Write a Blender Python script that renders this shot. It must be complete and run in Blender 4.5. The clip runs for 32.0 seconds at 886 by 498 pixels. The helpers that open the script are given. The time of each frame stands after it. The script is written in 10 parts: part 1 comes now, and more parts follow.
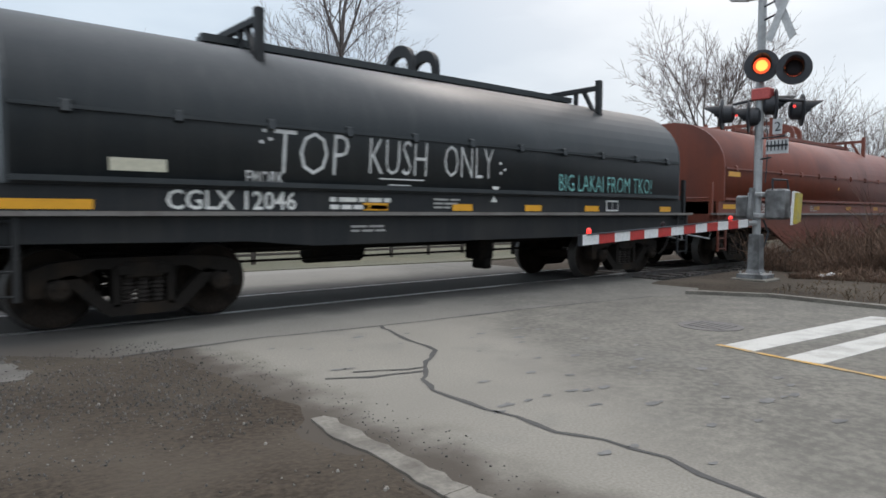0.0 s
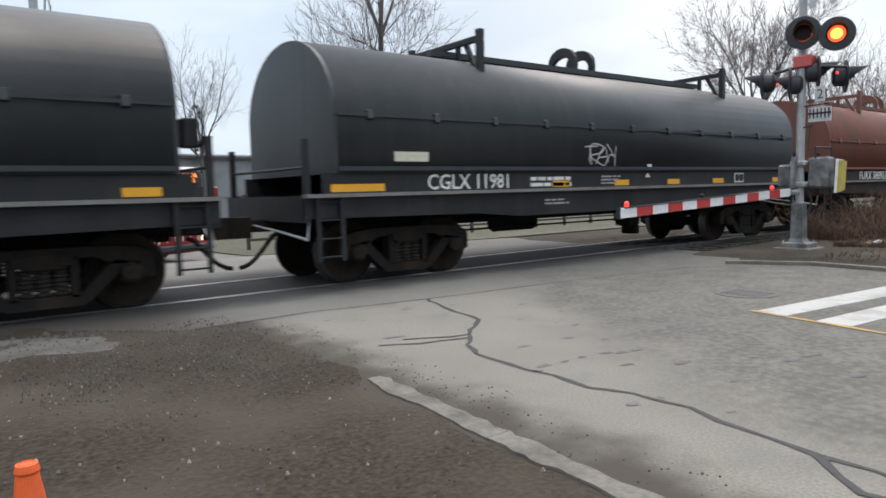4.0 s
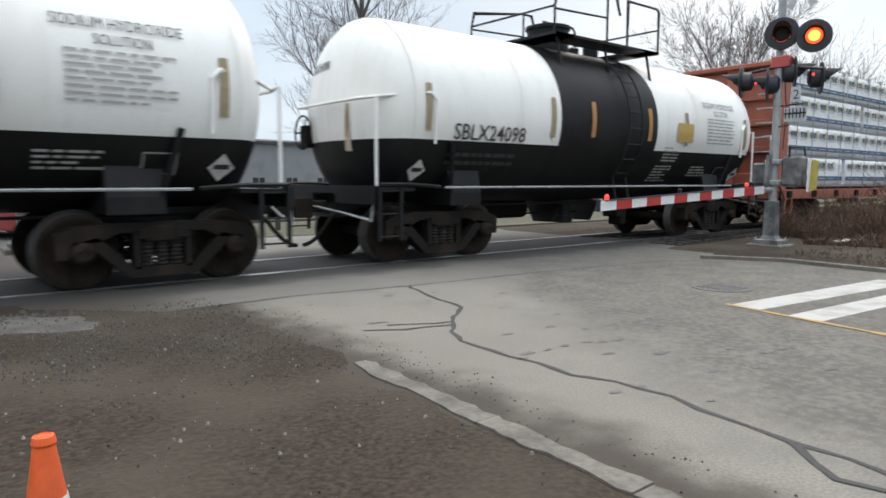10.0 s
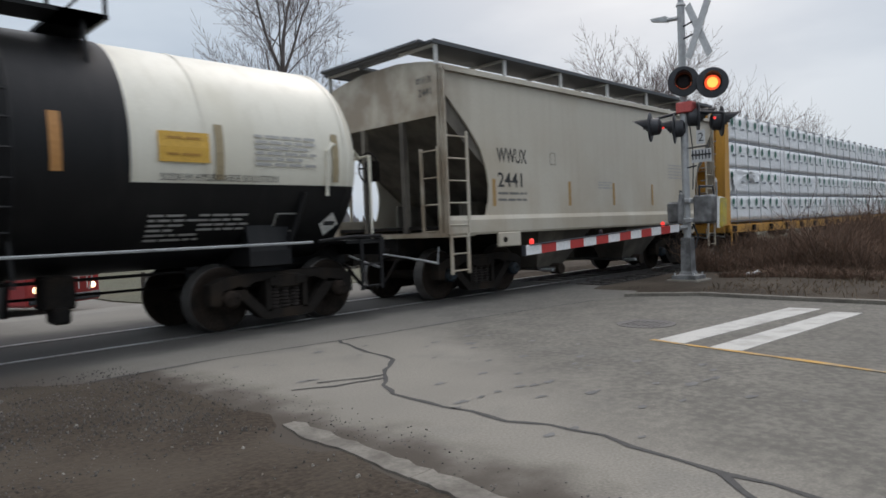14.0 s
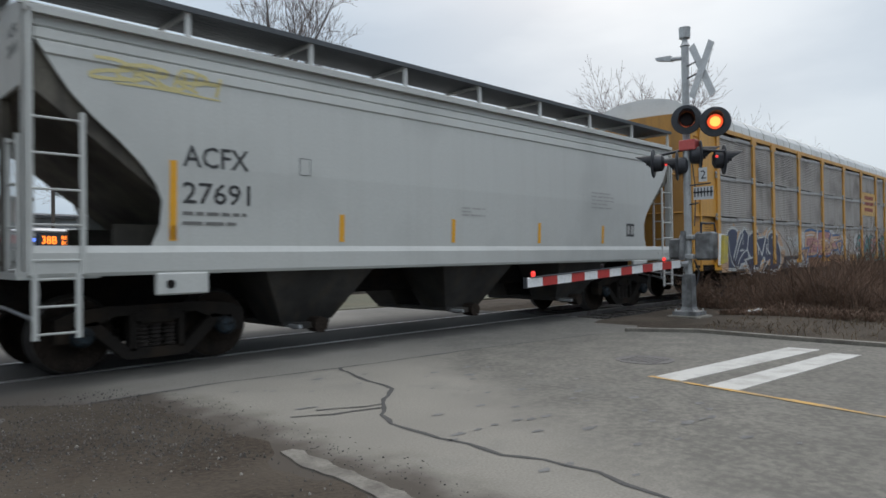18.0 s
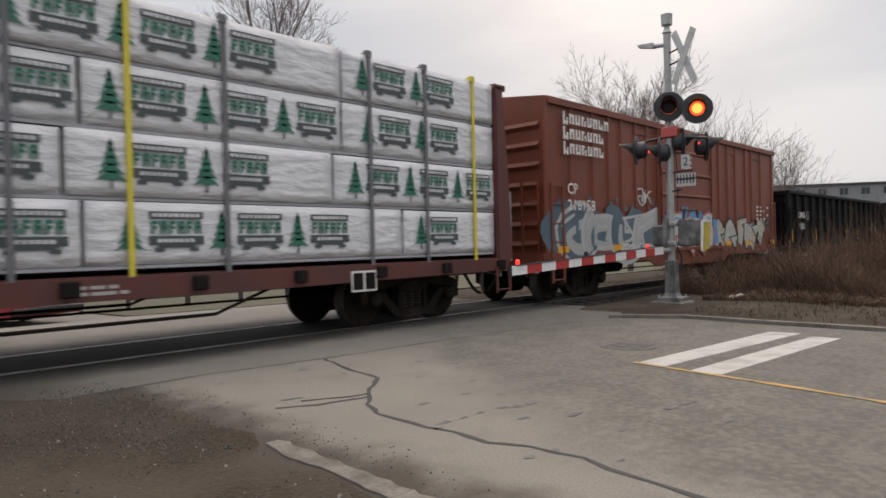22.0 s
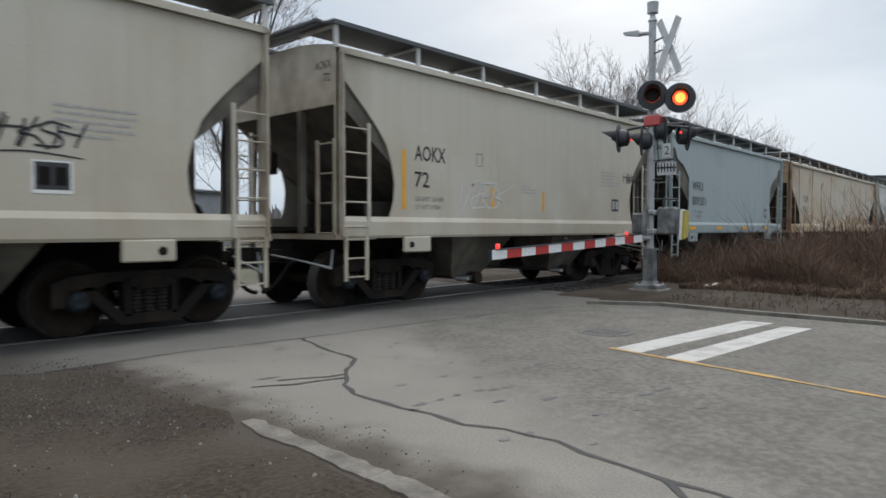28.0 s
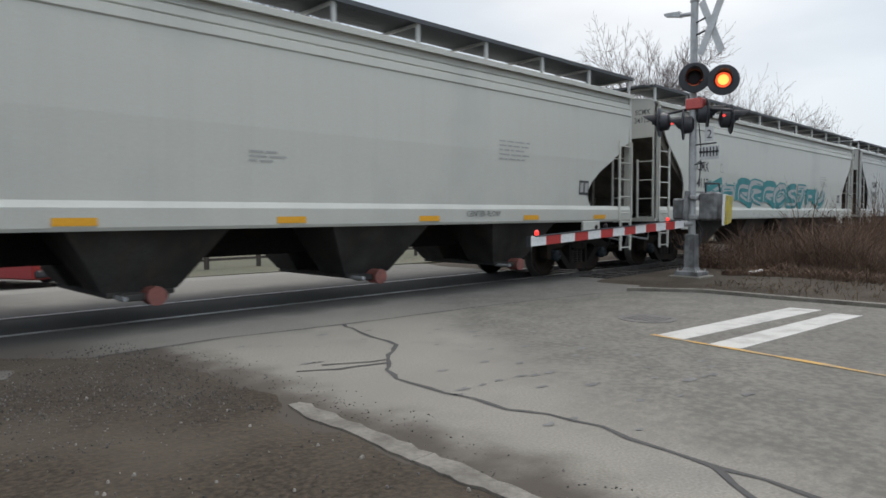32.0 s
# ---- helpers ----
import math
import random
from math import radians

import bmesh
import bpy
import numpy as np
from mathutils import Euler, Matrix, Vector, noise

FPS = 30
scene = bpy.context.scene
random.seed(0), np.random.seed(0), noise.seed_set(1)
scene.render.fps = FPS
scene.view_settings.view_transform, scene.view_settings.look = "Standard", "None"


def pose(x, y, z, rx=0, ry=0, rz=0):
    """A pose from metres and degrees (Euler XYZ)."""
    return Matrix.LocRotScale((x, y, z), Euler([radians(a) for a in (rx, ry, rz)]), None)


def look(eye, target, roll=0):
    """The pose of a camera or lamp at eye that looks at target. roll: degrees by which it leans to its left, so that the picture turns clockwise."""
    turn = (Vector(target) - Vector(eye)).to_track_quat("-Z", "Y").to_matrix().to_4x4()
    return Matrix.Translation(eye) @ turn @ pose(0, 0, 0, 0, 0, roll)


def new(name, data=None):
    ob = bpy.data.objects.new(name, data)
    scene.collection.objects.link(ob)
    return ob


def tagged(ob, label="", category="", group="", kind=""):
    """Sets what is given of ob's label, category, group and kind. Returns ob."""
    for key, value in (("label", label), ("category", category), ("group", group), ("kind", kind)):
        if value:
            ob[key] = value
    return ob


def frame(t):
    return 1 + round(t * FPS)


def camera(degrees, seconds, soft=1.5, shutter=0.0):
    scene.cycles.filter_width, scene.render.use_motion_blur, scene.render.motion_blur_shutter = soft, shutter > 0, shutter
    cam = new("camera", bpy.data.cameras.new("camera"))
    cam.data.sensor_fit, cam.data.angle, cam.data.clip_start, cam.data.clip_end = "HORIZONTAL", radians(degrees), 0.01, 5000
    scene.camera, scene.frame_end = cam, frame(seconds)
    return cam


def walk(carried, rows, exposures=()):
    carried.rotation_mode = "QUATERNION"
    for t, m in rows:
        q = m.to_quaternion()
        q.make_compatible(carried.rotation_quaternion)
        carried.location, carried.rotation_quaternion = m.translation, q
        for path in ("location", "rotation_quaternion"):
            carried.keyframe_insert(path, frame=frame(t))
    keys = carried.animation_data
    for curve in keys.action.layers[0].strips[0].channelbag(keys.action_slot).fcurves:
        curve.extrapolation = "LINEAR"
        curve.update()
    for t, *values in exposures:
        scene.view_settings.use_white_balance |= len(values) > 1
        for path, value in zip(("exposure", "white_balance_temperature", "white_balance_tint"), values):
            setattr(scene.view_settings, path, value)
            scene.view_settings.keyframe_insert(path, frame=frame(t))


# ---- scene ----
cam = camera(67.0, 32.0, soft=1.6, shutter=0.12)
PATH = [
    (0, (0.416, -9.191, 1.316), (6.931, -1.624, 0.774), 0.12),
    (0.5, (0.409, -9.195, 1.317), (7.066, -1.752, 0.788), -0.29),
    (1, (0.406, -9.186, 1.313), (6.898, -1.603, 0.736), -0.41),
    (1.5, (0.412, -9.162, 1.313), (6.898, -1.573, 0.735), -0.06),
    (2, (0.391, -9.178, 1.305), (7.043, -1.761, 0.447), -0.84),
    (2.5, (0.282, -9.300, 1.316), (6.978, -1.909, 0.582), -0.97),
    (3, (0.282, -9.426, 1.321), (6.859, -2.013, -0.016), -1.64),
    (3.5, (0.234, -9.514, 1.316), (6.208, -1.559, 0.304), -1.64),
    (5.5, (0.031, -9.548, 1.328), (6.336, -1.796, 0.930), -0.14),
    (6, (0.040, -9.529, 1.318), (6.453, -1.862, 1.032), -0.13),
    (6.5, (0.019, -9.529, 1.323), (6.644, -2.057, 0.796), 0.65),
    (7, (0.049, -9.511, 1.317), (6.663, -2.038, 0.667), 1.15),
    (7.5, (0.050, -9.505, 1.324), (6.521, -1.906, 0.713), 0.92),
    (8, (0.074, -9.482, 1.312), (6.368, -1.757, 0.470), 0.88),
    (8.5, (0.069, -9.488, 1.313), (6.409, -1.810, 0.382), 0.51),
    (9, (0.065, -9.493, 1.315), (6.429, -1.833, 0.408), 0.38),
    (9.5, (0.087, -9.475, 1.311), (6.290, -1.726, 0.093), 0.49),
    (10, (0.050, -9.502, 1.312), (6.330, -1.789, 0.281), 0.16),
    (10.5, (0.065, -9.510, 1.314), (6.525, -1.905, 0.665), -0.64),
    (11, (0.059, -9.529, 1.321), (6.546, -1.925, 1.001), -1.21),
    (11.5, (0.049, -9.554, 1.324), (6.517, -1.928, 1.304), -2.28),
    (12, (0.056, -9.547, 1.322), (6.710, -2.082, 1.367), -2.35),
    (12.5, (0.071, -9.520, 1.314), (6.804, -2.127, 1.231), -2.80),
    (13, (0.070, -9.514, 1.310), (6.822, -2.139, 1.146), -2.30),
    (13.5, (0.065, -9.524, 1.308), (6.977, -2.300, 1.093), -2.33),
    (14, (0.093, -9.514, 1.310), (7.171, -2.457, 1.005), -2.35),
    (14.5, (0.093, -9.518, 1.304), (7.115, -2.403, 1.019), -1.98),
    (16.5, (0.062, -9.557, 1.343), (6.887, -2.250, 1.495), -0.86),
    (17, (0.048, -9.584, 1.353), (6.995, -2.398, 1.682), -0.89),
    (17.5, (0.025, -9.599, 1.356), (7.149, -2.586, 1.581), -1.25),
    (18, (0.034, -9.586, 1.353), (7.092, -2.503, 1.458), -0.76),
    (18.5, (-0.011, -9.607, 1.362), (7.128, -2.605, 1.301), -0.27),
    (19, (-0.023, -9.633, 1.371), (7.214, -2.733, 1.391), -0.87),
    (19.5, (0.046, -9.587, 1.365), (7.203, -2.603, 1.421), -1.04),
    (20, (0.052, -9.563, 1.353), (7.294, -2.669, 1.189), -0.68),
    (20.5, (0.069, -9.549, 1.345), (7.210, -2.549, 1.310), -1.11),
    (21, (0.056, -9.567, 1.355), (7.189, -2.559, 1.322), -1.20),
    (21.5, (0.040, -9.570, 1.349), (7.200, -2.589, 1.248), -0.92),
    (22, (0.051, -9.580, 1.349), (7.265, -2.655, 1.288), -1.35),
    (22.5, (0.050, -9.598, 1.351), (7.257, -2.666, 1.253), -1.37),
    (23, (0.070, -9.585, 1.352), (7.247, -2.622, 1.245), -0.85),
    (23.5, (0.032, -9.603, 1.353), (7.199, -2.629, 1.247), -0.63),
    (24, (0.008, -9.620, 1.362), (7.211, -2.684, 1.292), -0.52),
    (24.5, (-0.002, -9.615, 1.367), (7.216, -2.693, 1.302), -0.43),
    (26.5, (0.048, -9.551, 1.346), (7.157, -2.541, 0.787), 0.25),
    (27, (0.100, -9.517, 1.339), (7.182, -2.477, 0.807), 0.20),
    (27.5, (0.082, -9.544, 1.339), (7.278, -2.609, 0.999), -0.34),
    (28, (0.058, -9.576, 1.347), (7.464, -2.864, 1.027), 0.06),
    (28.5, (0.063, -9.564, 1.355), (7.501, -2.896, 0.895), 0.72),
    (29, (0.068, -9.564, 1.349), (7.539, -2.934, 0.878), 1.07),
    (29.5, (0.075, -9.573, 1.348), (7.506, -2.893, 0.967), 0.78),
    (30, (0.077, -9.569, 1.350), (7.489, -2.868, 0.956), 0.77),
    (30.5, (0.063, -9.563, 1.340), (7.410, -2.794, 0.888), 0.73),
    (31, (0.054, -9.563, 1.337), (7.252, -2.639, 0.836), 0.28),
    (31.5, (0.038, -9.553, 1.337), (7.127, -2.517, 0.850), -0.63),
    (32, (0.015, -9.546, 1.332), (7.052, -2.459, 0.832), -0.33),
]
walk(cam, [(t, look(eye, target, roll)) for t, eye, target, roll in PATH], exposures=[(0, 0.25, 6700, 13), (1, 0.3, 6650, 12), (2, 0.4, 6600, 12), (3, 0.5, 6650, 12), (4.5, 0.43, 6750, 14), (6, 0.37, 6600, 12), (8, 0.43, 6600, 11), (9, 0.5, 6750, 12), (10.5, 0.42, 6850, 14), (11.8, 0.16, 7550, 19), (13, -0.06, 6900, 15), (14.5, -0.04, 6750, 15), (17, 0.06, 6850, 14), (18, 0.0, 6600, 12), (19, 0.06, 6850, 12), (20, 0.21, 6950, 14), (21, 0.31, 6850, 11), (22, 0.06, 7600, 20), (23, 0.11, 6900, 15), (24, 0.11, 6800, 12), (26, 0.21, 6800, 14), (27, 0.31, 6900, 14), (28, 0.13, 6700, 13), (30, 0.16, 6800, 14), (31, 0.13, 6650, 13), (32, 0.18, 6750, 13)])

# ---- light: a bright overcast sky ----
world = bpy.data.worlds.new("overcast_sky")
scene.world = world
world.use_nodes = True
wt = world.node_tree
wt.nodes.clear()
w_out = wt.nodes.new("ShaderNodeOutputWorld")
w_bg = wt.nodes.new("ShaderNodeBackground")
w_sky = wt.nodes.new("ShaderNodeTexSky")
w_sky.sky_type, w_sky.sun_disc = "NISHITA", False
w_sky.sun_elevation, w_sky.sun_rotation = radians(35), radians(60)
w_sky.air_density, w_sky.dust_density, w_sky.ozone_density = 1.0, 5.0, 1.0
w_co = wt.nodes.new("ShaderNodeTexCoord")
w_map = wt.nodes.new("ShaderNodeMapping")
w_map.inputs["Scale"].default_value = (1.0, 1.0, 3.2)
w_noise = wt.nodes.new("ShaderNodeTexNoise")
w_noise.inputs["Scale"].default_value = 2.2
w_noise.inputs["Detail"].default_value = 5.0
w_ramp = wt.nodes.new("ShaderNodeValToRGB")
w_ramp.color_ramp.elements[0].position, w_ramp.color_ramp.elements[0].color = 0.33, (4.5, 5.9, 7.3, 1)
w_ramp.color_ramp.elements[1].position, w_ramp.color_ramp.elements[1].color = 0.62, (6.5, 7.9, 9.1, 1)
w_mix = wt.nodes.new("ShaderNodeMix")
w_mix.data_type = "RGBA"
w_mix.inputs["Factor"].default_value = 0.88
wt.links.new(w_co.outputs["Generated"], w_map.inputs["Vector"])
wt.links.new(w_map.outputs["Vector"], w_noise.inputs["Vector"])
wt.links.new(w_noise.outputs["Fac"], w_ramp.inputs["Fac"])
wt.links.new(w_sky.outputs["Color"], w_mix.inputs["A"])
wt.links.new(w_ramp.outputs["Color"], w_mix.inputs["B"])
w_sep = wt.nodes.new("ShaderNodeSeparateXYZ")
w_up = wt.nodes.new("ShaderNodeMapRange")
w_up.interpolation_type = "SMOOTHSTEP"
for sock, v in (("From Min", 0.30), ("From Max", 0.95), ("To Min", 1.0), ("To Max", 3.2)):
    w_up.inputs[sock].default_value = v
w_lift = wt.nodes.new("ShaderNodeVectorMath")
w_lift.operation = "SCALE"
wt.links.new(w_co.outputs["Generated"], w_sep.inputs["Vector"])
wt.links.new(w_sep.outputs["Z"], w_up.inputs["Value"])
wt.links.new(w_mix.outputs["Result"], w_lift.inputs["Vector"])
wt.links.new(w_up.outputs["Result"], w_lift.inputs["Scale"])
# an overcast sky is about three times as bright overhead as at the horizon, and whiter
w_white = wt.nodes.new("ShaderNodeMix")
w_white.data_type, w_white.blend_type = "RGBA", "MULTIPLY"
w_white.inputs["B"].default_value = (1.13, 1.0, 0.93, 1)
w_share = wt.nodes.new("ShaderNodeMapRange")
w_share.inputs["From Min"].default_value, w_share.inputs["From Max"].default_value = 0.32, 0.7
wt.links.new(w_sep.outputs["Z"], w_share.inputs["Value"])
wt.links.new(w_share.outputs["Result"], w_white.inputs["Factor"])
wt.links.new(w_lift.outputs["Vector"], w_white.inputs["A"])
wt.links.new(w_white.outputs["Result"], w_bg.inputs["Color"])
wt.links.new(w_bg.outputs["Background"], w_out.inputs["Surface"])
w_bg.inputs["Strength"].default_value = 0.091

sun = new("sun", bpy.data.lights.new("sun", "SUN"))
sun.data.energy, sun.data.angle, sun.data.color = 0.6, radians(25), (1.0, 0.97, 0.92)
sun.matrix_world = look((40, 20, 60), (0, 0, 0))


# ---- materials ----
def mat(name, color, rough=0.7, metal=0.0, spot=None, spot_at=0.62, spot_soft=0.12, scale=1.2, grain=0.12, grain_scale=30.0, bump=0.15,
        streak=None, streak_amount=0.35, emit=None, emit_strength=0.0, island=0.0, stretch=(1, 1, 1), bump_dist=0.01, rand=0.0, spec=0.5, band=None, gaps=None, ends=None):
    """A surface with grain, patches of a second colour and vertical streaks of a third, in metres of the thing it covers."""
    m = bpy.data.materials.new(name)
    m.use_nodes = True
    nt = m.node_tree
    nodes, links = nt.nodes, nt.links
    b = nodes["Principled BSDF"]
    b.inputs["Roughness"].default_value, b.inputs["Metallic"].default_value = rough, metal
    b.inputs["Specular IOR Level"].default_value = spec
    co = nodes.new("ShaderNodeTexCoord")
    mp = nodes.new("ShaderNodeMapping")
    mp.inputs["Scale"].default_value = stretch
    links.new(co.outputs["Object"], mp.inputs["Vector"])

    def noise_node(s, detail, vec=mp):
        n = nodes.new("ShaderNodeTexNoise")
        n.inputs["Scale"].default_value, n.inputs["Detail"].default_value = s, detail
        links.new(vec.outputs["Vector"], n.inputs["Vector"])
        return n

    def ramp(src, a, c):
        r = nodes.new("ShaderNodeMapRange")
        r.inputs["From Min"].default_value, r.inputs["From Max"].default_value = a, c
        links.new(src, r.inputs["Value"])
        return r.outputs["Result"]

    def mix(fac, a, c, mode="MIX"):
        n = nodes.new("ShaderNodeMix")
        n.data_type, n.blend_type = "RGBA", mode
        for sock, v in (("Factor", fac), ("A", a), ("B", c)):
            if isinstance(v, (int, float)):
                n.inputs[sock].default_value = v
            elif isinstance(v, tuple):
                n.inputs[sock].default_value = (*v, 1)
            else:
                links.new(v, n.inputs[sock])
        return n.outputs["Result"]

    fine = noise_node(grain_scale, 4)
    big = noise_node(scale, 5)
    lo, hi = tuple(v * (1 - grain) for v in color), tuple(min(1, v * (1 + grain)) for v in color)
    c = mix(ramp(fine.outputs["Fac"], 0.3, 0.7), lo, hi)
    if spot:
        c = mix(ramp(big.outputs["Fac"], spot_at - spot_soft, spot_at + spot_soft), c, spot)
    if streak:
        mp2 = nodes.new("ShaderNodeMapping")
        mp2.inputs["Scale"].default_value = (5.0, 5.0, 0.25)
        links.new(co.outputs["Object"], mp2.inputs["Vector"])
        st = noise_node(1.0, 4, mp2)
        g = nodes.new("ShaderNodeMath")
        g.operation = "MULTIPLY"
        g.inputs[1].default_value = streak_amount
        links.new(ramp(st.outputs["Fac"], 0.48, 0.75), g.inputs[0])
        c = mix(g.outputs["Value"], c, streak)
    if band:
        # rust and dirt that have built up towards one edge: colour, heights from none to full, share
        sp = nodes.new("ShaderNodeSeparateXYZ")
        links.new(co.outputs["Object"], sp.inputs["Vector"])
        w1, w2 = noise_node(1.1, 6), nodes.new("ShaderNodeMath")
        w2.operation = "MULTIPLY"
        links.new(ramp(sp.outputs["Z"], band[1], band[2]), w2.inputs[0])
        links.new(ramp(w1.outputs["Fac"], 0.36, 0.60), w2.inputs[1])
        w3 = nodes.new("ShaderNodeMath")
        w3.operation = "MULTIPLY"
        w3.inputs[1].default_value = band[3]
        links.new(w2.outputs["Value"], w3.inputs[0])
        c = mix(w3.outputs["Value"], c, band[0])
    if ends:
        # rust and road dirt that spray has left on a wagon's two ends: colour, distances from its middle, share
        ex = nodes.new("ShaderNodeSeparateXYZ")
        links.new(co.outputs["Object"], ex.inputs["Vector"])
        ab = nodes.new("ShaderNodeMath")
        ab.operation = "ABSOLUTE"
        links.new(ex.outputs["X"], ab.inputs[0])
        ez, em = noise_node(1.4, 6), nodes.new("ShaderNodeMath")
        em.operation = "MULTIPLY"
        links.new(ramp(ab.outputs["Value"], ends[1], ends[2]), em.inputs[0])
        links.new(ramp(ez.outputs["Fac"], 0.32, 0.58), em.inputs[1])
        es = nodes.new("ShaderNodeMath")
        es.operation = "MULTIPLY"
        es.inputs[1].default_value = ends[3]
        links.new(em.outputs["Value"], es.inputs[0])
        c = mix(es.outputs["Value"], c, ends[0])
    if gaps:
        # dark lines across the paint at the louvre slots: first slot, pitch, dark share
        zs = nodes.new("ShaderNodeSeparateXYZ")
        links.new(co.outputs["Object"], zs.inputs["Vector"])
        fr = nodes.new("ShaderNodeMath")
        fr.operation = "WRAP"
        links.new(zs.outputs["Z"], fr.inputs[0])
        fr.inputs[1].default_value, fr.inputs[2].default_value = gaps[0] + gaps[1], gaps[0]
        gg = nodes.new("ShaderNodeMath")
        gg.operation = "GREATER_THAN"
        gg.inputs[1].default_value = gaps[0] + gaps[1] * (1 - gaps[2])
        links.new(fr.outputs["Value"], gg.inputs[0])
        c = mix(gg.outputs["Value"], c, (0.05, 0.048, 0.045))
    if island or rand:
        info = nodes.new("ShaderNodeObjectInfo" if rand else "ShaderNodeNewGeometry")
        h = nodes.new("ShaderNodeHueSaturation")
        links.new(ramp(info.outputs["Random" if rand else "Random Per Island"], 0, 1), h.inputs["Value"])
        r = h.inputs["Value"].links[0].from_node
        r.inputs["To Min"].default_value, r.inputs["To Max"].default_value = 1 - (island or rand), 1 + (island or rand)
        links.new(c, h.inputs["Color"])
        c = h.outputs["Color"]
    links.new(c, b.inputs["Base Color"])
    if bump:
        bn = nodes.new("ShaderNodeBump")
        bn.inputs["Strength"].default_value, bn.inputs["Distance"].default_value = bump, bump_dist
        links.new(fine.outputs["Fac"], bn.inputs["Height"])
        links.new(bn.outputs["Normal"], b.inputs["Normal"])
    rr = nodes.new("ShaderNodeMapRange")
    rr.inputs["To Min"].default_value, rr.inputs["To Max"].default_value = max(0.03, rough - 0.1), min(1, rough + 0.12)
    links.new(big.outputs["Fac"], rr.inputs["Value"])
    links.new(rr.outputs["Result"], b.inputs["Roughness"])
    if emit:
        b.inputs["Emission Color"].default_value = (*emit, 1)
        b.inputs["Emission Strength"].default_value = emit_strength
    return m


M_BLACK = mat("black_car_paint", (0.014, 0.0155, 0.017), 0.55, spot=(0.032, 0.031, 0.029), scale=0.8, streak=(0.055, 0.052, 0.048), streak_amount=0.25, spec=0.3)
M_BLACKHOOD = mat("faded_black_hood", (0.022, 0.026, 0.028), 0.42, spot=(0.04, 0.042, 0.042), scale=0.5, streak=(0.06, 0.06, 0.058), streak_amount=0.25, spec=0.4)
M_UNDER = mat("grimy_steel", (0.013, 0.0115, 0.0105), 0.85, spot=(0.026, 0.019, 0.014), scale=3.0, grain=0.3, bump=0.3, spec=0.12)
M_RUSTWHEEL = mat("rusty_brown_wheel", (0.026, 0.019, 0.0145), 0.85, spot=(0.013, 0.0108, 0.009), scale=4.0, grain=0.3, spec=0.15)
M_FRAME = mat("cast_steel_bogie", (0.0155, 0.013, 0.011), 0.85, spot=(0.031, 0.0225, 0.016), scale=3.0, grain=0.25, spec=0.15)
M_OXIDE = mat("oxide_red_paint", (0.17, 0.043, 0.023), 0.5, spot=(0.10, 0.03, 0.022), scale=0.7, streak=(0.07, 0.035, 0.028), streak_amount=0.35)
M_BROWN = mat("faded_brown_paint", (0.15, 0.048, 0.03), 0.62, spot=(0.10, 0.05, 0.035), scale=0.9, streak=(0.06, 0.04, 0.03), streak_amount=0.45)
M_ORANGERED = mat("orange_red_paint", (0.36, 0.072, 0.028), 0.5, spot=(0.29, 0.058, 0.025), scale=0.8, streak=(0.12, 0.05, 0.03), streak_amount=0.3)
M_REDBROWN = mat("red_brown_hood", (0.25, 0.06, 0.028), 0.5, spot=(0.19, 0.05, 0.03), scale=0.8, streak=(0.10, 0.045, 0.03), streak_amount=0.35)
M_ORANGE = mat("faded_orange_hood", (0.38, 0.10, 0.026), 0.5, spot=(0.30, 0.085, 0.032), scale=0.7, streak=(0.16, 0.07, 0.04), streak_amount=0.35)
M_DIRTYRED = mat("grimy_red_sill", (0.17, 0.038, 0.018), 0.65, spot=(0.07, 0.025, 0.016), scale=1.3, spot_at=0.5, spot_soft=0.2, streak=(0.05, 0.025, 0.018), streak_amount=0.5)
M_DARKSILL = mat("dark_brown_sill", (0.024, 0.014, 0.011), 0.65, spot=(0.04, 0.024, 0.017), scale=1.5, streak=(0.055, 0.032, 0.022), streak_amount=0.25, spec=0.25)
M_TANKWHITE = mat("white_tank_paint", (0.80, 0.79, 0.75), 0.38, spot=(0.72, 0.70, 0.64), scale=0.6, streak=(0.45, 0.42, 0.34), streak_amount=0.18, grain=0.03)
M_TANKCREAM = mat("cream_tank_paint", (0.66, 0.63, 0.53), 0.4, spot=(0.58, 0.54, 0.43), scale=0.6, streak=(0.4, 0.36, 0.27), streak_amount=0.25, grain=0.03)
M_TANKBLACK = mat("black_tank_paint", (0.008, 0.008, 0.0085), 0.5, spot=(0.015, 0.0145, 0.014), scale=0.9, streak=(0.035, 0.032, 0.03), streak_amount=0.2, spec=0.25)
M_HOPGREY = mat("pale_grey_hopper_paint", (0.48, 0.48, 0.45), 0.5, spot=(0.39, 0.39, 0.365), scale=0.5, streak=(0.3, 0.28, 0.24), streak_amount=0.12, grain=0.04)
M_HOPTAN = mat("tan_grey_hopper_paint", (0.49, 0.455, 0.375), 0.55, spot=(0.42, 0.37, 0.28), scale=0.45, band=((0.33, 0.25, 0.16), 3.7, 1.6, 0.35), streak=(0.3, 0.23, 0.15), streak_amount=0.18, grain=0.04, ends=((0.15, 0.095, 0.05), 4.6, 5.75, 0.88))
M_HOPBLUE = mat("faded_teal_grey_hopper_paint", (0.30, 0.35, 0.345), 0.55, spot=(0.255, 0.295, 0.29), scale=0.5, streak=(0.17, 0.2, 0.19), streak_amount=0.2, grain=0.05)
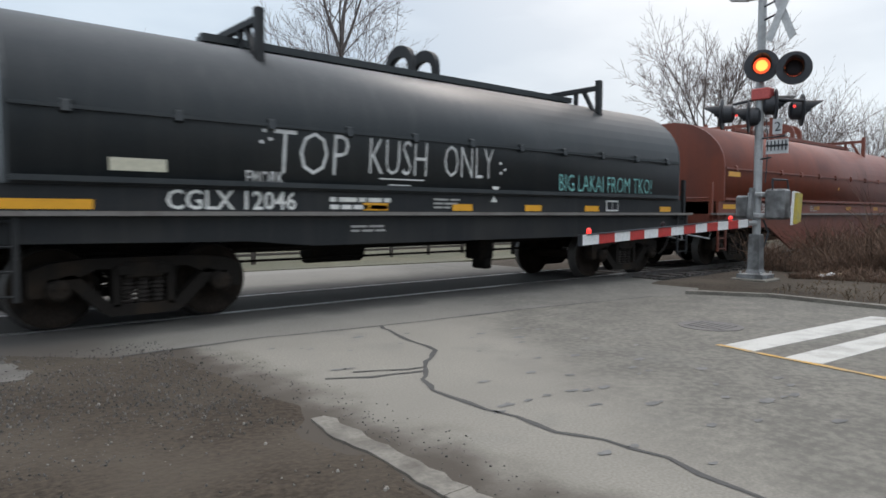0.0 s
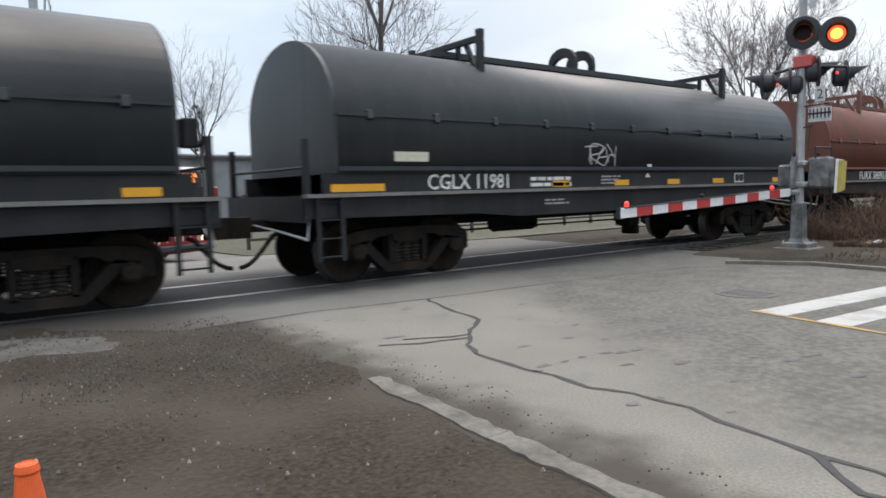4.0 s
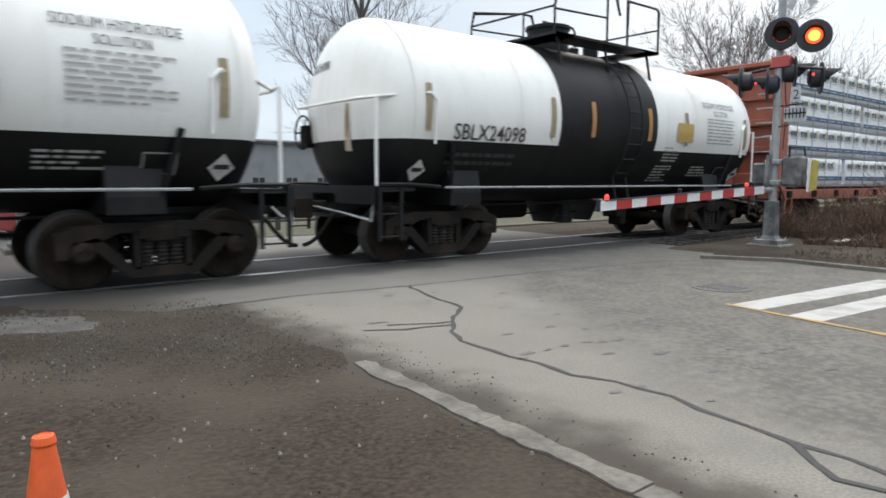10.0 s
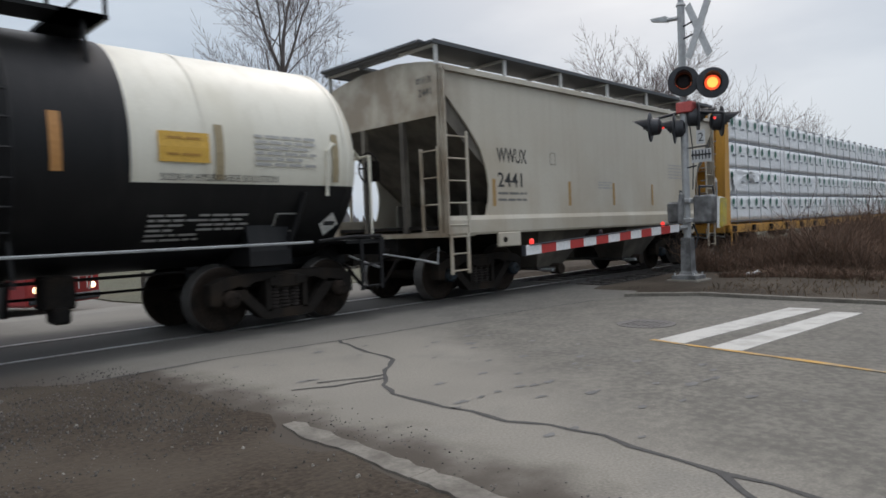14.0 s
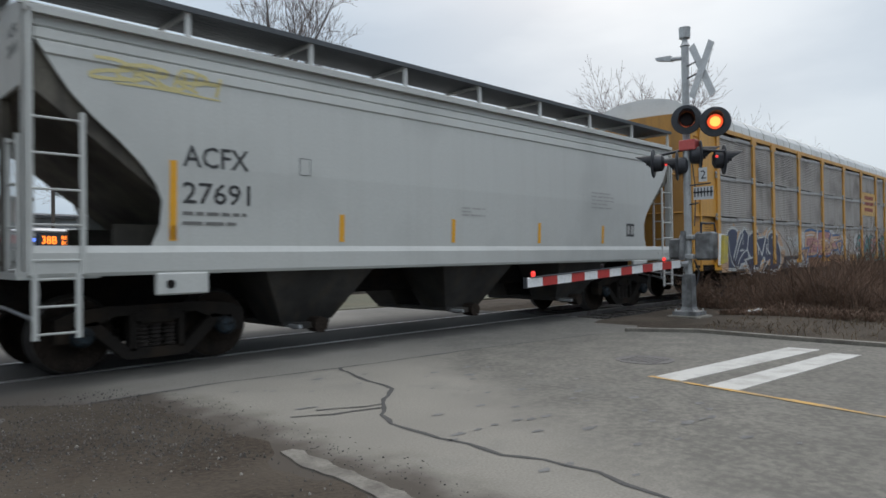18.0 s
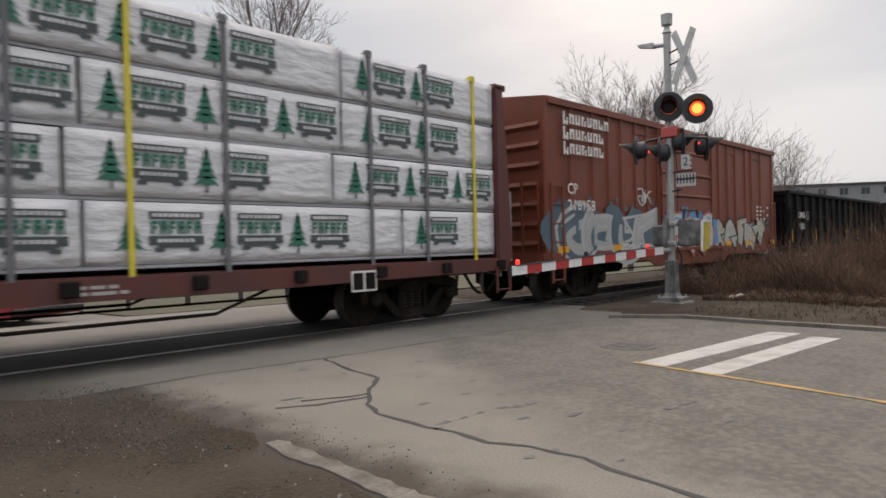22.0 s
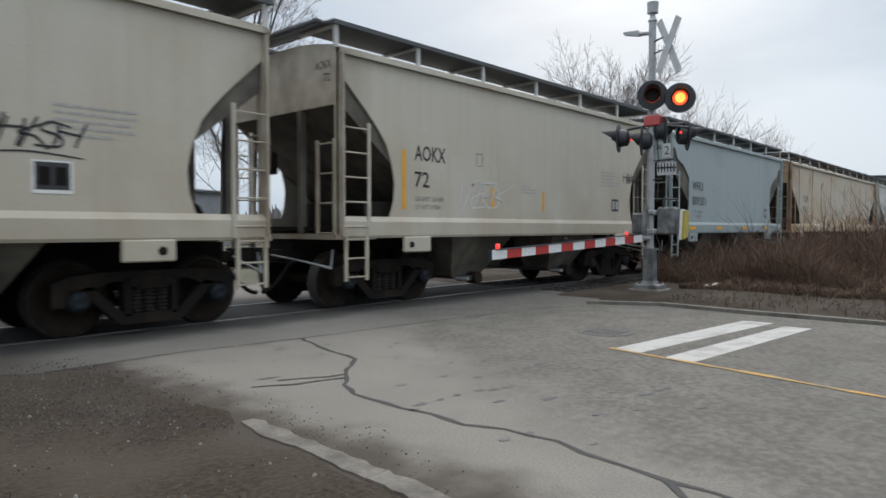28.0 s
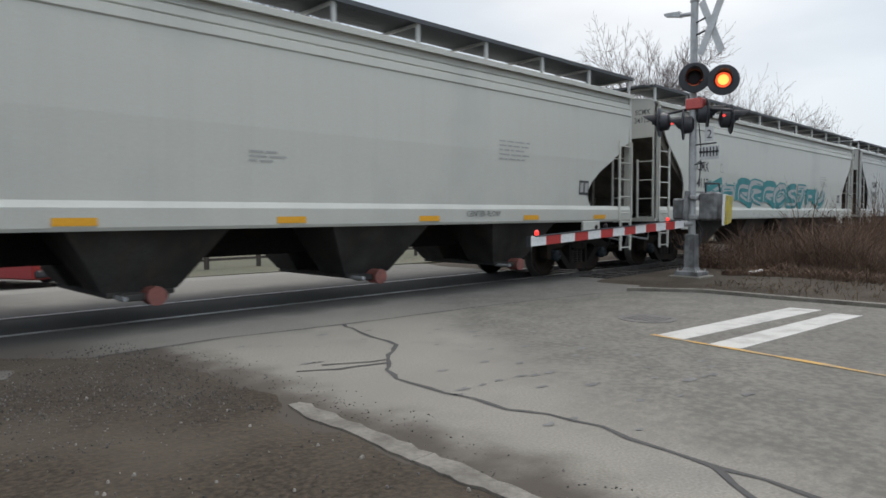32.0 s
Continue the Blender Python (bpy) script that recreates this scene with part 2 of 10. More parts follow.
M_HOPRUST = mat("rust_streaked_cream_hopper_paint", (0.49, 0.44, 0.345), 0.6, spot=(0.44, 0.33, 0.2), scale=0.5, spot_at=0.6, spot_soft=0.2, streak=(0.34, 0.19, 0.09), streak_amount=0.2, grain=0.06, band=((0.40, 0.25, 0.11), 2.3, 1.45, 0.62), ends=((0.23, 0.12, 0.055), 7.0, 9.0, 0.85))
M_HOPSILVER = mat("weathered_silver_hopper_paint", (0.34, 0.335, 0.32), 0.5, spot=(0.30, 0.25, 0.17), scale=0.4, spot_at=0.66, streak=(0.24, 0.2, 0.15), streak_amount=0.15, grain=0.05, band=((0.36, 0.235, 0.10), 2.95, 3.75, 0.9))
M_HOPWHITE = mat("light_stone_hopper_paint", (0.52, 0.515, 0.46), 0.48, spot=(0.43, 0.43, 0.39), scale=0.5, streak=(0.36, 0.35, 0.31), streak_amount=0.12, grain=0.03)
M_YELLOW = mat("autorack_yellow_paint", (0.54, 0.27, 0.045), 0.5, spot=(0.42, 0.205, 0.042), scale=0.8, streak=(0.2, 0.11, 0.04), streak_amount=0.3)
M_ENDDOOR = mat("grimy_yellow_end_door", (0.36, 0.175, 0.032), 0.55, spot=(0.22, 0.11, 0.03), scale=0.9, spot_soft=0.25, streak=(0.10, 0.055, 0.025), streak_amount=0.55)
M_GALV = mat("weathered_galvanised_panel", (0.325, 0.295, 0.265), 0.55, 0.15, spot=(0.16, 0.143, 0.127), scale=0.9, streak=(0.12, 0.10, 0.085), streak_amount=0.4, grain=0.12, island=0.12)
M_ROOFGALV = mat("galvanised_roof", (0.55, 0.55, 0.53), 0.5, 0.1, spot=(0.42, 0.42, 0.4), scale=0.8)
M_BOXRED = mat("boxcar_red_paint", (0.185, 0.042, 0.018), 0.55, spot=(0.14, 0.036, 0.018), scale=0.7, streak=(0.08, 0.04, 0.03), streak_amount=0.35)
M_BLUEGONDOLA = mat("blue_black_gondola_paint", (0.011, 0.014, 0.019), 0.6, spot=(0.018, 0.019, 0.021), scale=0.9, streak=(0.025, 0.024, 0.023), streak_amount=0.1, spec=0.15)
M_GONDOLA = mat("black_gondola_paint", (0.0065, 0.0068, 0.007), 0.6, spot=(0.012, 0.0115, 0.011), scale=0.9, streak=(0.022, 0.02, 0.019), streak_amount=0.08, spec=0.1)
M_SALMON = mat("salmon_red_centerbeam_paint", (0.32, 0.095, 0.055), 0.6, spot=(0.22, 0.07, 0.045), scale=1.0, streak=(0.12, 0.06, 0.045), streak_amount=0.4)
M_CBYELLOW = mat("centerbeam_yellow_paint", (0.50, 0.25, 0.035), 0.55, spot=(0.38, 0.19, 0.05), scale=1.2, streak=(0.15, 0.09, 0.05), streak_amount=0.35)
M_CBRED = mat("centerbeam_maroon_paint", (0.10, 0.026, 0.02), 0.6, spot=(0.065, 0.024, 0.02), scale=1.0, streak=(0.06, 0.035, 0.03), streak_amount=0.35)
M_WRAP = mat("white_lumber_wrap", (0.80, 0.80, 0.79), 0.35, spot=(0.68, 0.685, 0.69), scale=2.5, stretch=(0.7, 1, 1.4), spot_soft=0.25, grain=0.06, grain_scale=7.0, bump=0.6, bump_dist=0.05)
M_WRAPGREY = mat("grey_lumber_end", (0.30, 0.31, 0.33), 0.6)
M_WRAPBLUE = mat("navy_wrap_band", (0.025, 0.075, 0.14), 0.45)
M_WRAPGREEN = mat("green_wrap_print", (0.01, 0.13, 0.085), 0.5)
M_WRAPDARK = mat("dark_grey_wrap_print", (0.05, 0.07, 0.09), 0.5)
M_WRAPGOLD = mat("gold_wrap_print", (0.66, 0.58, 0.38), 0.5)
M_WRAPFAINT = mat("faint_wrap_print", (0.42, 0.44, 0.46), 0.5)
M_WRAPINK = mat("charcoal_wrap_print", (0.05, 0.065, 0.065), 0.5)
M_WRAPTREE = mat("silvery_grey_lumber_wrap", (0.64, 0.645, 0.65), 0.32, spot=(0.52, 0.525, 0.54), scale=2.2, spot_soft=0.3, grain=0.08, grain_scale=5.0, bump=0.7, bump_dist=0.07, stretch=(0.6, 1, 1.5))
M_STRAP = mat("yellow_strap", (0.6, 0.5, 0.05), 0.5)
M_CABLE = mat("dark_strap", (0.04, 0.04, 0.04), 0.6)
M_LETTER = mat("white_stencil", (0.68, 0.67, 0.63), 0.6, spot=(0.4, 0.39, 0.36), scale=6.0, spot_at=0.7)
M_DIMLETTER = mat("faded_stencil", (0.36, 0.35, 0.33), 0.7)
M_BLACKLETTER = mat("black_stencil", (0.03, 0.03, 0.03), 0.6, spot=(0.12, 0.12, 0.12), scale=8.0, spot_at=0.72)
M_REFLECT = mat("amber_reflective_tape", (0.72, 0.34, 0.015), 0.35, grain=0.05)
M_SPRAYW = mat("white_spray_paint", (0.54, 0.54, 0.52), 0.6, spot=(0.38, 0.37, 0.35), scale=5.0)
M_SPRAYT = mat("teal_spray_paint", (0.18, 0.45, 0.42), 0.6)
M_SPRAYK = mat("black_spray_paint", (0.02, 0.02, 0.022), 0.6)
M_SPRAYB = mat("blue_spray_paint", (0.03, 0.25, 0.48), 0.6)
M_SPRAYP = mat("pink_spray_paint", (0.42, 0.25, 0.22), 0.6, spot=(0.32, 0.2, 0.18), scale=3.0)
M_SPRAYN = mat("navy_spray_paint", (0.03, 0.04, 0.09), 0.6)
M_SPRAYO = mat("peach_spray_paint", (0.55, 0.27, 0.12), 0.6)
M_SPRAYG = mat("silver_spray_paint", (0.36, 0.37, 0.36), 0.45)
M_SPRAYC = mat("turquoise_spray_paint", (0.03, 0.22, 0.225), 0.6, spot=(0.02, 0.14, 0.16), scale=2.5)
M_GREYSTEEL = mat("painted_grey_steel", (0.34, 0.35, 0.35), 0.5, 0.2, spot=(0.24, 0.25, 0.25), scale=4.0)
# grimy bay paints, their base darkened for the shade under a hopper
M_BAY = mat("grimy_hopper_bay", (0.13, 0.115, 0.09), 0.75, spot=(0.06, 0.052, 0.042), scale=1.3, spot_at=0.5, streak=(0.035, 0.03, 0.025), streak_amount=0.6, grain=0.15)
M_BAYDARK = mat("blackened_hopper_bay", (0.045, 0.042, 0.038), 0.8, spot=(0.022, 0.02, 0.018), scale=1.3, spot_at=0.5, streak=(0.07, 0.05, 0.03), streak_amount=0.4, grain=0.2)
M_RUSTRUN = mat("rust_run", (0.25, 0.10, 0.035), 0.8, spot=(0.34, 0.2, 0.11), scale=5.0, spot_at=0.55, grain=0.2)
M_EDGE = mat("worn_walkway_edge", (0.17, 0.155, 0.14), 0.6, spot=(0.12, 0.1, 0.09), scale=2.0)


# ---- mesh helpers ----
def part(name, bm, material, parent=None, label="", smooth=False):
    me = bpy.data.meshes.new(name)
    bm.to_mesh(me)
    bm.free()
    me.materials.append(material)
    if smooth:
        me.shade_smooth()
    ob = new(name, me)
    if parent:
        ob.parent = parent
    if label:
        tagged(ob, label)
    return ob


def thing(name, label, category, group="", at=(0, 0, 0)):
    ob = new(name)
    ob.empty_display_size = 0.3
    ob.location = at
    return tagged(ob, label, category, group)


def box(bm, x0, x1, y0, y1, z0, z1, bevel=0.0):
    v = [bm.verts.new((x, y, z)) for x in (x0, x1) for y in (y0, y1) for z in (z0, z1)]
    fs = [bm.faces.new([v[i] for i in q]) for q in ((0, 1, 3, 2), (4, 6, 7, 5), (0, 4, 5, 1), (2, 3, 7, 6), (0, 2, 6, 4), (1, 5, 7, 3))]
    if bevel:
        bmesh.ops.bevel(bm, geom=list({e for f in fs for e in f.edges}), offset=bevel, segments=1, affect="EDGES")
    return bm


def prism(bm, poly, a0, a1, axis="x"):
    """A polygon swept from a0 to a1 along an axis; its points are (y, z) for x, (x, z) for y and (x, y) for z."""
    def at(p, a):
        return (a, p[0], p[1]) if axis == "x" else (p[0], a, p[1]) if axis == "y" else (p[0], p[1], a)
    va, vb = [bm.verts.new(at(p, a0)) for p in poly], [bm.verts.new(at(p, a1)) for p in poly]
    n = len(poly)
    for i in range(n):
        bm.faces.new((va[i], va[(i + 1) % n], vb[(i + 1) % n], vb[i]))
    bm.faces.new(va[::-1])
    bm.faces.new(vb)
    return bm


def rod(bm, a, b, r, n=8):
    a, b = Vector(a), Vector(b)
    d = b - a
    u = d.orthogonal().normalized()
    w = d.cross(u).normalized()
    ra = [bm.verts.new(a + (u * math.cos(i * math.tau / n) + w * math.sin(i * math.tau / n)) * r) for i in range(n)]
    rb = [bm.verts.new(b + (u * math.cos(i * math.tau / n) + w * math.sin(i * math.tau / n)) * r) for i in range(n)]
    for i in range(n):
        bm.faces.new((ra[i], ra[(i + 1) % n], rb[(i + 1) % n], rb[i]))
    bm.faces.new(ra[::-1])
    bm.faces.new(rb)
    return bm


def pipe(bm, pts, r, n=6):
    """One bent tube through the points."""
    pts = [Vector(p) for p in pts]
    rings, u = [], None
    for i, p in enumerate(pts):
        a, b = pts[max(0, i - 1)], pts[min(len(pts) - 1, i + 1)]
        d = (b - a).normalized()
        if d.length < 0.5:
            d = (pts[min(len(pts) - 1, i + 1)] - p).normalized()
        u = d.orthogonal().normalized() if u is None else (u - d * u.dot(d)).normalized()
        w = d.cross(u)
        # a mitred ring keeps the tube's thickness in the bend
        e1 = (p - a).normalized() if i else d
        k = min(1.6, 1 / max(0.3, e1.dot(d)))
        rings.append([bm.verts.new(p + (u * math.cos(j * math.tau / n) + w * math.sin(j * math.tau / n)) * r * k) for j in range(n)])
    for p, q in zip(rings, rings[1:]):
        for j in range(n):
            bm.faces.new((p[j], p[(j + 1) % n], q[(j + 1) % n], q[j]))
    bm.faces.new(rings[0][::-1])
    bm.faces.new(rings[-1])
    return bm


def lathe(bm, prof, axis="y", at=(0, 0, 0), n=24):
    """Turn a profile of (radius, along) round an axis through a point."""
    rings = []
    for r, h in prof:
        ring = []
        for i in range(n):
            c, s = math.cos(i * math.tau / n) * r, math.sin(i * math.tau / n) * r
            p = (c, h, s) if axis == "y" else (h, c, s) if axis == "x" else (c, s, h)
            ring.append(bm.verts.new((p[0] + at[0], p[1] + at[1], p[2] + at[2])))
        rings.append(ring)
    for p, q in zip(rings, rings[1:]):
        for i in range(n):
            bm.faces.new((p[i], p[(i + 1) % n], q[(i + 1) % n], q[i]))
    bm.faces.new(rings[0][::-1])
    bm.faces.new(rings[-1])
    bmesh.ops.recalc_face_normals(bm, faces=bm.faces)
    return bm


TEXTS = {}


def letters(text, height, width=None, shear=0.0, bold=0.0):
    """Flat letter outlines as (verts, faces), from x = 0 and centred on z, in the built-in font."""
    key = (text, shear, bold)
    if key not in TEXTS:
        cu = bpy.data.curves.new("lettering", "FONT")
        cu.body, cu.shear, cu.offset, cu.resolution_u = text, shear, bold, 2
        tmp = bpy.data.objects.new("lettering", cu)
        scene.collection.objects.link(tmp)
        me = bpy.data.meshes.new_from_object(tmp.evaluated_get(bpy.context.evaluated_depsgraph_get()))
        vs = np.array([v.co[:2] for v in me.vertices])
        TEXTS[key] = vs, [tuple(p.vertices) for p in me.polygons]
        bpy.data.objects.remove(tmp)
        bpy.data.meshes.remove(me)
    vs, fs = TEXTS[key]
    lo, hi = vs.min(0), vs.max(0)
    s = height / (hi[1] - lo[1])
    sx = width / (hi[0] - lo[0]) if width else s
    return (vs - (lo[0], (lo[1] + hi[1]) / 2)) * (sx, s), fs


def paint_mesh(name, verts, faces, material, parent, label=""):
    me = bpy.data.meshes.new(name)
    me.from_pydata([tuple(v) for v in verts], [], faces)
    me.materials.append(material)
    ob = new(name, me)
    ob.parent = parent
    if label:
        tagged(ob, label)
    return ob


def flat_side(y):
    return lambda x, z: (x, y, z)


def write_on(parent, text, x, z, height, material, surf, width=None, name="lettering", shear=0.0, bold=0.0, label=""):
    """Lettering painted on a surface: surf(x, z) gives the place on it."""
    vs, fs = letters(text, height, width, shear, bold)
    return paint_mesh(name, [surf(x + a, z + b) for a, b in vs], fs, material, parent, label)


def strips(parent, rects, material, surf, name="stencil", label=""):
    """Painted rectangles (x0, x1, z0, z1) on a surface, as one mesh."""
    vs, fs = [], []
    for x0, x1, z0, z1 in rects:
        nz = max(1, int((z1 - z0) / 0.15))
        for i in range(nz + 1):
            zz = z0 + (z1 - z0) * i / nz
            vs += [surf(x0, zz), surf(x1, zz)]
            if i:
                k = len(vs)
                fs.append((k - 4, k - 3, k - 1, k - 2))
    return paint_mesh(name, vs, fs, material, parent, label)


def lines_of_print(parent, x, z, w, n, material, surf, pitch=0.07, h=0.035, seed=1):
    """Small print too fine to read, as rows of short bars."""
    rnd = random.Random(seed)
    rects = []
    for i in range(n):
        a = x
        while a < x + w - 0.05:
            b = min(x + w, a + rnd.uniform(0.08, 0.3))
            rects.append((a, b, z - i * pitch - h, z - i * pitch))
            a = b + 0.035
        if rnd.random() < 0.3:
            rects.pop()
    return strips(parent, rects, material, surf, "small_print")


GLYPHS = (
    (((-0.5, 0.5), (-0.35, -0.5), (-0.02, 0.35), (0.2, -0.5), (0.5, 0.5)),),
    (((-0.35, 0.5), (-0.4, -0.5)), ((0.5, 0.5), (-0.3, 0.0), (0.1, -0.05), (0.5, -0.5))),
    (((0.45, 0.4), (0.0, 0.5), (-0.4, 0.2), (0.3, -0.1), (0.35, -0.45), (-0.45, -0.45)),),
    (((-0.5, -0.5), (-0.05, 0.5), (0.45, -0.5)), ((-0.3, -0.1), (0.4, -0.05))),
    (((-0.4, -0.5), (-0.4, 0.5), (0.35, 0.4), (0.3, 0.05), (-0.35, 0.0), (0.5, -0.5)),),
    (((-0.4, 0.5), (-0.45, -0.2), (-0.1, -0.5), (0.35, -0.3), (0.4, 0.5)),),
    (((0.45, 0.45), (-0.3, 0.45), (-0.45, -0.3), (0.1, -0.5), (0.45, -0.1), (0.05, 0.0)),),
    (((-0.5, 0.45), (0.5, 0.5)), ((0.05, 0.5), (-0.05, -0.5))),
    (((-0.4, -0.5), (-0.35, 0.5)), ((-0.35, 0.05), (0.4, 0.1)), ((0.45, 0.5), (0.35, -0.5))),
    (((0.05, 0.5), (-0.45, 0.1), (-0.2, -0.5), (0.4, -0.3), (0.35, 0.35), (0.0, 0.5)),),
)


def smooth(pts, k=4):
    """More points on a curve through the given ones."""
    out = []
    for i in range(len(pts) - 1):
        a, b, c, d = pts[max(0, i - 1)], pts[i], pts[i + 1], pts[min(len(pts) - 1, i + 2)]
        for j in range(k):
            t = j / k
            out.append(tuple(0.5 * (2 * b[q] + (c[q] - a[q]) * t + (2 * a[q] - 5 * b[q] + 4 * c[q] - d[q]) * t * t + (3 * b[q] - a[q] - 3 * c[q] + d[q]) * t ** 3) for q in (0, 1)))
    return out + [pts[-1]]


def taper(pts, w, ends=0.5):
    """A flat stroke that swells in its middle: verts and quads."""
    vs, fs = [], []
    n = len(pts) - 1
    for i, p in enumerate(pts):
        a, b = pts[max(0, i - 1)], pts[min(n, i + 1)]
        dx, dz = b[0] - a[0], b[1] - a[1]
        l = math.hypot(dx, dz) or 1
        ww = w * (ends + (1 - ends) * math.sin(math.pi * (0.12 + 0.76 * i / n))) / 2
        vs += [(p[0] - dz / l * ww, p[1] + dx / l * ww), (p[0] + dz / l * ww, p[1] - dx / l * ww)]
        if i:
            k = len(vs)
            fs.append((k - 4, k - 3, k - 1, k - 2))
    return vs, fs


def scrawl(parent, x, z, w, h, n, material, surf, stroke=0.035, seed=3, label=""):
    """A spray-painted tag of n hasty letters that cannot be read, with an underline."""
    rnd = random.Random(seed)
    vs, fs = [], []
    step = w / n
    lean = rnd.uniform(0.05, 0.25)

    def lay(pts, wd, ends):
        v2, f2 = taper(pts, wd, ends)
        k = len(vs)
        vs.extend((a, b, 0.0004 * (len(vs) // 40)) for a, b in v2)
        fs.extend(tuple(j + k for j in f) for f in f2)

    for i in range(n):
        cx, big = x + (i + 0.5) * step, rnd.uniform(0.75, 1.15)
        flip, tilt = rnd.choice((-1, 1)), rnd.uniform(-1, 1)
        for line in rnd.choice(GLYPHS):
            pts = []
            for a, b in line:
                zz = h * big * (b + rnd.uniform(-0.08, 0.08))
                pts.append((cx + step * 1.8 * flip * (a + 0.35 * b * tilt + rnd.uniform(-0.1, 0.1)) + lean * zz, z + zz))
            if len(pts) == 2:
                pts.insert(1, ((pts[0][0] + pts[1][0]) / 2 + rnd.uniform(-0.1, 0.1) * step, (pts[0][1] + pts[1][1]) / 2))
            lay(smooth(pts), stroke, 0.75)
    if n > 4:
        lay(smooth([(x + w * 0.1, z - h * 0.62), (x + w * 0.5, z - h * 0.55), (x + w * 1.05, z - h * 0.68)]), stroke * 0.7, 0.3)
    pts = []
    for a, b, d in vs:
        q = surf(a, b)
        pts.append((q[0], q[1] - d, q[2]))
    return paint_mesh("graffiti_tag", pts, fs, material, parent, label)


def blob_letters(parent, x, z, w, h, n, fills, outline, surf, seed=5, back=None, fat=0.4, shine=None):
    """A spray-painted piece: a cloud, fat woven letters with outlines, shades and shines, each colour a mesh."""
    rnd = random.Random(seed)
    step = w / n
    layers, coat = {}, [0]
    names = {m.name: m for m in (*fills, outline, *((back,) if back else ()), *((shine,) if shine else ()))}

    def add(material, pts, faces):
        # each coat of paint lies over the one before it
        coat[0] += 1
        vs, fs = layers.setdefault(material.name, ([], []))
        k = len(vs)
        vs += [(a, b, 0.00035 * coat[0] + 0.00002 * (i // 2)) for i, (a, b) in enumerate(pts)]
        fs += [tuple(j + k for j in f) for f in faces]

    def splat(cx, cz, rx, rz, m, wob=0.16):
        ph = [rnd.uniform(0, 6) for _ in range(3)]
        return [(cx + rx * math.cos(a) * (1 + wob * math.sin(3 * a + ph[0]) + wob * 0.6 * math.sin(5 * a + ph[1])),
                 cz + rz * math.sin(a) * (1 + wob * math.sin(2 * a + ph[2]))) for a in (math.tau * i / m for i in range(m))]

    if back:
        for i in range(n + 1):
            add(back, splat(x + i * step, z + rnd.uniform(-0.08, 0.08) * h, step * 0.7, h * rnd.uniform(0.42, 0.52), 18), [tuple(range(18))])
        for _ in range(n * 2):
            add(back, splat(x + rnd.uniform(0, w), z + h * rnd.uniform(0.45, 0.62), 0.06, 0.07, 9), [tuple(range(9))])
    wd = min(step * fat * 1.3, h * fat)
    for i in range(n):
        cx = x + (i + 0.5) * step
        lean = rnd.uniform(-0.15, 0.25)
        strokes = []
        for line in rnd.choice(GLYPHS):
            pts = []
            for a, b in line:
                zz = (h - wd) * (b + rnd.uniform(-0.1, 0.1))
                pts.append((cx + step * 0.95 * (a + rnd.uniform(-0.1, 0.1)) + lean * zz, z + zz))
            if len(pts) == 2:
                pts.insert(1, ((pts[0][0] + pts[1][0]) / 2 + rnd.uniform(-0.12, 0.12) * step, (pts[0][1] + pts[1][1]) / 2))
            strokes.append(smooth(pts))
        fill = fills[i % len(fills)]
        other = fills[(i + 1) % len(fills)]
        for q in strokes:
            add(outline, *taper(q, wd * 1.32, 0.85))
        for q in strokes:
            add(fill, *taper(q, wd, 0.85))
            if other is not fill:
                add(other, *taper([(a + wd * 0.18, b - wd * 0.15) for a, b in q], wd * 0.4, 0.2))
        for q in strokes:
            m = shine or outline
            k = rnd.randrange(0, max(1, len(q) - 5))
            add(m, *taper([(a - wd * 0.2, b + wd * 0.2) for a, b in q[k:k + 5]], wd * 0.13, 0.2))
        if rnd.random() < 0.6:
            q = rnd.choice(strokes)[-1]
            add(outline, [(q[0] - wd, q[1]), (q[0] + wd, q[1] + wd * 0.2), (q[0] + wd * 0.2, q[1] - wd * 1.1)], [(0, 1, 2)])
            add(fill, [(q[0] - wd * 0.7, q[1] - wd * 0.08), (q[0] + wd * 0.7, q[1] + wd * 0.08), (q[0] + wd * 0.15, q[1] - wd * 0.85)], [(0, 1, 2)])
    for nm, (vs, fs) in sorted(layers.items()):
        pts = []
        for a, b, d in vs:
            p = surf(a, b)
            pts.append((p[0], p[1] - d, p[2]))
        tagged(paint_mesh("graffiti", pts, fs, names[nm], parent), kind="stuff")


# ---- rail bogie meshes, shared by every wagon ----
def mesh_of(name, bm, material, smooth=False):
    me = bpy.data.meshes.new(name)
    bm.to_mesh(me)
    bm.free()
    me.materials.append(material)
    if smooth:
        me.shade_smooth()
    return me


def make_wheelset():
    bm = bmesh.new()
    rod(bm, (0, -1.0, 0), (0, 1.0, 0), 0.085, 12)
    for s in (-1, 1):
        prof = [(0.10, 0.85), (0.17, 0.85), (0.19, 0.80), (0.33, 0.79), (0.36, 0.82), (0.44, 0.82), (0.452, 0.80), (0.46, 0.71), (0.49, 0.69), (0.49, 0.665), (0.40, 0.66), (0.36, 0.70), (0.20, 0.71), (0.10, 0.68)]
        lathe(bm, [(r, h * s) for r, h in prof], "y", n=28)
    return bm


